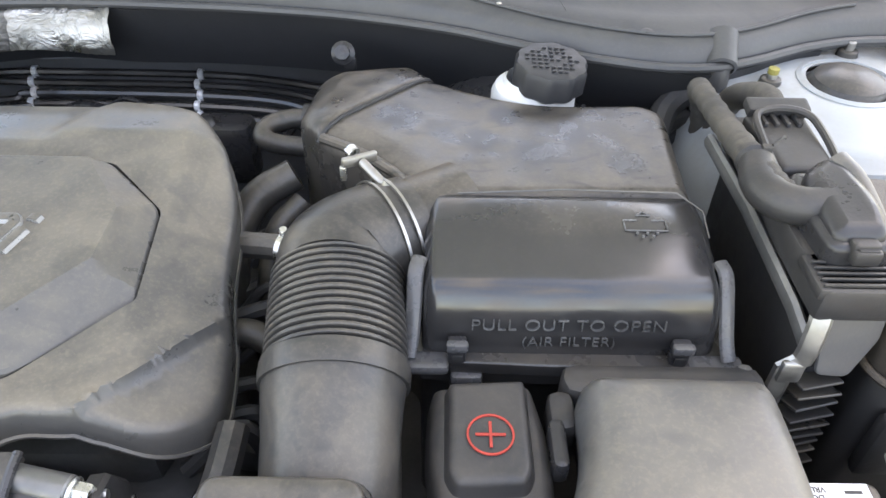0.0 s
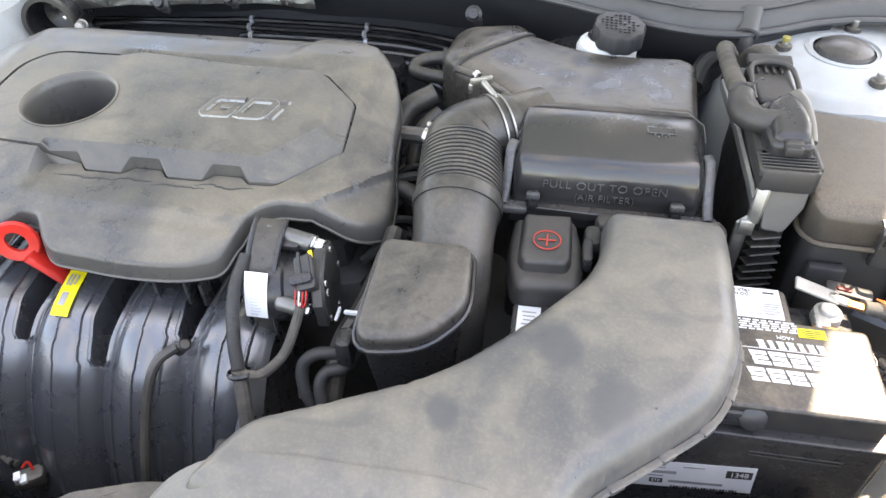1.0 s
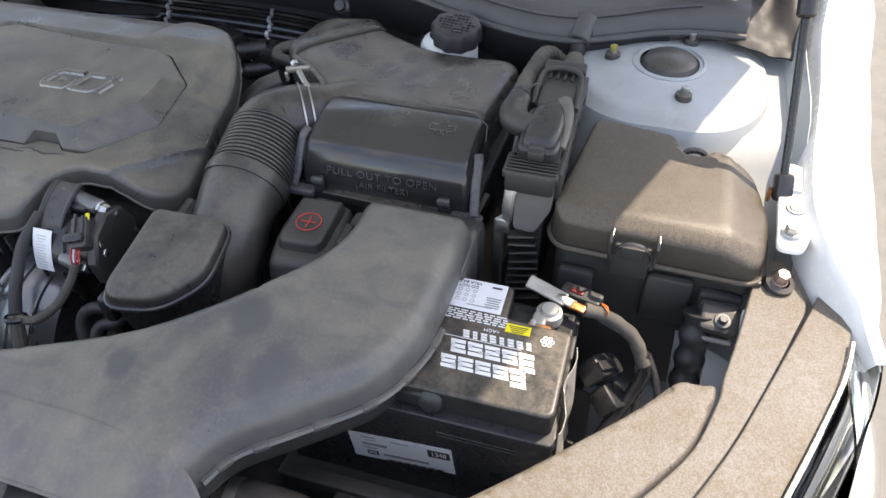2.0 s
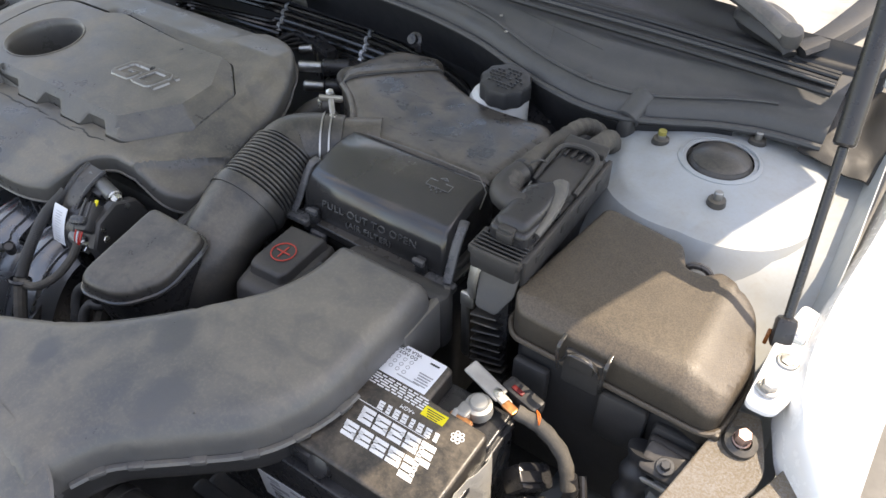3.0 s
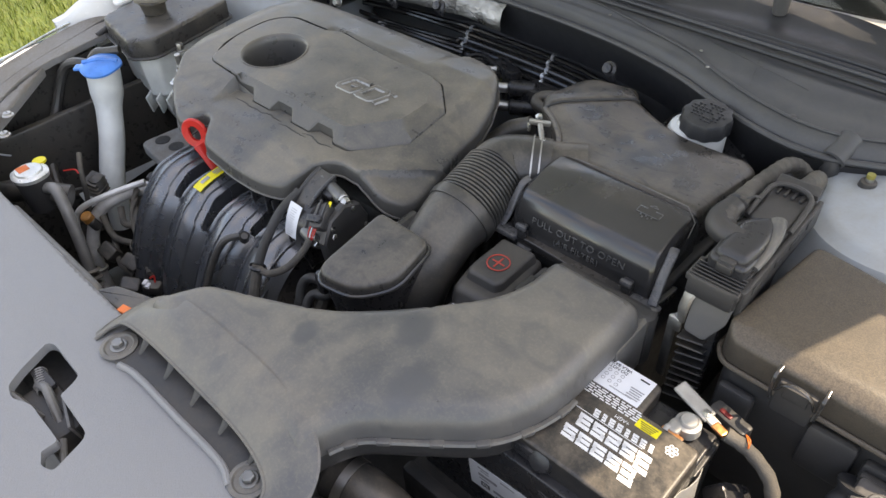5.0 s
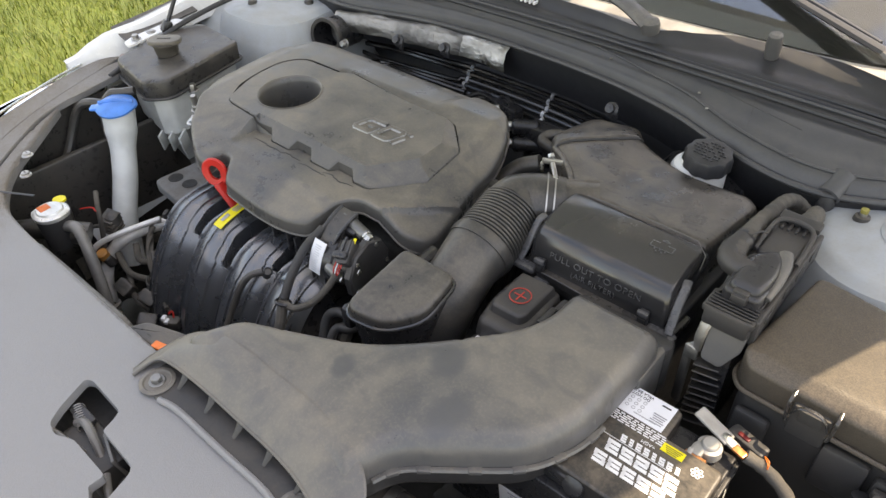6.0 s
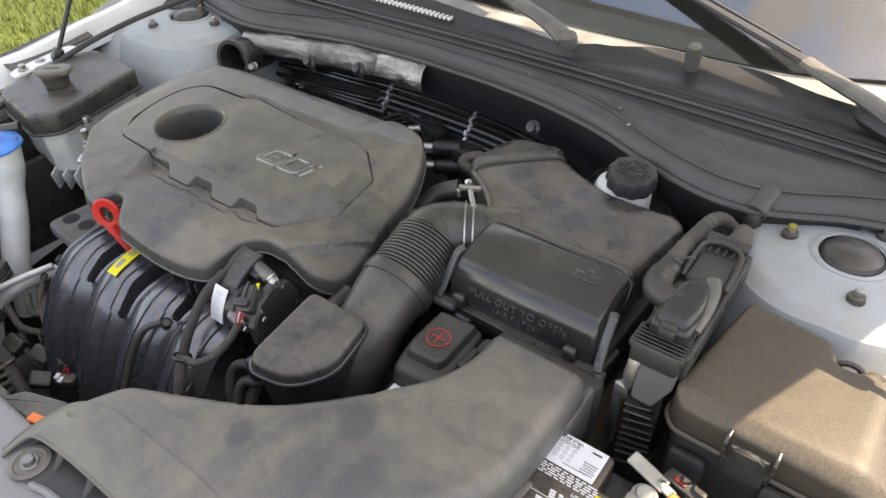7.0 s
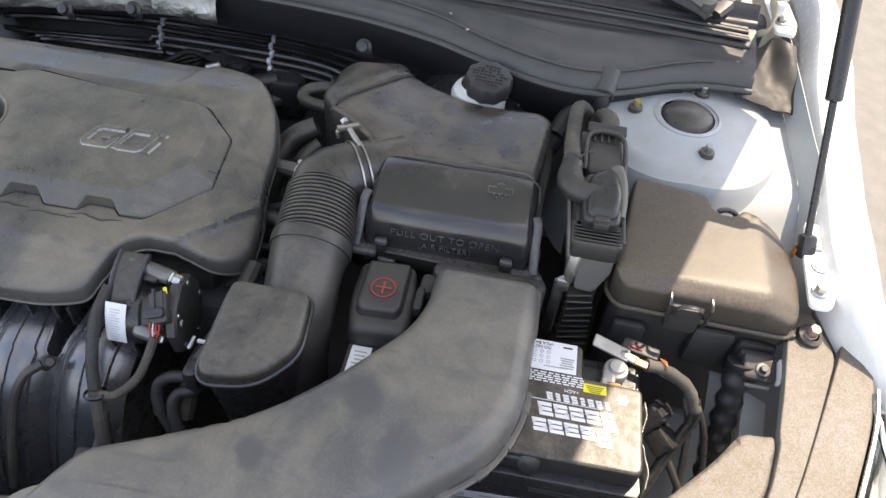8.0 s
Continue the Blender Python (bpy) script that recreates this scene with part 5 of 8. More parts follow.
    part("harness", hose([(-0.231, 0.187, 0.779), (-0.236, 0.172, 0.760), (-0.243, 0.146, 0.743), (-0.262, 0.124, 0.733), (-0.282, 0.118, 0.735)], 0.0058), cloth_tape, t)
    part("drop_hose", hose([(-0.287, 0.121, 0.738), (-0.280, 0.100, 0.70), (-0.278, 0.082, 0.65), (-0.282, 0.06, 0.53)], 0.0085), cloth_tape, t)
    part("harness_tie", lathe([(0.013, -0.003), (0.0145, 0.0), (0.013, 0.003)], (-0.286, 0.119, 0.735), 14, (-0.1, 0.5, 1)), clean_plastic, t)
    part("connector", box(-0.312, 0.080, 0.622, 0.03, 0.03, 0.045, 0.005, None, Euler((0.3, 0.3, 0.2)).to_matrix().to_4x4()), black_plastic, t)
    part("hose_clip", box(-0.196, 0.206, 0.752, 0.004, 0.020, 0.004, 0.001), white_sticker, t)


throttle()


for k, pts in enumerate(([(-0.170, 0.215, 0.735), (-0.185, 0.178, 0.722), (-0.215, 0.168, 0.722), (-0.230, 0.158, 0.708), (-0.225, 0.142, 0.680), (-0.200, 0.125, 0.63)],
                         [(-0.168, 0.190, 0.715), (-0.182, 0.165, 0.708), (-0.202, 0.157, 0.704), (-0.208, 0.145, 0.690), (-0.200, 0.130, 0.66), (-0.18, 0.12, 0.61)])):
    hs = holder("coolant_hose", "thin black rubber coolant hose below the throttle", "hose", "coolant hoses")
    part("tube", hose(pts, 0.0078, 12), hose_rubber, hs)
    part("clamp", lathe([(0.0082, -0.004), (0.0092, -0.004), (0.0092, 0.004), (0.0082, 0.004)], pts[4], 14, Vector(pts[4]) - Vector(pts[3])), black_plastic, hs)
h = holder("breather_hose", "black rubber hose with a white clip beside the resonator", "hose")
part("tube", hose([(-0.155, 0.335, 0.77), (-0.158, 0.29, 0.762), (-0.172, 0.235, 0.74), (-0.19, 0.19, 0.72), (-0.20, 0.15, 0.66)], 0.013), rubber, h)
part("clip", box(-0.180, 0.210, 0.752, 0.020, 0.005, 0.006, 0.002), white_sticker, h, "white plastic hose clip")

# ---------------------------------------------------------------- resonator, inlet hose
def resonator():
    r = holder("resonator_box", "black plastic resonator with a rimmed lid", "resonator")
    w = lambda x, y: (y - 0.25) * 0.26 + (x + 0.1) * 0.06
    top = rounded([(-0.150, 0.262, 0.014), (-0.046, 0.258, 0.016), (-0.042, 0.185, 0.02), (-0.082, 0.143, 0.03), (-0.160, 0.134, 0.03)], 0.015)
    part("lid", pillow(top, 0.812, 0.832, 0.009, 0.002, w), resonator_plastic, r, "dusty black lid with a raised rim")
    rim = [Vector((p.x, p.y, 0.8135 + w(p.x, p.y))) for p in inset(top, -0.002)]
    part("rim", sweep(rim + [rim[0]], 0.0035, 8), lid_plastic, r)
    loops = []
    for z, d in ((0.60, 0.024), (0.70, 0.014), (0.807, 0.004)):
        loops.append([(p.x, p.y, z + (w(p.x, p.y) if z > 0.75 else 0)) for p in inset(top, d)])
    part("body", loft(bmesh.new(), loops), clean_plastic, r)
    part("bracket", box(-0.176, 0.165, 0.745, 0.02, 0.03, 0.04, 0.006), clean_plastic, r)


resonator()


def inlet_hose():
    h = holder("intake_hose", "black rubber air hose with a ribbed bellows", "hose")
    path = spline([(-0.028, 0.505, 0.822), (-0.058, 0.486, 0.823), (-0.083, 0.462, 0.824), (-0.084, 0.436, 0.823)], 8)
    part("elbow", sweep(path, lambda s: 0.050 + 0.003 * math.sin(s * 3.1), 30), rubber, h, "dusty rubber elbow")
    p2 = [Vector((-0.084 + 0.005 * s, 0.440 - 0.080 * s, 0.823 - 0.018 * s)) for s in (i / 182 for i in range(183))]
    part("bellows", sweep(p2, lambda s: 0.0545 - 0.0052 * math.exp(-(((s * 13) % 1.0 - 0.5) / 0.17) ** 2), 36), rubber, h, "ribbed bellows")
    p3 = spline([(-0.079, 0.364, 0.807), (-0.078, 0.325, 0.795), (-0.076, 0.275, 0.765), (-0.078, 0.245, 0.72), (-0.080, 0.235, 0.65), (-0.080, 0.235, 0.58)], 8)
    part("lower_elbow", sweep(p3, lambda s: 0.0555 - 0.006 * min(1, s * 4), 30), rubber, h)
    part("cuff", sweep([Vector((-0.079, 0.364, 0.807)), Vector((-0.0788, 0.357, 0.805)), Vector((-0.0785, 0.347, 0.802))], lambda s: 0.0558 + 0.001 * math.sin(s * 3.1), 30), rubber, h)
    c = holder("hose_clamp", "bright steel worm-drive hose clamp", "clamp")
    ax = Vector((-0.78, -0.50, 0.02)).normalized()
    cc = Vector((-0.046, 0.494, 0.8225))
    for off in (-0.0045, 0.0075):
        part("band", lathe([(0.0535, off - 0.0012), (0.0550, off - 0.0012), (0.0550, off + 0.0012), (0.0535, off + 0.0012)], cc, 40, ax), dull_steel, c)
    s0, s1 = Vector((-0.080, 0.540, 0.882)), Vector((-0.046, 0.505, 0.868))
    sd = (s1 - s0).normalized()
    part("screw_head", bolt(s0 + sd * 0.004, 0.0058, -sd, 1.1, 0.006), steel, c)
    part("barrel", rod(s0 + sd * 0.014, s1 - sd * 0.006, 0.0042, 14), dull_steel, c)
    part("screw_nut", rod(s1 - sd * 0.007, s1 + sd * 0.004, 0.0066, 6), steel, c)
    part("screw_end", rod(s1 + sd * 0.004, s1 + sd * 0.011, 0.0036, 10), steel, c)
    tb = s0 + sd * 0.011
    part("tee_bar", box(*tb, 0.034, 0.0055, 0.009, 0.0012, None, Euler((0.0, 0.12, 0.62)).to_matrix().to_4x4()), dull_steel, c)
    part("tee_leg", box(tb.x - 0.013, tb.y - 0.010, tb.z - 0.008, 0.006, 0.004, 0.014, 0.001), steel, c)
    g = holder("fuel_pipe", "short black pipe with a zinc clamp on the air hose", "pipe")
    part("pipe", hose([(-0.125, 0.50, 0.80), (-0.15, 0.512, 0.795), (-0.20, 0.522, 0.79)], 0.0125), rubber, g)
    part("clamp", lathe([(0.0135, -0.007), (0.0145, -0.007), (0.0145, 0.007), (0.0135, 0.007)], (-0.140, 0.507, 0.797), 16, (1, -0.3, 0)), steel, g)
    part("clamp_screw", rod((-0.140, 0.507, 0.812), (-0.140, 0.503, 0.824), 0.004), steel, g)


inlet_hose()

# ---------------------------------------------------------------- air filter box
def filter_box():
    b = holder("air_filter_box", "dusty black plastic air filter box", "air filter")
    rear = rounded([(-0.012, 0.506, 0.004), (0.212, 0.503, 0.006), (0.226, 0.66, 0.02), (0.205, 0.682, 0.02), (0.105, 0.680, 0.03), (0.040, 0.705, 0.04), (-0.016, 0.738, 0.012), (-0.034, 0.768, 0.02), (-0.120, 0.764, 0.02), (-0.140, 0.735, 0.02),
                    (-0.146, 0.640, 0.015), (-0.118, 0.604, 0.010), (-0.080, 0.578, 0.02), (-0.048, 0.546, 0.015), (-0.030, 0.520, 0.01)], 0.015, 5)
    w = lambda x, y: (x - 0.21) * 0.02 - 0.055 * (y - 0.51)
    seam_a, seam_b = Vector((-0.124, 0.601)), Vector((-0.010, 0.738))
    seam_n = Vector((-(seam_b - seam_a).y, (seam_b - seam_a).x)).normalized()

    def behind(x, y):
        """Distance behind the joint between the main cover and the rear cap."""
        return (Vector((x, y)) - seam_a).dot(seam_n)

    def rear_z(x, y, q):
        d = behind(x, y)
        cap = 0.004 * min(1.0, max(0.0, d / 0.004)) - 0.10 * max(0.0, d - 0.02)
        swell = 0.007 * min(1.0, max(0.0, (0.03 - x) / 0.10)) * min(1.0, q / 0.03)
        return 0.866 + w(x, y) - turned(q, 0.016) + swell + cap + 0.0015 * noise.noise((x * 11, y * 11, 4))
    part("rear_cover", relief(rear, rear_z, 0.12, 0.004), box_plastic, b, "dust-stained rear cover", 60)
    # dark joint over the inlet neck
    pts = [seam_a.lerp(seam_b, i / 30) for i in range(1, 30)]
    q = edge_distance(rear, np.array([(p.x, p.y) for p in pts]))
    part("seam", sweep([Vector((p.x, p.y, rear_z(p.x, p.y, d) + 0.0016)) for p, d in zip(pts, q)], 0.0024, 8), dark_ink, b)
    rp = spline([Vector((-0.116, 0.606, 0)), Vector((-0.080, 0.581, 0)), Vector((-0.047, 0.549, 0)), Vector((-0.028, 0.523, 0)), Vector((-0.013, 0.509, 0))], 6)
    rq = edge_distance(rear, np.array([(p.x, p.y) for p in rp]))
    part("ridge", sweep([Vector((p.x, p.y, rear_z(p.x, p.y, max(d, 0.005)) + 0.0005)) for p, d in zip(rp, rq)], 0.0052, 10), box_plastic, b)
    part("outlet_neck", lathe([(0.049, -0.05), (0.049, 0.012), (0.045, 0.012), (0.045, -0.05)], (-0.025, 0.507, 0.820), 30, (-0.8, -0.52, 0)), box_plastic, b)
    part("lower_box", pillow(rounded([(-0.016, 0.412), (0.226, 0.406), (0.235, 0.66), (0.19, 0.70), (-0.12, 0.72), (-0.13, 0.62), (-0.02, 0.53)], 0.015), 0.52, 0.80, 0.004), black_plastic, b)
    # lid: profile in y/z swept across x with rounded ends
    prof = [(0.506, 0.780), (0.506, 0.862), (0.503, 0.8650), (0.496, 0.8662), (0.472, 0.8664), (0.462, 0.8656), (0.452, 0.8634), (0.4210, 0.8545), (0.4160, 0.8528), (0.4115, 0.8503), (0.4075, 0.8466), (0.4045, 0.8420), (0.4015, 0.8365), (0.3985, 0.830), (0.393, 0.800), (0.393, 0.790)]
    xs = [(-0.016, 0.030), (-0.0155, 0.018), (-0.014, 0.010), (-0.010, 0.004), (-0.004, 0.0)]
    stations = [(x, d) for x, d in xs] + [(0.205 - (x + 0.004), d) for x, d in reversed(xs)]
    loops = []
    for x, d in stations:
        loops.append([(x, y + (d * 0.35 if y < 0.45 else 0.0), z - (d if z > 0.83 else d * (z - 0.79) / 0.04 if z > 0.79 else 0)) for y, z in prof])
    lid = part("lid", loft(bmesh.new(), loops), lid_plastic, b, "glossier black lid with moulded lettering", 50)
    # parting line
    part("lid_seam", sweep([Vector((-0.014, 0.507, 0.862)), Vector((0.10, 0.507, 0.8695)), Vector((0.196, 0.505, 0.8695)), Vector((0.216, 0.490, 0.862)), Vector((0.219, 0.47, 0.85))], 0.0008, 6), duct_plastic, b)
    # flange and tongue strip
    fl = rounded([(-0.028, 0.402), (-0.022, 0.384), (0.216, 0.376), (0.232, 0.392), (0.236, 0.44), (-0.030, 0.445)], 0.008)
    part("flange", pillow(fl, 0.780, 0.792, 0.002), lid_plastic, b)
    part("lower_flange", pillow(inset(fl, 0.006), 0.762, 0.776, 0.002), black_plastic, b)
    for x, lean in ((-0.022, -0.1), (0.222, 0.1)):
        s = 1 if x > 0.1 else -1
        strap = [Vector((x - 0.004 * s, 0.438, 0.852)), Vector((x - 0.001 * s, 0.426, 0.848)), Vector((x, 0.411, 0.830)), Vector((x + 0.002 * s, 0.396, 0.806)), Vector((x + 0.004 * s, 0.386, 0.794))]
        sl = part("side_latch", sweep(spline(strap, 5), 0.0065, 10, None, 0.5), latch_plastic, lid, "moulded side strap")
        part("latch_foot", box(x - 0.006 * s, 0.385, 0.788, 0.044, 0.018, 0.010, 0.003), latch_plastic, sl)
    for x in (0.012, 0.186):
        clip = part("clip", box(x, 0.388, 0.798, 0.015, 0.010, 0.030, 0.002), clean_plastic, lid)
        part("clip_tab", box(x, 0.3830, 0.8105, 0.017, 0.007, 0.008, 0.0015), latch_plastic, clip)
        part("clip_slot", box(x, 0.3825, 0.796, 0.009, 0.002, 0.010, 0.0006), dark_ink, clip)
    part("lower_clip", box(0.020, 0.382, 0.772, 0.026, 0.010, 0.016, 0.003), latch_plastic, b)
    # lettering on the front face
    face = Matrix.Translation((0.098, 0.3956, 0.8215)) @ Euler((radians(82), 0, radians(0.4))).to_matrix().to_4x4()
    words("lettering", "PULL OUT TO OPEN", 0.0158, emboss, face @ Matrix.Diagonal((1.0, 0.95, 1, 1)), lid, 0.0010, "raised capitals", 0, 1.06, -0.0003)
    face = Matrix.Translation((0.099, 0.3926, 0.8065)) @ Euler((radians(84), 0, radians(0.4))).to_matrix().to_4x4()
    words("lettering", "(AIR FILTER)", 0.0130, emboss, face, lid, 0.0010, "raised capitals", 0, 1.06, -0.0003)
    # raised filter pictogram
    sx, sy, sz = 0.162, 0.463, 0.8662
    for p0, p1 in (((-0.017, -0.004), (0.017, -0.004)), ((0.017, -0.004), (0.017, 0.008)), ((0.017, 0.008), (0.006, 0.008)), ((-0.006, 0.008), (-0.017, 0.008)), ((-0.017, 0.008), (-0.017, -0.004)), ((-0.006, 0.014), (0.0, 0.018)), ((0.0, 0.018), (0.006, 0.014)), ((-0.006, 0.014), (0.006, 0.014))):
        part("pictogram_line", rod((sx + p0[0], sy + p0[1], sz + p0[1] * 0.05), (sx + p1[0], sy + p1[1], sz + p1[1] * 0.05), 0.0007, 5), emboss, lid)
    for k in range(5):
        part("pictogram_dot", lathe([(0.0012, -0.001), (0.0012, 0.0006), (0.0001, 0.0008)], (sx - 0.008 + 0.004 * k, sy - 0.007 - 0.004 * (k % 2), sz - 0.0002), 8), emboss, lid)
    part("side_screw", rod((-0.028, 0.455, 0.815), (-0.014, 0.455, 0.815), 0.006), dull_steel, b)


filter_box()

# loop hose behind the filter box
h = holder("breather_loop", "dusty black rubber hose looping from the filter box", "hose")
part("tube", hose([(-0.128, 0.716, 0.806), (-0.165, 0.719, 0.805), (-0.190, 0.713, 0.801), (-0.199, 0.700, 0.797), (-0.190, 0.689, 0.793), (-0.16, 0.684, 0.791), (-0.125, 0.682, 0.790)], 0.0112, 12), rubber, h)
part("clamp", lathe([(0.0152, -0.007), (0.0162, -0.007), (0.0162, 0.007), (0.0152, 0.007)], (-0.148, 0.7205, 0.805), 16, (1, -0.1, 0)), black_plastic, h)
for pts, r in (([(-0.15, 0.62, 0.80), (-0.19, 0.60, 0.78), (-0.21, 0.56, 0.74), (-0.21, 0.52, 0.66)], 0.017), ([(-0.14, 0.60, 0.78), (-0.165, 0.575, 0.76), (-0.175, 0.545, 0.71), (-0.18, 0.50, 0.62)], 0.013),
               ([(-0.13, 0.44, 0.72), (-0.165, 0.452, 0.742), (-0.19, 0.45, 0.74), (-0.21, 0.44, 0.70)], 0.013)):
    h = holder("heater_hose", "black rubber hose beside the engine", "hose", "heater hoses")
    part("tube", hose(pts, r, 12), rubber, h)
part_engine = holder("engine_harness", "dark wiring and brackets between engine and filter box", "wiring")
rnd = random.Random(11)
for k in range(9):
    y = 0.33 + 0.035 * k
    part("wire", hose([(-0.20, y, 0.70 + 0.04 * rnd.random()), (-0.165 + 0.02 * rnd.random(), y + 0.02, 0.71 + 0.04 * rnd.random()), (-0.13, y + 0.01, 0.66), (-0.12, y - 0.02, 0.58)], 0.005 + 0.005 * rnd.random(), 8), hose_rubber, part_engine)
for k in range(4):
    part("connector", box(-0.165 + 0.012 * k, 0.37 + 0.055 * k, 0.69, 0.034, 0.028, 0.03, 0.004, None, Euler((0.3 * k, 0.4, 0.6 * k)).to_matrix().to_4x4()), black_plastic, part_engine)

# ---------------------------------------------------------------- intake duct
def intake_duct():
    d = holder("intake_duct", "wide grey plastic air intake duct", "duct")
    plan = rounded([(0.096, 0.348, 0.022), (0.096, 0.288, 0.04), (0.078, 0.240, 0.06), (0.018, 0.166, 0.08), (-0.058, 0.094, 0.07), (-0.140, 0.054, 0.06), (-0.222, 0.018, 0.04), (-0.244, -0.020, 0.05), (-0.260, -0.060, 0.03),
                    (-0.10, -0.064, 0.02), (0.068, -0.068, 0.02), (0.070, -0.045, 0.03), (0.085, -0.003, 0.05), (0.145, 0.045, 0.08), (0.205, 0.095, 0.06), (0.234, 0.165, 0.05), (0.238, 0.30, 0.05), (0.236, 0.346, 0.022)], 0.02, 5)
    w = lambda x, y: 0.022 * (y - 0.05)
    part("upper_shell", relief(plan, lambda x, y, q: 0.832 + w(x, y) - turned(q, 0.026) * 1.25 + 0.004 * min(1.0, q / 0.06) + 0.0015 * noise.noise((x * 7, y * 7, 4)), 0.012, 0.010), duct_plastic, d, "dusty grey upper shell", 60)
    part("lower_shell", pillow(inset(plan, 0.006), 0.735, 0.789, 0.003, 0.02, None), black_plastic, d)
    rim = inset(plan, -0.003)
    k = len(rim)
    path = [Vector((p.x, p.y, 0.791)) for p in rim]
    part("seam_flange", sweep([p for p in path[int(k * 0.66):] if p.y < 0.275], 0.0042, 6, None, 0.8), duct_plastic, d)
    for i in range(int(k * 0.68), k - 4, 4):
        p, q = path[i], path[i + 1]
        if p.y > 0.26:
            continue
        part("seam_tab", box(*(p.lerp(q, 0.5) + Vector((0, 0, 0.0005))), 0.016, 0.010, 0.006, 0.001, None, Matrix.Rotation(math.atan2(q.y - p.y, q.x - p.x), 4, "Z")), duct_plastic, d)
    # bell mouth: the top shell flares into a hood whose edge arches over the tray from boss to boss
    edge = spline([(-0.291, -0.126, 0.779), (-0.284, -0.104, 0.788), (-0.264, -0.0905, 0.7985), (-0.20, -0.086, 0.8030), (-0.10, -0.087, 0.8040), (-0.02, -0.089, 0.8020), (0.030, -0.096, 0.7965), (0.057, -0.109, 0.789), (0.066, -0.132, 0.780)], 6)
    back = spline([(-0.302, -0.120, 0.778), (-0.297, -0.086, 0.786), (-0.268, -0.040, 0.806), (-0.20, -0.026, 0.8335), (-0.10, -0.024, 0.8348), (-0.02, -0.026, 0.8345), (0.050, -0.036, 0.8260), (0.092, -0.062, 0.8060), (0.112, -0.116, 0.779)], 6)

    def hoodf(a, b):
        k = a * (len(edge) - 1)
        lo = min(len(edge) - 2, int(k))
        e, q = edge[lo].lerp(edge[lo + 1], k - lo), back[lo].lerp(back[lo + 1], k - lo)
        p = q.lerp(e, b)
        p.z = e.z + (q.z - e.z) * (1 - b ** 1.9)
        return p
    part("mouth_hood", sheet(hoodf, 72, 12, 0.0032), duct_plastic, d, "flared hood over the air inlet", 50)
    part("mouth_lip", sweep([p + Vector((0, 0, -0.0012)) for p in edge], 0.0026, 8), duct_plastic, d)
    # walls from the flared ends down to the cover
    k = len(back) - 1
    part("end_wall", sheet(lambda a, b: back[round(k * 0.72) + round(a * (k - round(k * 0.72)))].lerp(Vector((0.060 + 0.052 * a, -0.040 - 0.078 * a, 0.772)), b), k - round(k * 0.72), 4, 0.003), duct_plastic, d)
    part("end_wall", sheet(lambda a, b: back[round(a * round(k * 0.30))].lerp(Vector((-0.302 + 0.042 * a, -0.120 + 0.085 * a, 0.772)), b), round(k * 0.30), 4, 0.003), duct_plastic, d)
    # inner tray with ribs
    tray = rounded([(-0.278, -0.108), (-0.240, -0.132, 0.02), (-0.19, -0.121, 0.02), (-0.01, -0.121, 0.02), (0.035, -0.138, 0.03), (0.075, -0.128, 0.02), (0.075, -0.08), (-0.27, -0.07)], 0.02)
    part("tray", pillow(tray, 0.772, 0.781, 0.003), black_plastic, d, "inner tray with stiffening ribs")
    front = [Vector((-0.225, -0.127, 0.780)), Vector((-0.19, -0.121, 0.781)), Vector((-0.10, -0.121, 0.781)), (Vector((-0.012, -0.121, 0.781))), Vector((0.020, -0.131, 0.780))]
    part("front_edge", sweep(spline(front, 6), 0.0045, 8), panel_plastic, d, "pale rim of the tray")
    for x in (-0.220, -0.161, -0.102, -0.043, 0.014):
        part("rib", sweep(spline([(x - 0.001, -0.078, 0.806), (x + 0.004, -0.090, 0.796), (x + 0.003, -0.102, 0.784)], 5), lambda s: 0.006 * (1 - 0.8 * s) + 0.001, 8, None, 0.2), black_plastic, d)
    for x in (-0.252, 0.032):
        p = part("boss", lathe([(0.024, 0.0), (0.024, 0.004), (0.019, 0.005), (0.017, 0.003), (0.0001, 0.003)], (x, -0.112, 0.779), 24), duct_plastic, d)
        part("bolt", bolt((x, -0.112, 0.782), 0.0075, (0, 0, 1), 1.5, 0.007), cast_grey, p)
    # lower connecting throat to the filter box
    part("end_flange", box(0.2335, 0.330, 0.758, 0.014, 0.100, 0.088, 0.006), duct_plastic, d, "deep flange against the filter box")
    part("throat", box(0.168, 0.362, 0.758, 0.155, 0.030, 0.09, 0.008), black_plastic, d)
    part("paint_speck", lathe([(0.0013, 0.0), (0.0011, 0.0006), (0.0001, 0.0008)], (0.142, 0.072, 0.8343), 10), emboss, d)


intake_duct()
hs = holder("radiator_hose", "thick black radiator hose below the duct", "hose")
part("tube", hose([(0.05, -0.02, 0.70), (0.11, -0.01, 0.69), (0.15, 0.0, 0.64), (0.16, 0.0, 0.5)], 0.032, 18), rubber, hs)
part("clamp", lathe([(0.0325, -0.006), (0.0345, -0.006), (0.0345, 0.006), (0.0325, 0.006)], (0.075, -0.018, 0.699), 24, (0.95, 0.16, -0.1)), dull_steel, hs, "steel hose clamp")
hs = holder("battery_tray", "black plastic battery tray with ribs", "battery tray")
part("base", box(0.235, 0.20, 0.575, 0.36, 0.22, 0.03, 0.006), black_plastic, hs)
part("front_wall", box(0.22, 0.075, 0.60, 0.30, 0.02, 0.06, 0.005), black_plastic, hs)
for k in range(3):
    part("lug", box(0.16 + 0.07 * k, 0.055, 0.60, 0.03, 0.03, 0.05, 0.006), black_plastic, hs)

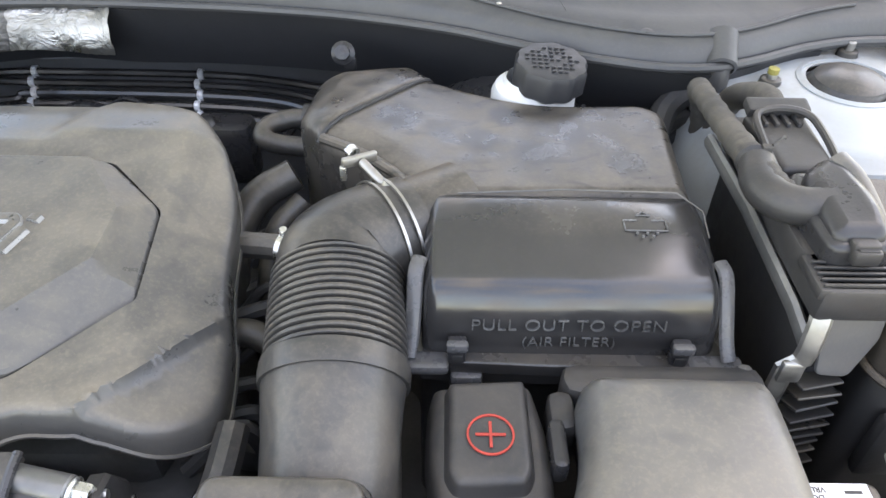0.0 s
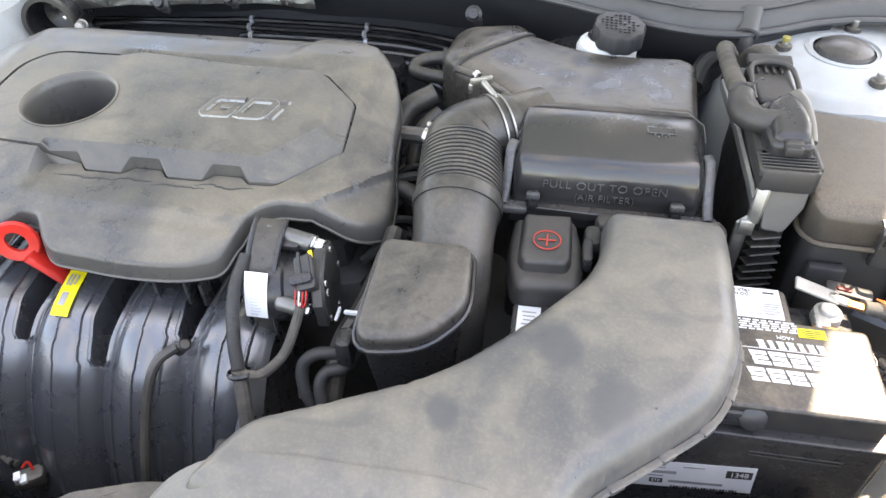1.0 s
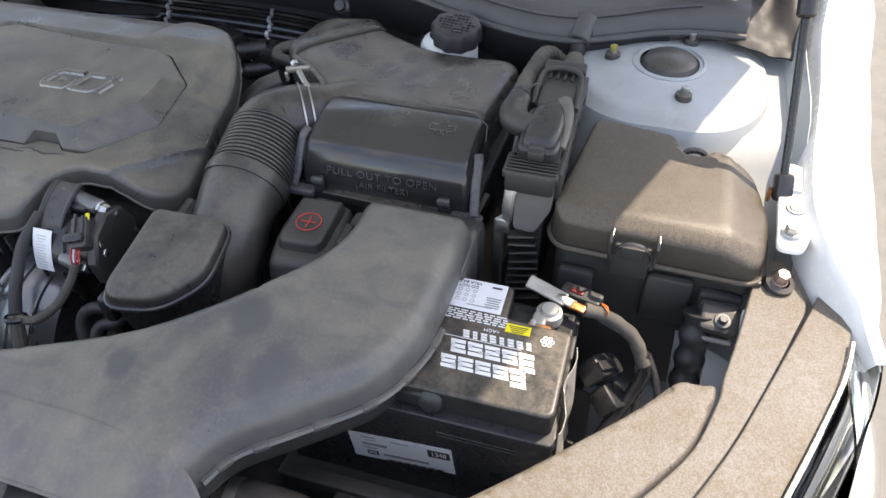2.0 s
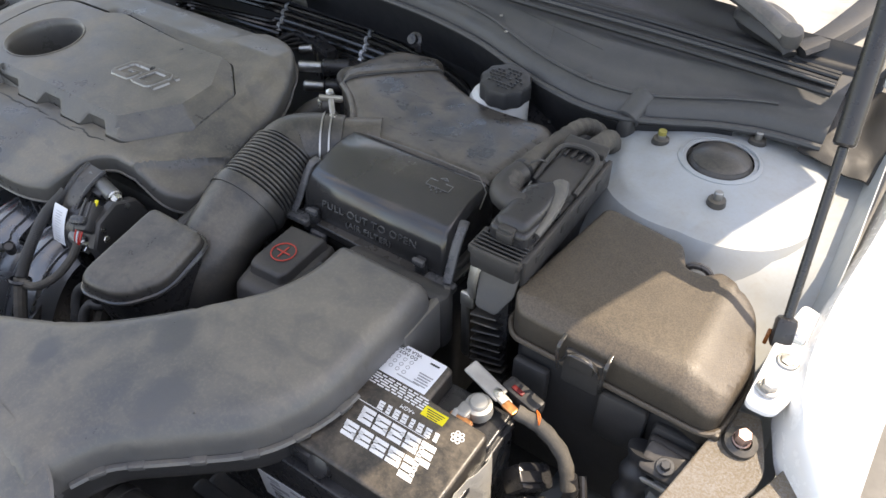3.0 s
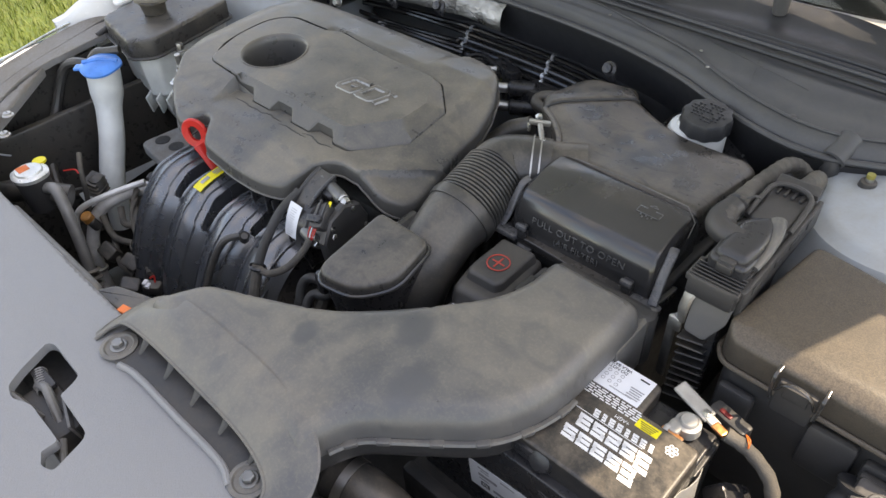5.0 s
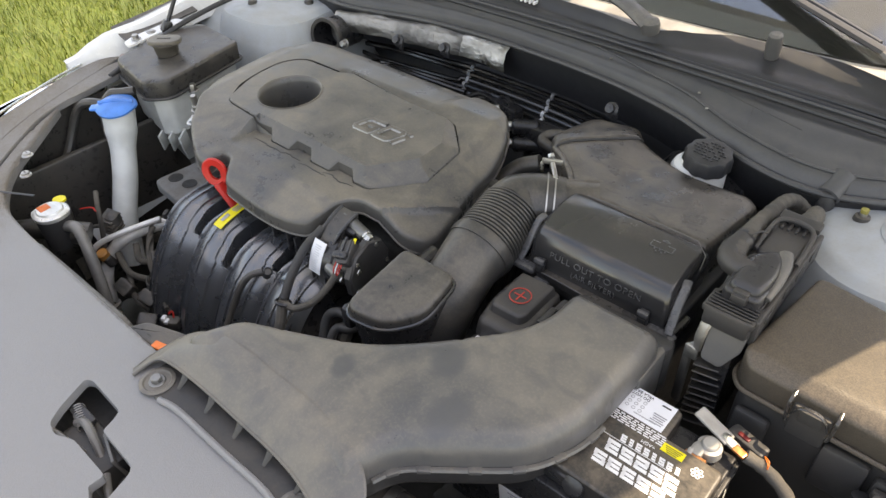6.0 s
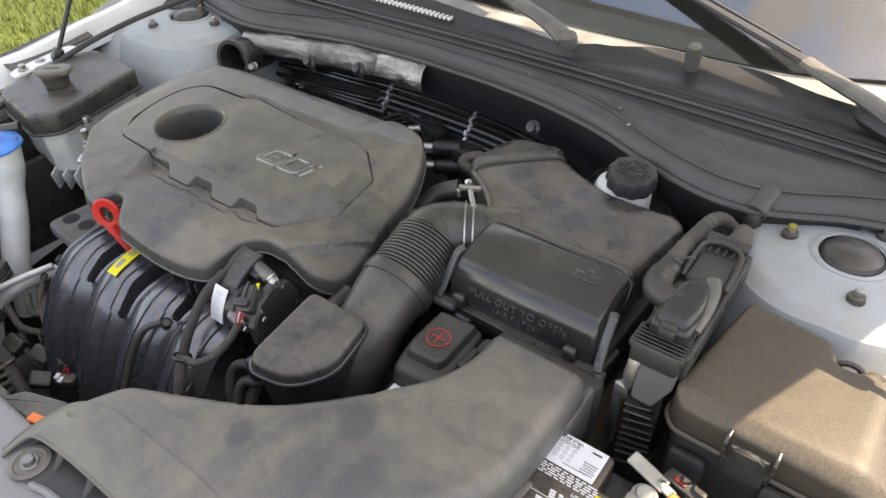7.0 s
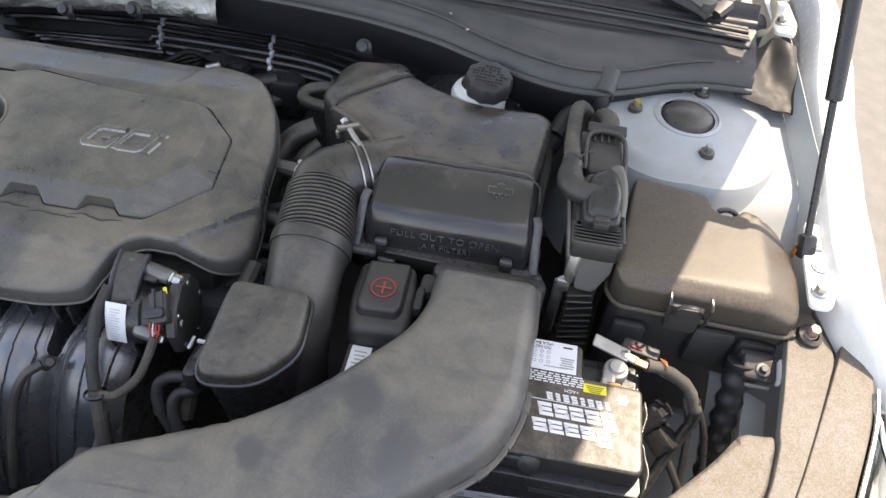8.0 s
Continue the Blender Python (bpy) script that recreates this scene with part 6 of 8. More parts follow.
# ---------------------------------------------------------------- battery
def battery():
    b = holder("battery", "black car battery with printed labels", "battery")
    x0, x1, y0, y1 = 0.066, 0.380, 0.113, 0.290
    body = rounded([(x0, y0), (x1, y0), (x1, y1), (x0, y1)], 0.006)
    part("case", pillow(body, 0.590, 0.748, 0.003), clean_plastic, b)
    part("ledge", pillow(inset(body, -0.002), 0.742, 0.752, 0.002), clean_plastic, b)
    lidp = rounded([(x0 + 0.004, y0 + 0.010), (x1 - 0.004, y0 + 0.010, 0.012), (x1 - 0.003, 0.238, 0.008), (0.302, 0.240, 0.004), (0.302, y1 - 0.002, 0.008), (0.150, y1 - 0.002, 0.008), (0.150, 0.240, 0.004), (x0 + 0.004, 0.240)], 0.008)
    lid = part("lid", pillow(lidp, 0.752, 0.785, 0.004), dusty("battery_lid", (0.020, 0.020, 0.021), (0.30, 0.24, 0.17), 0.42, 0.36, 20.0), b, "black lid with dust")
    part("shoulder", pillow(rounded([(0.30, 0.236), (x1 - 0.003, 0.236), (x1 - 0.003, y1 - 0.002), (0.30, y1 - 0.002)], 0.005), 0.752, 0.760, 0.003), clean_plastic, b)
    for k in range(2):
        part("front_groove", box(0.30, y0 + 0.0, 0.725 - 0.006 * k, 0.09, 0.003, 0.0022, 0.0006), black_plastic, b)
    hp = part("handle_lug", lathe([(0.012, -0.006), (0.013, 0.0), (0.013, 0.006), (0.006, 0.008), (0.0001, 0.008)], (0.248, 0.124, 0.768), 16, (0, -1, 0.5)), clean_plastic, b)
    part("handle_block", box(0.235, 0.128, 0.765, 0.055, 0.018, 0.022, 0.004), clean_plastic, b)
    # printed top; all lettering faces the windscreen
    at = lambda x, y: Matrix.Translation((x, y, 0.7853)) @ Matrix.Rotation(math.pi, 4, "Z")
    bm = box(0.222, 0.2635, 0.7855, 0.144, 0.045, 0.0008, 0.0003)
    lab = part("warning_label", bm, white_sticker, lid, "pale printed warning label")
    words("print", "VRLA BATTERY", 0.0060, dark_ink, Matrix.Translation((0.243, 0.281, 0.7862)) @ Matrix.Rotation(math.pi, 4, "Z"), lab, 0.0002)
    words("print", "DO NOT OPEN", 0.0060, dark_ink, Matrix.Translation((0.240, 0.275, 0.7862)) @ Matrix.Rotation(math.pi, 4, "Z"), lab, 0.0002)
    flat = Matrix.Translation((0, 0, 0.7861))
    bars("print_bar", dark_ink, flat, [(0.282, 0.279, 0.012, 0.0022)], lab)
    bars("print_bar", grey_ink, flat, [(0.282, 0.262 - 0.0035 * k, 0.018 - 0.002 * (k % 3), 0.0014) for k in range(5)] + [(0.268, 0.247, 0.03, 0.0012)], lab)
    for k in range(11):
        for j in range(3):
            part("pictogram", lathe([(0.0026, 0.0), (0.0026, 0.0002), (0.0019, 0.0003), (0.0018, 0.0)], (0.170 + 0.0088 * k, 0.268 - 0.0075 * j, 0.7860), 10), grey_ink, lab)
    rows = []
    r2 = random.Random(4)
    for j in range(5):
        x = 0.155
        while x < 0.300:
            w = r2.uniform(0.004, 0.012)
            rows.append((x + w / 2, 0.2375 - 0.0032 * j, w, 0.0016))
            x += w + 0.0022
    bars("small_print", white_ink, Matrix.Translation((0, 0, 0.7852)), rows, lid, "rows of small white print")
    bars("yellow_label", yellow_sticker, Matrix.Translation((0, 0, 0.7853)), [(0.318, 0.2255, 0.028, 0.0125)], lid, "yellow label", 0.0006)
    bars("label_print", dark_ink, Matrix.Translation((0, 0, 0.7859)), [(0.318, 0.2285 - 0.0026 * k, 0.022 - 0.003 * k, 0.0009) for k in range(4)], lid)
    words("print", "+AGM", 0.0066, white_ink, at(0.290, 0.2165), lid, 0.0002)
    # maker's mark: slanted white shapes in its size and place
    sh = Matrix.Identity(4)
    sh[0][1] = -0.24

    def mark(name, x, y, w, h, cut):
        """One slanted block parted by thin slits."""
        rows = [(0, h * 0.35, w, h * 0.26), (0, 0, w * 0.92, h * 0.26), (0, -h * 0.35, w, h * 0.26), (w * (0.36 if cut % 2 else -0.36), h * 0.17, w * 0.28, h * 0.2), (w * (0.36 if cut % 3 else -0.36), -h * 0.17, w * 0.28, h * 0.2)]
        bars(name, white_ink, at(x, y) @ sh, rows, lid)
    for k in range(8):
        mark("mark_small", 0.334 - 0.0100 * k, 0.2050, 0.0072 if k % 3 else 0.0052, 0.0105, k)
    bars("mark_line", white_ink, at(0.272, 0.1985), [(0, 0, 0.11, 0.0008)], lid)
    for k in range(5):
        tall = 0.0250 if k == 0 else 0.0185
        mark("mark_large", 0.336 - 0.0190 * k, 0.1860 - (0.003 if k == 0 else 0), 0.0168, tall, k + 1)
        mark("mark_large", 0.331 - 0.0190 * k, 0.1640 - (0.003 if k == 0 else 0), 0.0168, tall - 0.001, k * 2 + k // 2)
    for k in range(7):
        a = k * 2 * math.pi / 6
        c = (0.352 + (0.0052 * math.cos(a) if k < 6 else 0), 0.2175 + (0.0052 * math.sin(a) if k < 6 else 0))
        part("emblem", lathe([(0.0028, 0.0), (0.0028, 0.0003), (0.0017, 0.0004), (0.0016, 0.0)], (*c, 0.7853), 6), white_ink, lid)
    # front sticker
    Fm = Matrix.Translation((0.213, y0 - 0.0004, 0.664)) @ Euler((radians(90), radians(-6), 0)).to_matrix().to_4x4() @ Matrix.Diagonal((1.0, 1.25, 1, 1))
    st = bars("front_label", white_sticker, Fm, [(0, 0, 0.124, 0.040)], b, "white stock label with printing", 0.0005)
    G = Fm @ Matrix.Translation((0, 0, 0.0006))
    bars("label_block", dark_ink, G, [(0.046, 0.008, 0.026, 0.011)], st)
    bars("label_block", dark_ink, G, [(-0.037, -0.010, 0.014, 0.007)], st)
    words("label_number", "1348", 0.0095, white_ink, G @ Matrix.Translation((0.046, 0.008, 0.0005)), st, 0.0001)
    words("label_code", "STK", 0.006, white_ink, G @ Matrix.Translation((-0.037, -0.010, 0.0005)), st, 0.0001)
    bars("label_print", grey_ink, G, [(-0.038, 0.015, 0.018, 0.002), (-0.036, 0.011, 0.014, 0.0015), (-0.032, 0.004, 0.030, 0.0042), (-0.038, -0.002, 0.016, 0.0018), (0.004, -0.010, 0.056, 0.0036), (0.0, 0.014, 0.022, 0.0015)], st)
    bars("bar_code", dark_ink, G, [(-0.02 + 0.0032 * k, -0.0185, 0.0014 + 0.0008 * (k % 3), 0.0030) for k in range(22)], st)
    # torn film on the end
    def f(a, bb):
        return (x1 + 0.003 + 0.010 * bb * (0.4 + noise.noise((a * 4, bb * 3, 1))) + 0.004 * math.sin(a * 9), 0.118 + 0.115 * a, 0.768 - 0.16 * bb + 0.012 * noise.noise((a * 6, bb * 2, 7)))
    part("torn_film", sheet(f, 20, 14, 0.0008), film, b, "crinkled clear film hanging loose")


battery()


def terminals():
    t = holder("negative_terminal", "grey battery clamp with a bolt and sensor", "terminal")
    part("post", lathe([(0.012, 0.0), (0.0105, 0.020), (0.009, 0.022), (0.0001, 0.022)], (0.346, 0.268, 0.762), 18), lead, t)
    part("clamp", lathe([(0.0150, 0.0), (0.0162, 0.003), (0.0150, 0.014), (0.0110, 0.016)], (0.346, 0.268, 0.764), 22), lead, t, "dull grey clamp ring")
    part("clamp_ear", box(0.337, 0.254, 0.773, 0.016, 0.020, 0.014, 0.003), lead, t)
    part("bolt", rod((0.326, 0.245, 0.774), (0.352, 0.243, 0.774), 0.0045), copper, t)
    part("nut", rod((0.328, 0.246, 0.774), (0.334, 0.246, 0.774), 0.008, 6), lead, t)
    part("plate", box(0.338, 0.295, 0.783, 0.050, 0.019, 0.004, 0.0015, None, Euler((0.02, 0.22, -0.20)).to_matrix().to_4x4()), lead, t, "dull grey metal strip")
    part("bus_bar", box(0.362, 0.288, 0.779, 0.026, 0.012, 0.005, 0.002, None, Euler((0, 0.1, -0.3)).to_matrix().to_4x4()), lead, t)
    part("rivet", lathe([(0.005, 0), (0.005, 0.002), (0.0001, 0.003)], (0.357, 0.290, 0.781), 12), steel, t)
    part("sensor_body", box(0.378, 0.308, 0.768, 0.050, 0.020, 0.018, 0.003, None, Matrix.Rotation(-0.25, 4, "Z")), black_plastic, t)
    part("sensor_lock", box(0.372, 0.307, 0.7775, 0.016, 0.006, 0.003, 0.001, None, Matrix.Rotation(-0.25, 4, "Z")), plain("dark_red", (0.16, 0.012, 0.012), 0.45), t, "small dark red lock")
    part("copper_lug", box(0.377, 0.281, 0.780, 0.017, 0.011, 0.004, 0.001, None, Matrix.Rotation(-0.3, 4, "Z")), copper, t)
    for k in range(2):
        part("sensor_wire", hose([(0.402, 0.294, 0.780), (0.409, 0.288 - 0.004 * k, 0.782), (0.411, 0.282, 0.776)], 0.0009, 6), orange_plastic, t)
    c = holder("ground_cable", "taped black battery cable curving to the floor", "cable")
    part("sleeve", hose([(0.384, 0.282, 0.778), (0.412, 0.286, 0.768), (0.444, 0.278, 0.752), (0.462, 0.262, 0.725)], lambda s: 0.0082 + 0.0006 * math.sin(s * 34), 12), cloth_tape, c, "grey taped sleeve")
    part("cable", hose([(0.458, 0.270, 0.736), (0.465, 0.262, 0.712), (0.456, 0.248, 0.686), (0.436, 0.218, 0.655), (0.410, 0.172, 0.622), (0.385, 0.120, 0.585), (0.37, 0.08, 0.54)], 0.0082, 12), clean_plastic, c)
    w = holder("bay_harness", "black wires and plug beside the battery", "wiring")
    pm = Euler((0.35, 0.5, 0.9)).to_matrix().to_4x4()
    plug = part("plug", box(0.415, 0.262, 0.700, 0.046, 0.030, 0.034, 0.005, None, pm), clean_plastic, w, "black plug body")
    part("plug_collar", box(0.432, 0.240, 0.676, 0.034, 0.034, 0.030, 0.004, None, pm), clean_plastic, plug)
    part("plug_lever", box(0.421, 0.254, 0.722, 0.030, 0.012, 0.005, 0.001, None, pm), clean_plastic, plug)
    part("wire", hose([(0.436, 0.232, 0.666), (0.452, 0.212, 0.648), (0.468, 0.190, 0.628), (0.482, 0.165, 0.60)], 0.0055, 10), hose_rubber, w)
    part("wire", hose([(0.455, 0.285, 0.715), (0.463, 0.255, 0.690), (0.464, 0.215, 0.650), (0.462, 0.17, 0.60), (0.46, 0.12, 0.55)], 0.0050, 10), clean_plastic, w)
    part("wire", hose([(0.466, 0.290, 0.715), (0.482, 0.262, 0.695), (0.490, 0.235, 0.665), (0.492, 0.205, 0.63), (0.49, 0.17, 0.58)], 0.0046, 10), clean_plastic, w)
    part("dusty_sleeve", hose([(0.478, 0.160, 0.630), (0.472, 0.140, 0.625), (0.468, 0.110, 0.60)], 0.012, 12), plain("tan_sleeve", (0.30, 0.22, 0.13), 0.6), w, "tan dusty sleeve")
    lab = holder("harness_tag", "small pale printed tag below the fuse box", "label")
    part("tag", box(0.418, 0.300, 0.742, 0.050, 0.003, 0.022, 0.001, None, Euler((0.3, 0.1, -0.35)).to_matrix().to_4x4()), plain("tag_grey", (0.30, 0.34, 0.40), 0.5), lab)
    # positive cover
    p = holder("terminal_cover", "black battery terminal cover with a red plus sign", "terminal cover")
    plan = rounded([(-0.010, 0.362, 0.012), (0.070, 0.368, 0.012), (0.082, 0.31, 0.02), (0.080, 0.244, 0.016), (0.000, 0.240, 0.016), (-0.012, 0.30, 0.02)], 0.012)
    wz = lambda x, y: 0.03 * (y - 0.3)
    cov = part("cover", pillow(plan, 0.762, 0.794, 0.013, 0, wz, None, 0, 0.003), black_plastic, p)
    hat = rounded([(0.000, 0.356), (0.066, 0.360), (0.067, 0.280), (0.060, 0.266), (0.008, 0.264), (0.000, 0.278)], 0.010)
    part("raised_top", pillow(hat, 0.786, 0.8075, 0.006, 0, wz, None, 0, 0.005), black_plastic, cov)
    part("side_clip", box(0.082, 0.305, 0.792, 0.012, 0.040, 0.022, 0.004), clean_plastic, cov)
    part("hinge_block", box(0.088, 0.335, 0.785, 0.02, 0.035, 0.03, 0.006), black_plastic, cov)
    c0 = Vector((0.034, 0.306, 0.8082))
    part("plus_ring", lathe([(0.0165, 0.0), (0.0165, 0.0012), (0.0151, 0.0012), (0.0151, 0.0)], c0, 32), red_ink, cov, "red circle")
    part("plus_bar", box(c0.x, c0.y, c0.z + 0.0005, 0.021, 0.0021, 0.0012, 0.0003), red_ink, cov, "red cross bar")
    part("plus_bar", box(c0.x, c0.y, c0.z + 0.0006, 0.0021, 0.021, 0.0012, 0.0003), red_ink, cov, "red cross bar")
    l = holder("battery_end_label", "white label on the battery below the terminal cover", "label")
    part("block", box(0.036, 0.215, 0.757, 0.066, 0.060, 0.012, 0.003), clean_plastic, l)
    part("sheet", box(0.022, 0.215, 0.7634, 0.026, 0.050, 0.0012, 0.0004), white_sticker, l)
    bars("print_bar", white_ink, Matrix.Translation((0.050, 0.228, 0.7632)), [(0.005 * k - 0.008, 0, 0.0026, 0.012) for k in range(4)], l)
    bars("print_bar", grey_ink, Matrix.Translation((0.022, 0.215, 0.7641)), [(0, 0.016 - 0.006 * k, 0.016 - 0.002 * (k % 3), 0.0016) for k in range(6)], l)


terminals()

# ---------------------------------------------------------------- fuse box
def fuse_box():
    f = holder("fuse_box", "black plastic fuse box lid covered in tan dust", "fuse box")
    plan = rounded([(0.326, 0.372, 0.02), (0.340, 0.352, 0.01), (0.566, 0.346, 0.02), (0.576, 0.43, 0.03), (0.555, 0.500, 0.02), (0.505, 0.522, 0.01), (0.492, 0.506, 0.006), (0.470, 0.506, 0.006), (0.455, 0.540, 0.008), (0.352, 0.556, 0.015)], 0.012, 5)
    w = lambda x, y: 0.09 * (y - 0.38)
    def crest(x, y, d):
        z = 0.8545 + 0.25 * w(x, y) - turned(d, 0.0055) - 0.42 * max(0.0, x - 0.524) - 0.5 * max(0.0, 0.372 - y)
        return z + 0.0006 * noise.noise((x * 20, y * 20, 1))
    lid = part("lid", relief(plan, crest, 0.040, 0.009), fuse_plastic, f, "dusty lid, tan where the sun reaches it", 50)
    rim = [Vector((p.x, p.y, 0.806 + 0.4 * w(p.x, p.y))) for p in inset(plan, -0.003)]
    part("lid_rim", sweep(rim + [rim[0]], 0.0034, 8), fuse_plastic, lid)
    base = rounded([(0.334, 0.375), (0.345, 0.362), (0.560, 0.356), (0.566, 0.43), (0.545, 0.49), (0.36, 0.54)], 0.012)
    part("base", pillow(base, 0.58, 0.800, 0.004), black_plastic, f)
    for x, y, wd in ((0.425, 0.345, 0.030),):
        clip = part("front_clip", box(x, y + 0.004, 0.806, wd * 1.5, 0.014, 0.050, 0.004), black_plastic, f, "open latch with wire ears")
        for s in (-1, 1):
            ear = spline([(x + s * wd * 0.86, y + 0.006, 0.846), (x + s * wd * 0.88, y - 0.008, 0.842), (x + s * wd * 0.86, y - 0.010, 0.826), (x + s * wd * 0.80, y - 0.008, 0.806)], 5)
            part("clip_ear", sweep(ear, 0.0024, 8, None, 0.7), lid_plastic, clip)
        part("clip_bridge", sweep(spline([(x - wd * 0.7, y - 0.008, 0.822), (x - wd * 0.45, y - 0.010, 0.838), (x, y - 0.011, 0.843), (x + wd * 0.45, y - 0.010, 0.838), (x + wd * 0.7, y - 0.008, 0.822)], 6), 0.0036, 8, None, 0.45), lid_plastic, clip)
        part("clip_slot", box(x, y - 0.004, 0.822, wd * 0.9, 0.004, 0.018, 0.001), dark_ink, clip)
    part("rear_clip", hose([(0.466, 0.512, 0.842), (0.474, 0.516, 0.853), (0.490, 0.516, 0.854), (0.503, 0.512, 0.842)], 0.0042, 8), clean_plastic, f, "curved rear latch")
    for x, z, wd in ((0.365, 0.735, 0.045), (0.475, 0.75, 0.055), (0.535, 0.74, 0.05)):
        part("side_relief", box(x, 0.352, z, wd, 0.014, 0.075, 0.006), black_plastic, f)
    part("tan_edge", box(0.565, 0.352, 0.800, 0.014, 0.010, 0.014, 0.003), fuse_plastic, f)
    dark_bolt = plain("dark_bolt", (0.10, 0.10, 0.10), 0.4, 0.6)
    b = holder("relay_bracket", "black bracket with a steel bolt below the fuse box", "bracket")
    part("plate", box(0.535, 0.318, 0.765, 0.044, 0.034, 0.012, 0.004, None, Euler((0.35, 0.1, 0)).to_matrix().to_4x4()), black_plastic, b)
    part("back", box(0.535, 0.338, 0.742, 0.046, 0.012, 0.06, 0.004), black_plastic, b)
    part("bolt", bolt((0.538, 0.313, 0.770), 0.0052, (0, -0.3, 1), 1.9, 0.006), dark_bolt, b)
    part("edge", box(0.533, 0.302, 0.748, 0.040, 0.005, 0.006, 0.002), lead, b)
    part("side_ear", box(0.560, 0.315, 0.768, 0.005, 0.026, 0.026, 0.001), white_sticker, b)
    lw = holder("lower_bracket", "blue-grey painted bracket beside the wing", "bracket")
    part("plate", sheet(lambda a, c: (0.532 + 0.036 * a, 0.225 + 0.085 * c, 0.672 + 0.05 * c - 0.02 * a), 5, 5, 0.003), bay_paint, lw)
    part("edge", hose([(0.530, 0.225, 0.672), (0.548, 0.222, 0.664), (0.568, 0.226, 0.655)], 0.003, 8), bay_paint, lw)
    cb = holder("rubber_boot", "black corrugated rubber boot beside the wing", "boot")
    part("bellows", sweep([Vector((0.514 + 0.002 * q, 0.325 - 0.090 * q, 0.765 - 0.190 * q)) for q in (k / 60 for k in range(61))], lambda q: 0.0165 + 0.0022 * math.cos(q * 2 * math.pi * 7), 20), seal_rubber, cb)

fuse_box()

# ---------------------------------------------------------------- control unit and plugs
def control_unit():
    u = holder("engine_control_unit", "finned control unit with two locked plugs", "control unit")
    part("case", box(0.296, 0.505, 0.755, 0.036, 0.225, 0.20, 0.006), black_plastic, u)
    rf = random.Random(6)
    for k in range(9):
        z, wide = 0.682 + 0.0135 * k, 0.046 - 0.0016 * k
        q = Euler((radians(-24 + rf.uniform(-4, 4)), radians(-6), radians(8 + rf.uniform(-5, 5)))).to_matrix().to_4x4()
        part("fin", box(0.298 - 0.5 * (0.046 - wide) + rf.uniform(-0.002, 0.002), 0.374 + rf.uniform(-0.002, 0.002), z, wide, 0.026, 0.0026, 0.001, None, q), resonator_plastic if k % 3 == 1 else black_plastic, u)
    part("fin_spine", box(0.300, 0.386, 0.742, 0.030, 0.010, 0.14, 0.003), clean_plastic, u)
    part("bracket", sweep([Vector((0.276, 0.384, 0.866)), Vector((0.272, 0.374, 0.852)), Vector((0.271, 0.370, 0.83)), Vector((0.271, 0.371, 0.815)), Vector((0.262, 0.372, 0.806)), Vector((0.262, 0.373, 0.70))], 0.008, 8, None, 0.45), dull_steel, u, "bright bent steel bracket")
    part("bracket_arm", sweep([Vector((0.252, 0.60, 0.862)), Vector((0.258, 0.50, 0.858)), Vector((0.266, 0.40, 0.842)), Vector((0.270, 0.375, 0.83))], 0.005, 8, None, 1.6), cast_grey, u)
    part("bracket_foot", box(0.266, 0.370, 0.803, 0.018, 0.006, 0.022, 0.002), alu, u)
    flap = rounded([(-0.022, 0.030), (0.027, 0.030), (0.024, -0.006, 0.004), (0.006, -0.038, 0.006), (-0.020, -0.034, 0.006)], 0.003)
    bm = pillow(flap, -0.0015, 0.0015, 0.001)
    bmesh.ops.transform(bm, matrix=Matrix.Translation((0.299, 0.3755, 0.840)) @ Euler((radians(74), 0, radians(6))).to_matrix().to_4x4(), verts=bm.verts)
    part("flap", bm, duct_plastic, u, "grey plastic flap")
    part("plug_base", box(0.294, 0.490, 0.870, 0.060, 0.235, 0.030, 0.004), black_plastic, u)
    part("front_shelf", box(0.294, 0.394, 0.880, 0.066, 0.040, 0.010, 0.002), black_plastic, u)
    for k in range(5):
        part("shelf_rib", box(0.294, 0.378 + 0.006 * k, 0.8865, 0.060, 0.0022, 0.003, 0.0006), black_plastic, u)
    # front plug with a hooded cable cover
    plug = part("plug", pillow(rounded([(0.272, 0.398), (0.320, 0.398), (0.324, 0.475), (0.316, 0.492), (0.276, 0.492), (0.268, 0.475)], 0.010), 0.880, 0.904, 0.006), clean_plastic, u, "black plug with a lever lock")
    part("plug_lock", box(0.296, 0.397, 0.898, 0.020, 0.012, 0.012, 0.002), black_plastic, plug)
    part("lock_slot", box(0.296, 0.396, 0.9044, 0.014, 0.006, 0.001, 0.0003), dark_ink, plug)
    plug = part("plug", pillow(rounded([(0.274, 0.500), (0.322, 0.500), (0.326, 0.590), (0.270, 0.590)], 0.008), 0.880, 0.899, 0.006), black_plastic, u, "dusty plug with a lever lock")
    lever = spline([(0.271, 0.505, 0.896), (0.271, 0.550, 0.903), (0.276, 0.574, 0.907), (0.298, 0.580, 0.909), (0.320, 0.574, 0.907), (0.326, 0.550, 0.903), (0.326, 0.505, 0.896)], 6)
    part("lever", sweep(lever, 0.0034, 8), black_plastic, plug)
    part("lever_bar", box(0.299, 0.590, 0.904, 0.056, 0.018, 0.010, 0.002, None, Euler((0.2, 0, 0)).to_matrix().to_4x4()), black_plastic, plug)
    for k in range(4):
        part("plug_rib", box(0.282 + 0.010 * k, 0.575, 0.900, 0.004, 0.022, 0.006, 0.001), black_plastic, plug)
    part("side_wall", box(0.3275, 0.495, 0.866, 0.007, 0.225, 0.040, 0.002), black_plastic, u)
    for y, w in ((0.415, 0.020), (0.470, 0.010), (0.520, 0.024), (0.565, 0.012)):
        part("side_slot", box(0.3315, y, 0.874, 0.0015, w, 0.010, 0.0004), dark_ink, u)
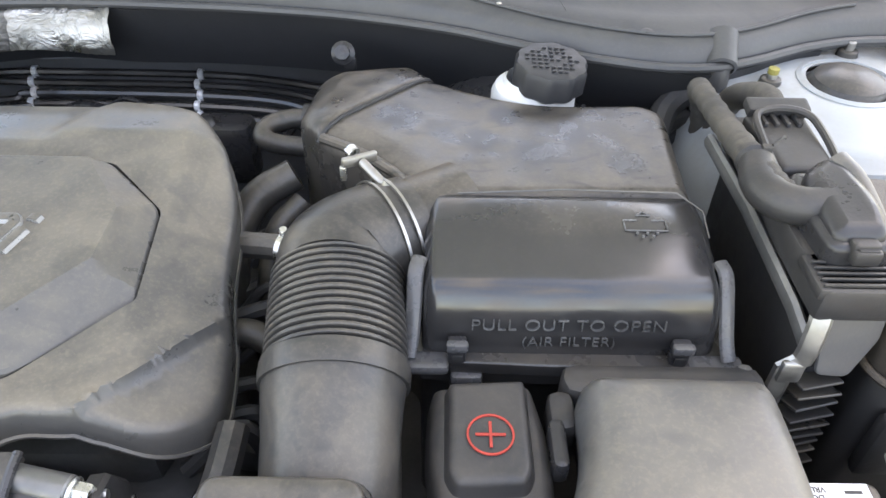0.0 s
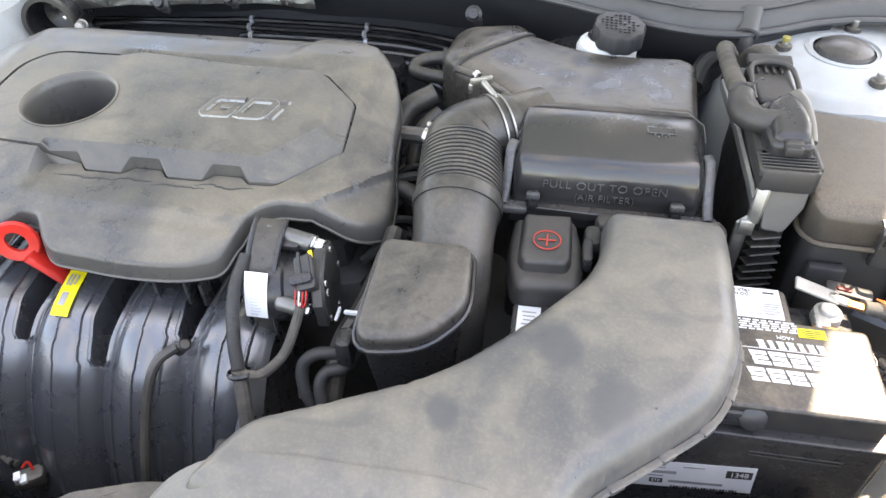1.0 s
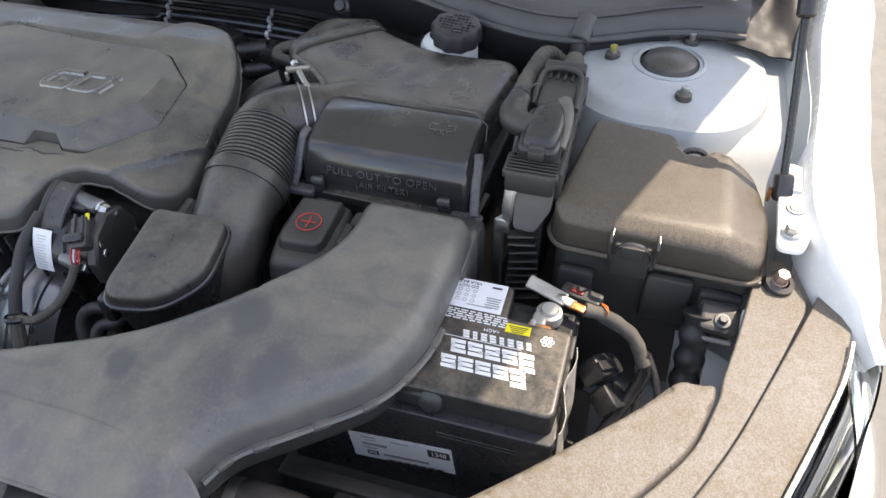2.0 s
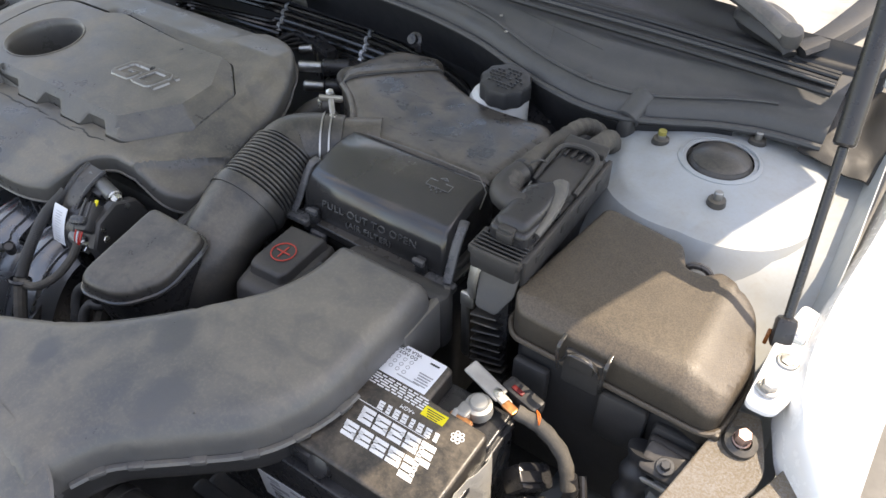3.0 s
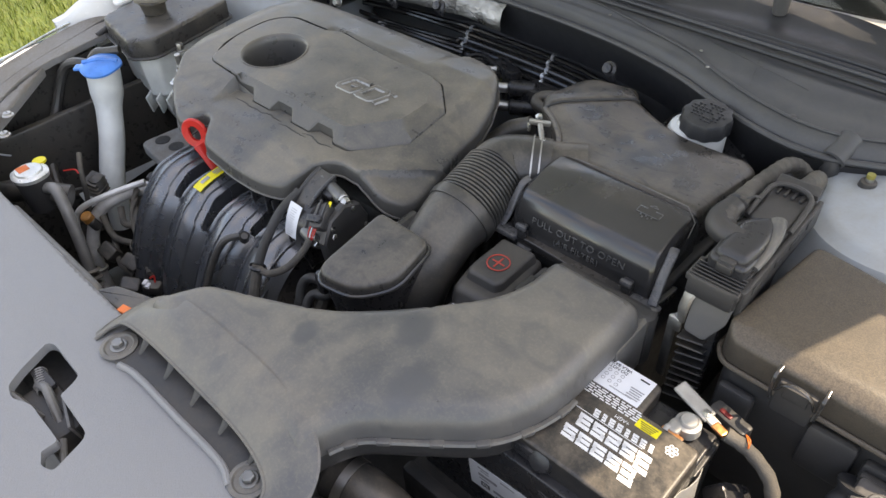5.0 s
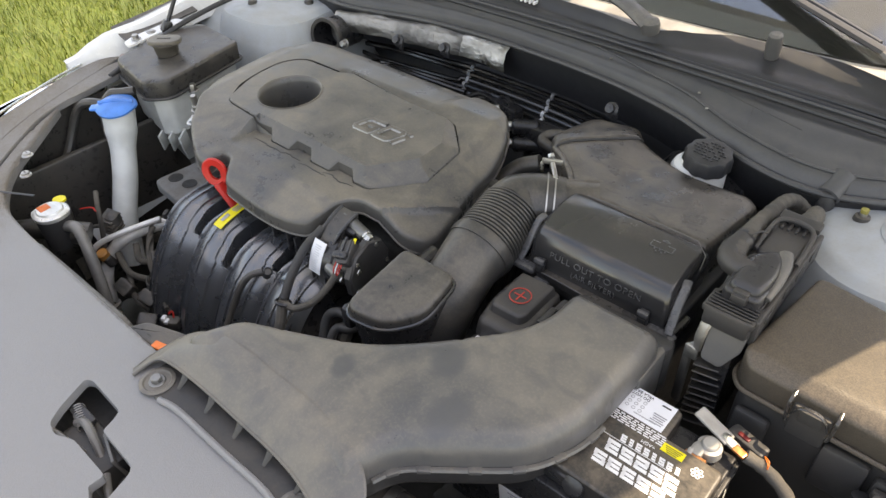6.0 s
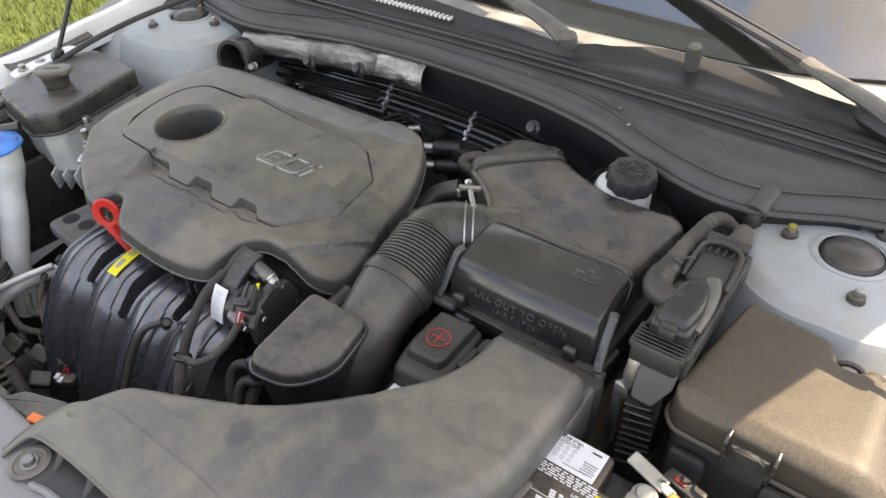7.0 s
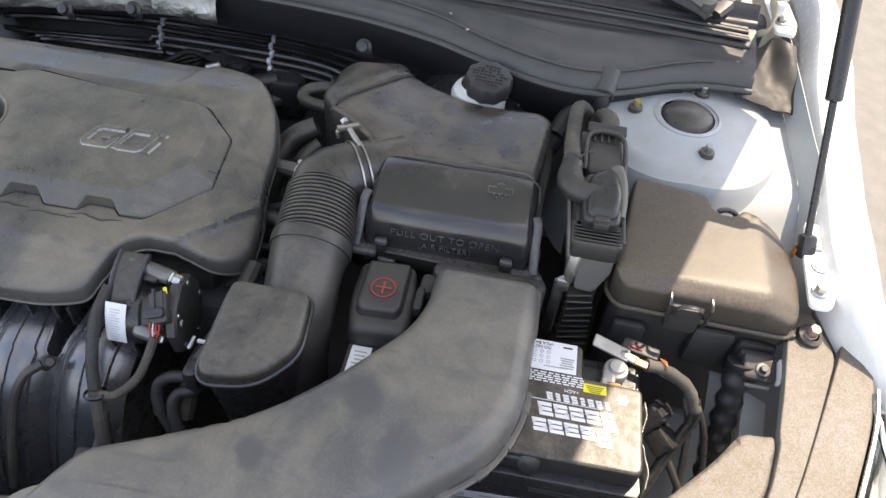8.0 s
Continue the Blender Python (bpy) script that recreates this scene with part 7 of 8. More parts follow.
    # hooded cable cover: a domed cap over the front plug that turns into the loom's elbow
    hood = rounded([(0.275, 0.404, 0.010), (0.315, 0.404, 0.010), (0.321, 0.440, 0.02), (0.316, 0.488, 0.012), (0.302, 0.500, 0.012), (0.276, 0.478, 0.02)], 0.01)
    hb = part("cable_hood", pillow(hood, 0.893, 0.9155, 0.011, 0, lambda x, y: -0.12 * max(0.0, 0.430 - y) + 0.15 * max(0.0, x - 0.305)), clean_plastic, u, "smooth domed cable hood")
    part("hood_wing", sweep(spline([(0.322, 0.418, 0.896), (0.3225, 0.445, 0.902), (0.319, 0.475, 0.909), (0.311, 0.496, 0.912)], 6), lambda q: 0.005 + 0.005 * q, 10, None, 0.8), duct_plastic, hb, "dusty flank of the hood")
    part("hood_elbow", sweep(spline([(0.254, 0.506, 0.901), (0.2495, 0.480, 0.899), (0.256, 0.459, 0.899), (0.272, 0.450, 0.900), (0.292, 0.450, 0.902)], 8), lambda q: 0.0145 + 0.0015 * math.sin(q * 3.1), 16, None, 0.95), black_plastic, hb, "dusty plastic elbow")
    part("hood_latch", box(0.2955, 0.4005, 0.9005, 0.020, 0.010, 0.014, 0.002), black_plastic, hb)
    for k in range(3):
        part("latch_groove", box(0.2955, 0.3950, 0.8965 + 0.004 * k, 0.015, 0.0012, 0.0014, 0.0003), dark_ink, hb)
    h = holder("wiring_loom", "thick taped wiring loom arching over the control unit", "wiring loom")
    part("loom", hose([(0.290, 0.452, 0.893), (0.270, 0.458, 0.896), (0.257, 0.474, 0.900), (0.253, 0.507, 0.900), (0.252, 0.560, 0.894), (0.254, 0.620, 0.886), (0.258, 0.668, 0.877), (0.268, 0.695, 0.862), (0.282, 0.708, 0.835), (0.29, 0.712, 0.79), (0.29, 0.715, 0.70)], lambda s: 0.0120 + 0.0012 * math.sin(s * 9) + 0.0006 * math.sin(s * 160), 14, 12), cloth_tape, h, "frayed grey-brown tape wrap")
    for y in (0.507, 0.511):
        part("tie", lathe([(0.0125, -0.0015), (0.0146, 0.0), (0.0125, 0.0015)], (0.253, y, 0.900), 16, (0.02, 1, -0.05)), black_plastic, h)
    part("tie_head", box(0.260, 0.509, 0.9125, 0.008, 0.007, 0.006, 0.001), cloth_tape, h)
    part("tie_tail", hose([(0.264, 0.509, 0.916), (0.272, 0.514, 0.920), (0.278, 0.520, 0.916)], 0.0014, 6), black_plastic, h)
    part("loom", hose([(0.300, 0.595, 0.893), (0.306, 0.625, 0.892), (0.303, 0.655, 0.880), (0.298, 0.685, 0.855), (0.296, 0.700, 0.80)], 0.0135, 14, 8), cloth_tape, h)
    for k in range(3):
        part("branch", hose([(0.235 - 0.01 * k, 0.70, 0.80 - 0.03 * k), (0.25, 0.73, 0.82 - 0.02 * k), (0.28, 0.745, 0.83 - 0.03 * k), (0.31, 0.74, 0.79 - 0.03 * k)], 0.015, 10), hose_rubber, h)
    part("drain_tube", hose([(0.300, 0.744, 0.874), (0.298, 0.735, 0.86), (0.300, 0.735, 0.82), (0.30, 0.735, 0.75)], 0.0135, 12), hose_rubber, h)


control_unit()

# ---------------------------------------------------------------- brake fluid reservoir
def reservoir():
    r = holder("brake_reservoir", "white brake fluid reservoir with a black screw cap", "reservoir")
    part("tank", lathe([(0.044, -0.02), (0.046, 0.0), (0.046, 0.052), (0.042, 0.060), (0.034, 0.064), (0.031, 0.070)], (0.098, 0.722, 0.79), 28), white_tank, r, "white translucent tank")
    part("tank_body", box(0.112, 0.752, 0.778, 0.075, 0.075, 0.06, 0.018), white_tank, r)
    cap = part("cap", lathe([(0.036, 0.0), (0.0385, 0.003), (0.0385, 0.024), (0.036, 0.029), (0.032, 0.030), (0.0001, 0.030)], (0.111, 0.716, 0.855), 60, (0.05, -0.1, 1), None, lambda a, h: 1 + 0.035 * math.cos(a * 10)), seal_rubber, r, "black ribbed cap")
    bm = bmesh.new()
    r2 = random.Random(2)
    for j in range(7):
        for i in range(9):
            x, y = -0.026 + 0.0065 * i, -0.022 + 0.0073 * j
            if x * x + y * y < 0.027 ** 2 and r2.random() < 0.85:
                box(0.1125 + x, 0.713 + y, 0.8858 + 0.1 * y - 0.05 * x, 0.0042, 0.0030, 0.0012, 0.0003, bm)
    part("cap_print", bm, seal_rubber, cap, "raised moulded warning print", 60)
    part("yellow_mark", lathe([(0.008, 0), (0.008, 0.001), (0.0001, 0.001)], (0.122, 0.681, 0.80), 14, (0.35, -1, 0.1)), yellow_sticker, r)
    b = holder("brake_booster", "black brake booster behind the filter box", "brake booster")
    part("shell", lathe([(0.05, -0.16), (0.11, -0.14), (0.125, -0.06), (0.125, 0.0), (0.11, 0.03), (0.05, 0.05)], (0.10, 0.86, 0.70), 36, (0, 1, 0)), clean_plastic, b)
    p = holder("brake_pipe", "thin bent steel brake pipe with a bright nut", "pipe")
    part("pipe", hose([(0.15, 0.745, 0.77), (0.17, 0.775, 0.805), (0.19, 0.79, 0.815), (0.21, 0.787, 0.812), (0.235, 0.775, 0.80), (0.265, 0.76, 0.76)], 0.0045, 8), hose_rubber, p)
    part("nut", rod((0.209, 0.787, 0.812), (0.209, 0.787, 0.826), 0.0065, 6), steel, p)
    part("nut_tip", rod((0.209, 0.787, 0.826), (0.209, 0.787, 0.832), 0.003, 8), steel, p)


reservoir()

# ---------------------------------------------------------------- pipes on the firewall, heat shield
def fire_pipes():
    plain_clip = plain("zinc_clip", (0.74, 0.76, 0.78), 0.3, 0.2)
    g = holder("brake_lines", "row of thin dark metal lines along the firewall", "pipes")
    for k in range(5):
        y, z = 0.956 - 0.010 * k, 0.731 - 0.0115 * k
        wob = 0.012 * math.sin(k * 2.1)
        part("line", hose([(-0.98 + 0.05 * k, y - 0.08, z + 0.02), (-0.80, y - 0.04, z + 0.006 + wob), (-0.66 + 0.02 * k, y - 0.01, z + wob * 0.6), (-0.58, y, z), (-0.345, y, z), (-0.22, y - 0.012, z - 0.003), (-0.10 - 0.03 * k, y - 0.045, z - 0.008), (-0.06 - 0.03 * k, y - 0.062, z - 0.022), (-0.05 - 0.03 * k, y - 0.065, z - 0.08)], 0.0058, 8, 8), lid_plastic, g)
    for x in (-0.582, -0.346):
        for k in range(5):
            y, z = 0.956 - 0.010 * k, 0.731 - 0.0115 * k
            part("clip", lathe([(0.0058, -0.0045), (0.0080, -0.0032), (0.0080, 0.0032), (0.0058, 0.0045)], (x - 0.004 * (k % 2), y, z + 0.001), 10, (1, 0, 0)), plain_clip, g, "bright clip")
    b = holder("hose_stub_pair", "two bright pipe stubs with black couplings", "pipe")
    for k, (p0, p1) in enumerate((((-0.345, 0.80, 0.725), (-0.385, 0.775, 0.727)), ((-0.335, 0.79, 0.690), (-0.37, 0.768, 0.692)))):
        part("stub", rod(p0, p1, 0.011, 14), alu, b)
        part("coupling", rod(p0, Vector(p0) + Vector((0.05, 0.03, 0)), 0.017, 14), clean_plastic, b)
    part("coupling_body", box(-0.285, 0.83, 0.69, 0.08, 0.05, 0.09, 0.012), clean_plastic, b)
    w = holder("firewall_connector", "dark plastic connector block with cables behind the engine", "connector")
    part("block", box(-0.395, 0.868, 0.690, 0.052, 0.030, 0.075, 0.006, None, Matrix.Rotation(-0.3, 4, "Z")), clean_plastic, w)
    for k in range(3):
        part("block_rib", box(-0.412 + 0.016 * k, 0.850 - 0.005 * k, 0.692, 0.005, 0.004, 0.060, 0.001, None, Matrix.Rotation(-0.3, 4, "Z")), lid_plastic, w)
    part("pipe_end", rod((-0.450, 0.848, 0.712), (-0.422, 0.858, 0.718), 0.0095, 14), alu, w, "short bright pipe end")
    for k in range(4):
        part("cable", hose([(-0.40 + 0.012 * k, 0.872, 0.66), (-0.43, 0.880 + 0.006 * k, 0.700 + 0.008 * k), (-0.50, 0.890 + 0.004 * k, 0.716 - 0.012 * k), (-0.56 - 0.02 * k, 0.872, 0.690 - 0.014 * k), (-0.62 - 0.02 * k, 0.842 + 0.008 * k, 0.715 - 0.012 * k), (-0.70, 0.822, 0.700 - 0.02 * k), (-0.76, 0.800, 0.66 - 0.02 * k)], 0.0062 - 0.0007 * k, 8, 7), clean_plastic, w)
    for x, y, z, sx, sy, sz in ((-0.60, 0.800, 0.690, 0.050, 0.030, 0.040), (-0.535, 0.825, 0.672, 0.035, 0.040, 0.055), (-0.68, 0.770, 0.675, 0.060, 0.035, 0.050)):
        part("bracket", box(x, y, z, sx, sy, sz, 0.006, None, Euler((0.2, 0.15, 0.3)).to_matrix().to_4x4()), clean_plastic, w)
    s = holder("heat_shield", "crinkled aluminium foil heat shield along the cowl", "heat shield")

    def f(a, c):
        x = -0.865 + 0.460 * a
        ang = -0.35 + 2.3 * c
        r = lerp_table([(0, 0.024), (0.2, 0.030), (0.35, 0.026), (0.8, 0.030), (1, 0.034)], a)
        r += 0.009 * noise.noise((x * 9, c * 1.5, 3)) + 0.0022 * noise.noise((x * 32, c * 4, 5)) + 0.0012 * abs(noise.noise((x * 90, c * 14, 8)))
        y = cowl_front(x) - 0.006 - r * math.sin(ang) * 0.85 + 0.012 * a
        return (x + 0.004 * noise.noise((x * 20, c * 5, 9)), y, 0.832 + 1.15 * r * math.cos(ang))
    part("foil", sheet(lambda a, c: f(a * 0.74, c), 110, 40, 0.0012), dull_foil, s, "crumpled dull foil", 50)
    part("end_flap", sheet(lambda a, c: Vector(f(0.73 + 0.27 * a, c)) + Vector((0, -0.0025, 0.001)), 44, 40, 0.0012), foil, s, "smooth bright end of the foil", 50)
    for x, y, z in ((-0.545, 0.818, 0.853), (-0.118, 0.812, 0.853), (-0.66, 0.79, 0.85)):
        c = holder("flange_fastener", "black push fastener on the cowl flange", "fastener", "flange fasteners")
        part("head", lathe([(0.014, 0.0), (0.014, 0.004), (0.009, 0.007), (0.0085, 0.015), (0.0001, 0.016)], (x, y - 0.008, z - 0.01), 14, (0, -0.85, 0.5)), clean_plastic, c)
        part("ear", box(x + 0.008, y - 0.012, z - 0.020, 0.014, 0.006, 0.016, 0.002), clean_plastic, c)


fire_pipes()

# ---------------------------------------------------------------- far side of the bay
def coolant_tank():
    c = holder("coolant_tank", "coolant expansion tank with a black shield lid", "coolant tank")
    plan = rounded([(-0.945, 0.296, 0.010), (-0.905, 0.330, 0.02), (-0.928, 0.535, 0.012), (-1.085, 0.545, 0.02), (-1.128, 0.480, 0.02), (-1.095, 0.320, 0.02)], 0.02)
    w = lambda x, y: (y - 0.40) * 0.06
    part("shield_lid", relief(plan, lambda x, y, d: 0.841 + w(x, y) - turned(d, 0.005) + 0.001 * noise.noise((x * 9, y * 9, 2)), 0.036, 0.014, (), (0.002, 0.004)), resonator_plastic, c, "matt black lid", 40)
    rim = [Vector((p.x, p.y, 0.802 + w(p.x, p.y))) for p in inset(plan, -0.003)]
    part("lid_rim", sweep(rim + [rim[0]], 0.0035, 6), black_plastic, c)
    loops = [[(p.x, p.y, z) for p in inset(plan, d)] for z, d in ((0.60, 0.075), (0.68, 0.045), (0.70, 0.020), (0.80, 0.012))]
    part("tank", loft(bmesh.new(), loops), milky, c, "milky translucent tank")
    for k in range(3):
        part("foot", box(-0.965 + 0.022 * k, 0.318 + 0.012 * k, 0.682, 0.005, 0.032, 0.050, 0.002, None, Euler((0.35, 0.15, 0.5)).to_matrix().to_4x4()), milky, c)
    dustcap = plain("cap_brown", (0.065, 0.058, 0.048), 0.5)
    cap = part("cap", lathe([(0.024, 0.0), (0.025, 0.006), (0.027, 0.020), (0.030, 0.024), (0.030, 0.028), (0.0001, 0.030)], (-1.013, 0.405, 0.842), 28), dustcap, c, "dusty grey-brown screw cap")
    wing = rounded([(-0.036, -0.012, 0.006), (-0.020, -0.022, 0.01), (0.020, -0.022, 0.01), (0.036, -0.012, 0.006), (0.036, 0.012, 0.006), (0.020, 0.022, 0.01), (-0.020, 0.022, 0.01), (-0.036, 0.012, 0.006)], 0.006, 3)
    bm = pillow(wing, 0.0, 0.009, 0.003)
    bmesh.ops.transform(bm, matrix=Matrix.Translation((-1.013, 0.405, 0.868)) @ Matrix.Rotation(0.75, 4, "Z"), verts=bm.verts)
    part("cap_grip", bm, plain("cap_grip", (0.15, 0.135, 0.11), 0.5), cap)
    part("cap_print", box(-1.013, 0.405, 0.8775, 0.030, 0.004, 0.0008, 0.0002, None, Matrix.Rotation(0.75, 4, "Z")), dark_ink, cap)
    nut = part("side_nut", bolt((-0.902, 0.385, 0.795), 0.008, (0, 0, 1), 1.4, 0.014), dull_steel, c)
    part("overflow_hose", hose([(-0.965, 0.285, 0.815), (-0.985, 0.265, 0.812), (-1.01, 0.25, 0.805), (-1.02, 0.23, 0.77), (-1.02, 0.22, 0.70)], 0.009), rubber, c)
    part("loop_hose", hose([(-0.96, 0.255, 0.78), (-1.0, 0.235, 0.79), (-1.06, 0.20, 0.78), (-1.065, 0.15, 0.70), (-1.03, 0.09, 0.63), (-0.97, 0.06, 0.55)], 0.010), rubber, c)


coolant_tank()


def washer_neck():
    w = holder("washer_filler", "translucent washer filler neck with a blue flip cap", "washer filler")
    c = Vector((-0.962, 0.236, 0.795))
    part("neck", sweep(spline([(c.x, c.y, 0.79), (c.x + 0.004, c.y - 0.006, 0.76), (c.x + 0.015, c.y - 0.02, 0.72), (c.x + 0.035, c.y - 0.045, 0.66), (c.x + 0.06, c.y - 0.085, 0.58), (c.x + 0.075, c.y - 0.105, 0.48)], 8), lambda s: lerp_table([(0, 0.034), (0.25, 0.033), (0.45, 0.026), (1.0, 0.025)], s), 22), milky, w, "milky plastic tube")
    bm = lathe([(0.036, 0.0), (0.040, 0.003), (0.040, 0.007), (0.036, 0.010), (0.020, 0.016), (0.0001, 0.018)], c, 32, (0.1, -0.15, 1), None, lambda a, h: 1 + 0.12 * max(0, math.cos(a * 2)) ** 4)
    cap = part("cap", bm, blue_plastic, w, "bright blue cap")
    part("cap_tab", box(c.x - 0.026, c.y - 0.030, c.z + 0.004, 0.026, 0.022, 0.006, 0.002, None, Matrix.Rotation(0.8, 4, "Z")), blue_plastic, cap)
    part("cap_ridge", sweep([c + Vector((-0.024, -0.024, 0.014)), c + Vector((0, 0, 0.019)), c + Vector((0.026, 0.026, 0.014))], 0.004, 8), blue_plastic, cap)


washer_neck()


def radiator_cap():
    r = holder("radiator_filler", "radiator filler with a pressed steel cap and orange label", "radiator filler")
    c = Vector((-0.798, -0.008, 0.738))
    part("neck", lathe([(0.026, -0.07), (0.026, -0.012), (0.030, -0.010), (0.030, 0.0)], c, 24), black_plastic, r)
    part("cap", lathe([(0.031, -0.003), (0.032, 0.004), (0.028, 0.007), (0.024, 0.0075), (0.022, 0.011), (0.0001, 0.012)], c, 28, (0, 0, 1), None, lambda a, h: 1 + 0.08 * max(0, math.cos(2 * a)) ** 6), plain("cap_steel", (0.72, 0.72, 0.68), 0.35, 0.6), r)
    part("warning", box(c.x - 0.008, c.y - 0.006, c.z + 0.0115, 0.020, 0.020, 0.0018, 0.0005), orange_plastic, r, "orange sticker")
    part("cap_tag", lathe([(0.012, 0.0), (0.012, 0.004), (0.0001, 0.005)], c + Vector((-0.020, 0.028, 0.004)), 14), yellow_sticker, r)
    part("upper_hose", hose([(c.x - 0.10, c.y - 0.04, 0.67), (c.x - 0.04, c.y - 0.01, 0.69), (c.x, c.y + 0.01, 0.69), (c.x + 0.03, c.y + 0.04, 0.68)], 0.022, 14), rubber, r)
    part("side_pipe", hose([(c.x + 0.025, c.y + 0.01, 0.715), (c.x + 0.055, c.y + 0.015, 0.722), (c.x + 0.085, c.y + 0.01, 0.70), (c.x + 0.115, c.y - 0.0, 0.64), (c.x + 0.135, c.y - 0.01, 0.585)], 0.0105, 12), grey_pipe, r)
    for k in range(4):
        part("bellows_ring", lathe([(0.014, -0.004), (0.019, 0.0), (0.014, 0.004)], (c.x + 0.135 + 0.005 * k, c.y - 0.010 - 0.003 * k, 0.590 - 0.013 * k), 16, (0.35, -0.2, -1)), rubber, r)


radiator_cap()


def far_plumbing():
    a = holder("coolant_pipe", "bent bare aluminium pipe with an orange cap", "pipe")
    part("pipe", hose([(-0.690, 0.215, 0.635), (-0.735, 0.195, 0.632), (-0.785, 0.140, 0.618), (-0.808, 0.092, 0.602), (-0.818, 0.064, 0.572), (-0.812, 0.040, 0.525), (-0.805, 0.030, 0.46), (-0.80, 0.03, 0.38)], 0.0125, 16, 8), bright_pipe, a)
    part("collar", lathe([(0.0130, -0.005), (0.0165, -0.003), (0.0165, 0.003), (0.0130, 0.005)], (-0.806, 0.031, 0.472), 18, (0.1, -0.1, -1)), dull_steel, a)
    part("branch", hose([(-0.835, 0.030, 0.56), (-0.830, 0.040, 0.595), (-0.815, 0.062, 0.618), (-0.785, 0.115, 0.634), (-0.755, 0.165, 0.645)], 0.0062, 10), bright_pipe, a)
    part("cap", lathe([(0.0115, -0.012), (0.0115, 0.003), (0.009, 0.005), (0.0001, 0.005)], (-0.808, 0.050, 0.598), 18, (0.15, -0.3, 1)), plain("orange_cap", (0.45, 0.20, 0.05), 0.45), a, "orange valve cap")
    part("cap_neck", rod((-0.806, 0.053, 0.588), (-0.802, 0.062, 0.565), 0.010, 14), black_plastic, a)
    clip = part("ribbed_clip", box(-0.832, 0.103, 0.636, 0.026, 0.030, 0.046, 0.008, None, Euler((0.2, 0.2, 0.4)).to_matrix().to_4x4()), rubber, a)
    for k in range(4):
        part("clip_rib", box(-0.832, 0.098, 0.622 + 0.010 * k, 0.031, 0.034, 0.003, 0.001, None, Euler((0.2, 0.2, 0.4)).to_matrix().to_4x4()), rubber, clip)
    for k in range(3):
        part("pipe_clip", box(-0.752 + 0.014 * k, 0.178 + 0.010 * k, 0.650, 0.010, 0.020, 0.014, 0.003, None, Matrix.Rotation(0.6, 4, "Z")), black_plastic, a)
    w = holder("front_harness", "black wiring and plugs in front of the engine", "wiring")
    r2 = random.Random(21)
    for k in range(4):
        ph = k * 1.57
        pts = []
        for i in range(10):
            t = i / 9
            p = Vector((-0.770, 0.150, 0.625)).lerp(Vector((-0.605, 0.062, 0.556)), t) + Vector((-0.030 * math.sin(t * 3.14), 0.0, 0.004))
            pts.append(p + Vector((0.006 * math.cos(ph + t * 9), 0.003 * math.sin(ph), 0.006 * math.sin(ph + t * 9))))
        part("wire", hose(pts, 0.0042, 8, 4), cloth_tape, w)
    for p0, p1, r in (((-0.795, 0.075, 0.590), (-0.700, 0.085, 0.565), 0.0065), ((-0.780, 0.110, 0.600), (-0.715, 0.105, 0.590), 0.0065), ((-0.76, 0.07, 0.56), (-0.66, 0.05, 0.53), 0.006)):
        q = Vector(p0).lerp(Vector(p1), 0.5) + Vector((0, -0.012, -0.010))
        part("wire", hose([p0, q, p1], r, 10), cloth_tape, w)
    part("round_plug", lathe([(0.017, -0.02), (0.018, 0.004), (0.014, 0.006), (0.012, 0.0), (0.0001, -0.002)], (-0.690, 0.088, 0.566), 20, (0.1, -0.4, 1)), black_plastic, w, "round black connector")
    part("plug_ring", lathe([(0.014, 0.0), (0.0165, 0.002), (0.014, 0.004)], (-0.690, 0.087, 0.570), 18, (0.1, -0.4, 1)), grey_pipe, w)
    for p, e in (((-0.668, 0.058, 0.552), 0.3), ((-0.712, 0.120, 0.590), 1.2), ((-0.640, 0.030, 0.53), 0.8), ((-0.735, 0.045, 0.55), 0.1)):
        part("plug", box(*p, 0.036, 0.028, 0.030, 0.004, None, Euler((0.5, 0.3, e)).to_matrix().to_4x4()), rubber, w)
    for dx, dz in ((0.0, 0.0), (0.009, 0.006), (0.002, 0.010)):
        part("white_plug", box(-0.582 + dx, 0.040, 0.560 + dz, 0.008, 0.012, 0.006, 0.001, None, Matrix.Rotation(0.6, 4, "Z")), white_sticker, w, "small white plug")
    part("plug_base", box(-0.572, 0.048, 0.556, 0.034, 0.022, 0.020, 0.004, None, Matrix.Rotation(0.6, 4, "Z")), rubber, w)
    part("red_wire", hose([(-0.578, 0.050, 0.575), (-0.572, 0.056, 0.580), (-0.566, 0.052, 0.570)], 0.0018, 6), red_plastic, w)
    part("pink_wire", hose([(-0.86, 0.06, 0.68), (-0.84, 0.075, 0.684), (-0.825, 0.075, 0.682)], 0.0016, 6), red_plastic, w)
    part("side_wire", hose([(-0.86, 0.10, 0.70), (-0.835, 0.085, 0.685), (-0.82, 0.075, 0.66), (-0.825, 0.07, 0.62), (-0.83, 0.06, 0.56)], 0.005, 8), cloth_tape, w)
    part("side_wire", hose([(-0.845, 0.085, 0.63), (-0.875, 0.07, 0.62), (-0.90, 0.05, 0.60)], 0.004, 8), cloth_tape, w)
    e = holder("support_tube", "grey tube along the rear edge of the front panel", "tube")
    part("tube", hose([(-0.72, -0.070, 0.735), (-0.60, -0.071, 0.742), (-0.45, -0.071, 0.742), (-0.425, -0.070, 0.730)], 0.009, 12), grey_pipe, e)
    b = holder("radiator_bracket", "black bracket with an orange mark behind the front panel", "bracket")
    part("plate", pillow(rounded([(-0.40, -0.082), (-0.27, -0.070), (-0.262, -0.022), (-0.32, -0.030), (-0.385, -0.052)], 0.010), 0.735, 0.762, 0.004), resonator_plastic, b, "dusty grey plate")
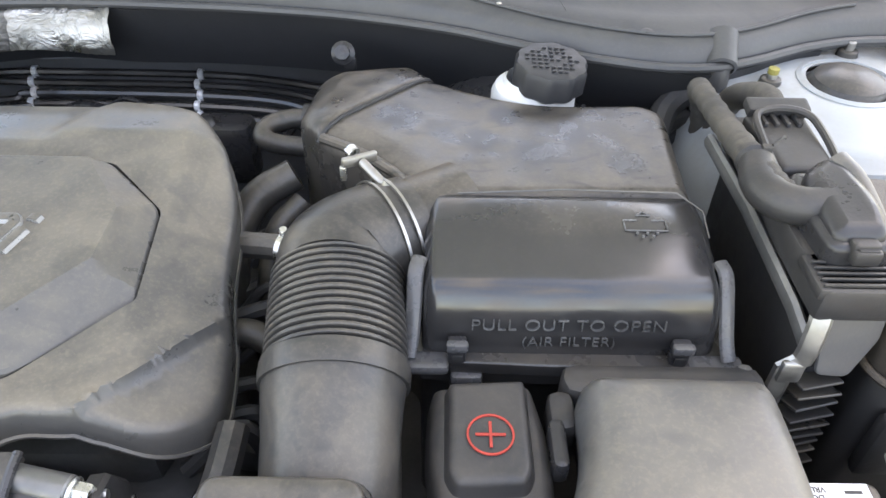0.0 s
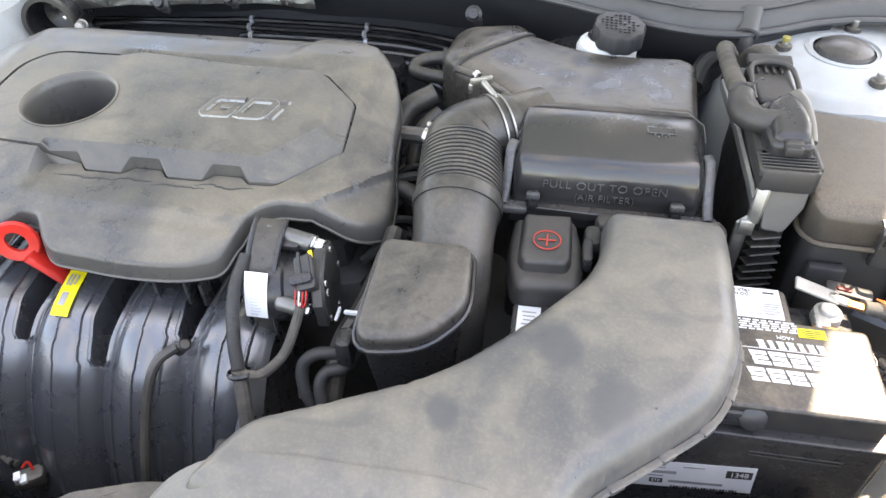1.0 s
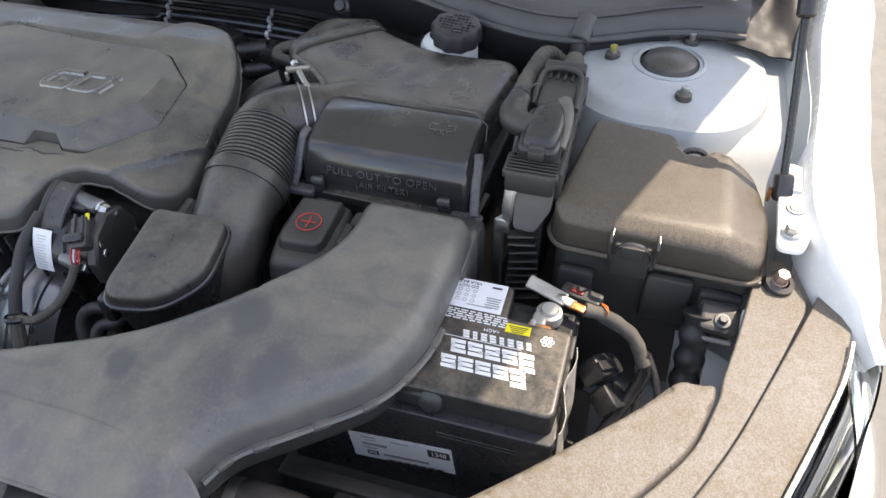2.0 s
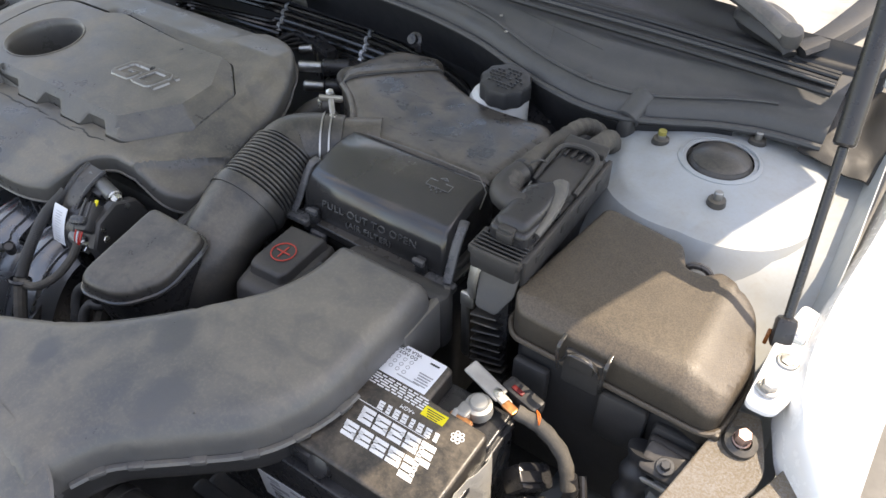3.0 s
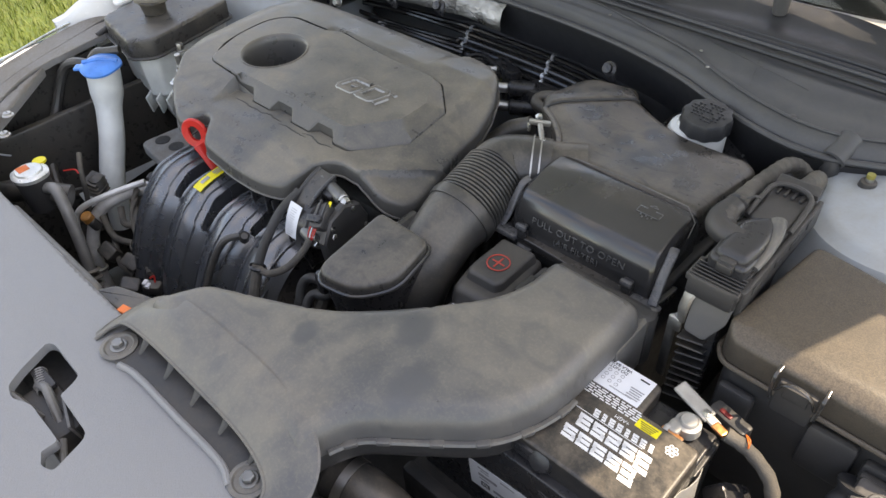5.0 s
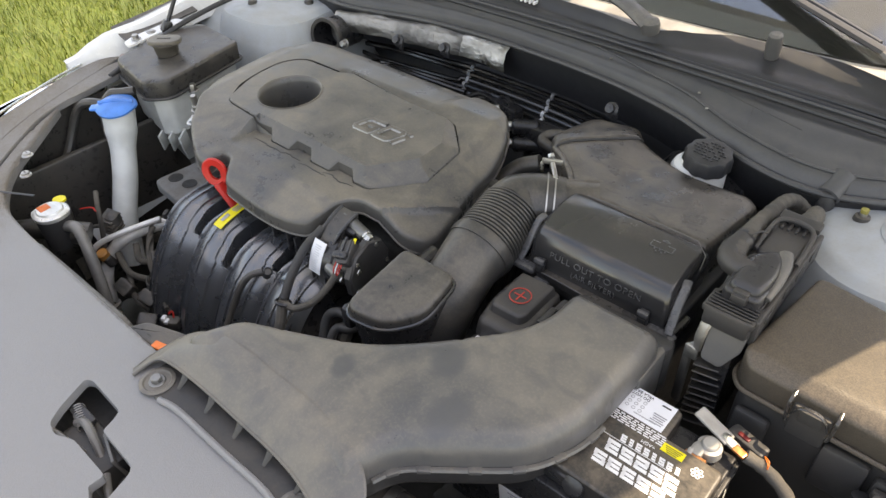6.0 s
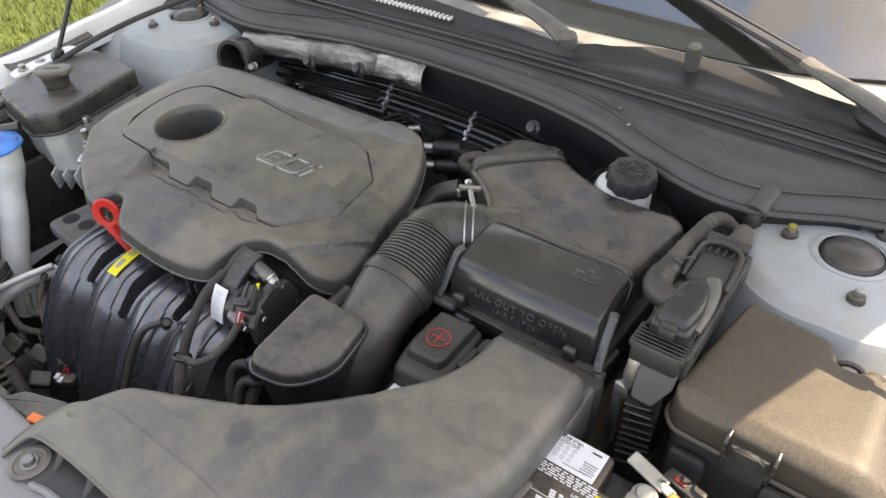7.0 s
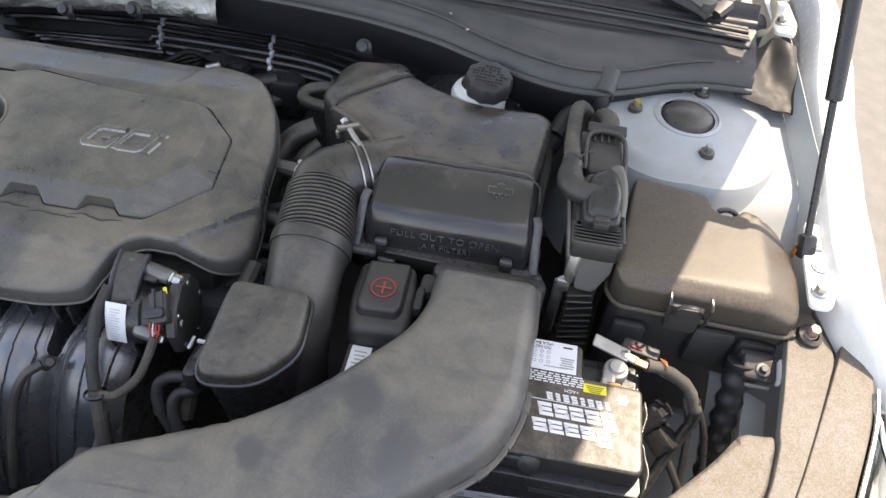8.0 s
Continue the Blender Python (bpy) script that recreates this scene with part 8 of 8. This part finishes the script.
    part("orange_mark", box(-0.318, -0.068, 0.7635, 0.036, 0.013, 0.004, 0.001, None, Matrix.Rotation(0.25, 4, "Z")), orange_plastic, b)
    t = holder("air_tube", "open black tube end beside the tower", "tube")
    ax = (-0.15, 0.9, -0.12)
    part("tube", lathe([(0.040, 0.10), (0.040, 0.0), (0.036, 0.0), (0.034, 0.06), (0.0001, 0.07)], (-0.845, 0.722, 0.820), 30, ax), clean_plastic, t)
    part("rim", lathe([(0.036, -0.004), (0.044, -0.004), (0.045, 0.006), (0.038, 0.006)], (-0.845, 0.722, 0.820), 30, ax), rubber, t)
    part("stud", lathe([(0.004, 0.0), (0.004, 0.012), (0.0001, 0.013)], (-0.841, 0.768, 0.810), 10, (0.15, -0.9, 0.12)), steel, t)
    part("side_nut", bolt((-0.792, 0.735, 0.812), 0.008, (0, -1, 0.3), 1.4, 0.012), dull_steel, t)
    m = holder("engine_mount", "pale cast bracket with round holes beside the engine", "mount")
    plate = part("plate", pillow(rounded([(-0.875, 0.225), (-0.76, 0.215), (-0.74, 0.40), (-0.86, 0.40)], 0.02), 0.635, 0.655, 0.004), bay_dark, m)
    for x, y in ((-0.845, 0.262), (-0.802, 0.268)):
        part("hole", lathe([(0.016, 0.0), (0.016, 0.001), (0.0001, 0.001)], (x, y, 0.6555), 18), dark_ink, m)
    part("cast_arm", sweep(spline([(-0.845, 0.40, 0.655), (-0.835, 0.36, 0.70), (-0.815, 0.34, 0.745), (-0.800, 0.33, 0.785)], 6), lambda q: 0.034 - 0.012 * q, 10, None, 0.5), alu, m, "pale cast arm")
    part("stud", rod((-0.812, 0.335, 0.785), (-0.812, 0.333, 0.835), 0.0065, 10), dull_steel, m)
    part("stud_nut", bolt((-0.812, 0.335, 0.80), 0.010, (0, 0, 1), 1.3, 0.010), dull_steel, m)
    s = holder("bonnet_cable", "black cable running along the wing", "cable")
    part("cable", hose([(-1.10, 0.30, 0.80), (-1.11, 0.42, 0.83), (-1.10, 0.52, 0.86), (-1.08, 0.66, 0.885), (-1.05, 0.82, 0.90)], 0.006), hose_rubber, s)
    i = holder("inner_liner", "dark plastic liner behind the washer filler", "panel")
    part("wing_strip", sheet(lambda a, c: (-1.150 - 0.068 * a - 0.012 * c, 0.385 + 0.20 * c, 0.838 + 0.018 * a + 0.012 * c), 5, 10, 0.004), resonator_plastic, i, "black strip along the wing")
    part("side_wall", box(-1.02, 0.08, 0.50, 0.02, 0.55, 0.42, 0.006), resonator_plastic, i, "dark lower liner")
    part("front_wall", box(-0.84, -0.105, 0.52, 0.42, 0.02, 0.40, 0.006), resonator_plastic, i)
    part("liner", sheet(lambda a, c: (-1.09 + 0.10 * a * a, 0.05 + 0.35 * c, 0.78 - 0.36 * a), 8, 8, 0.004), resonator_plastic, i)


far_plumbing()
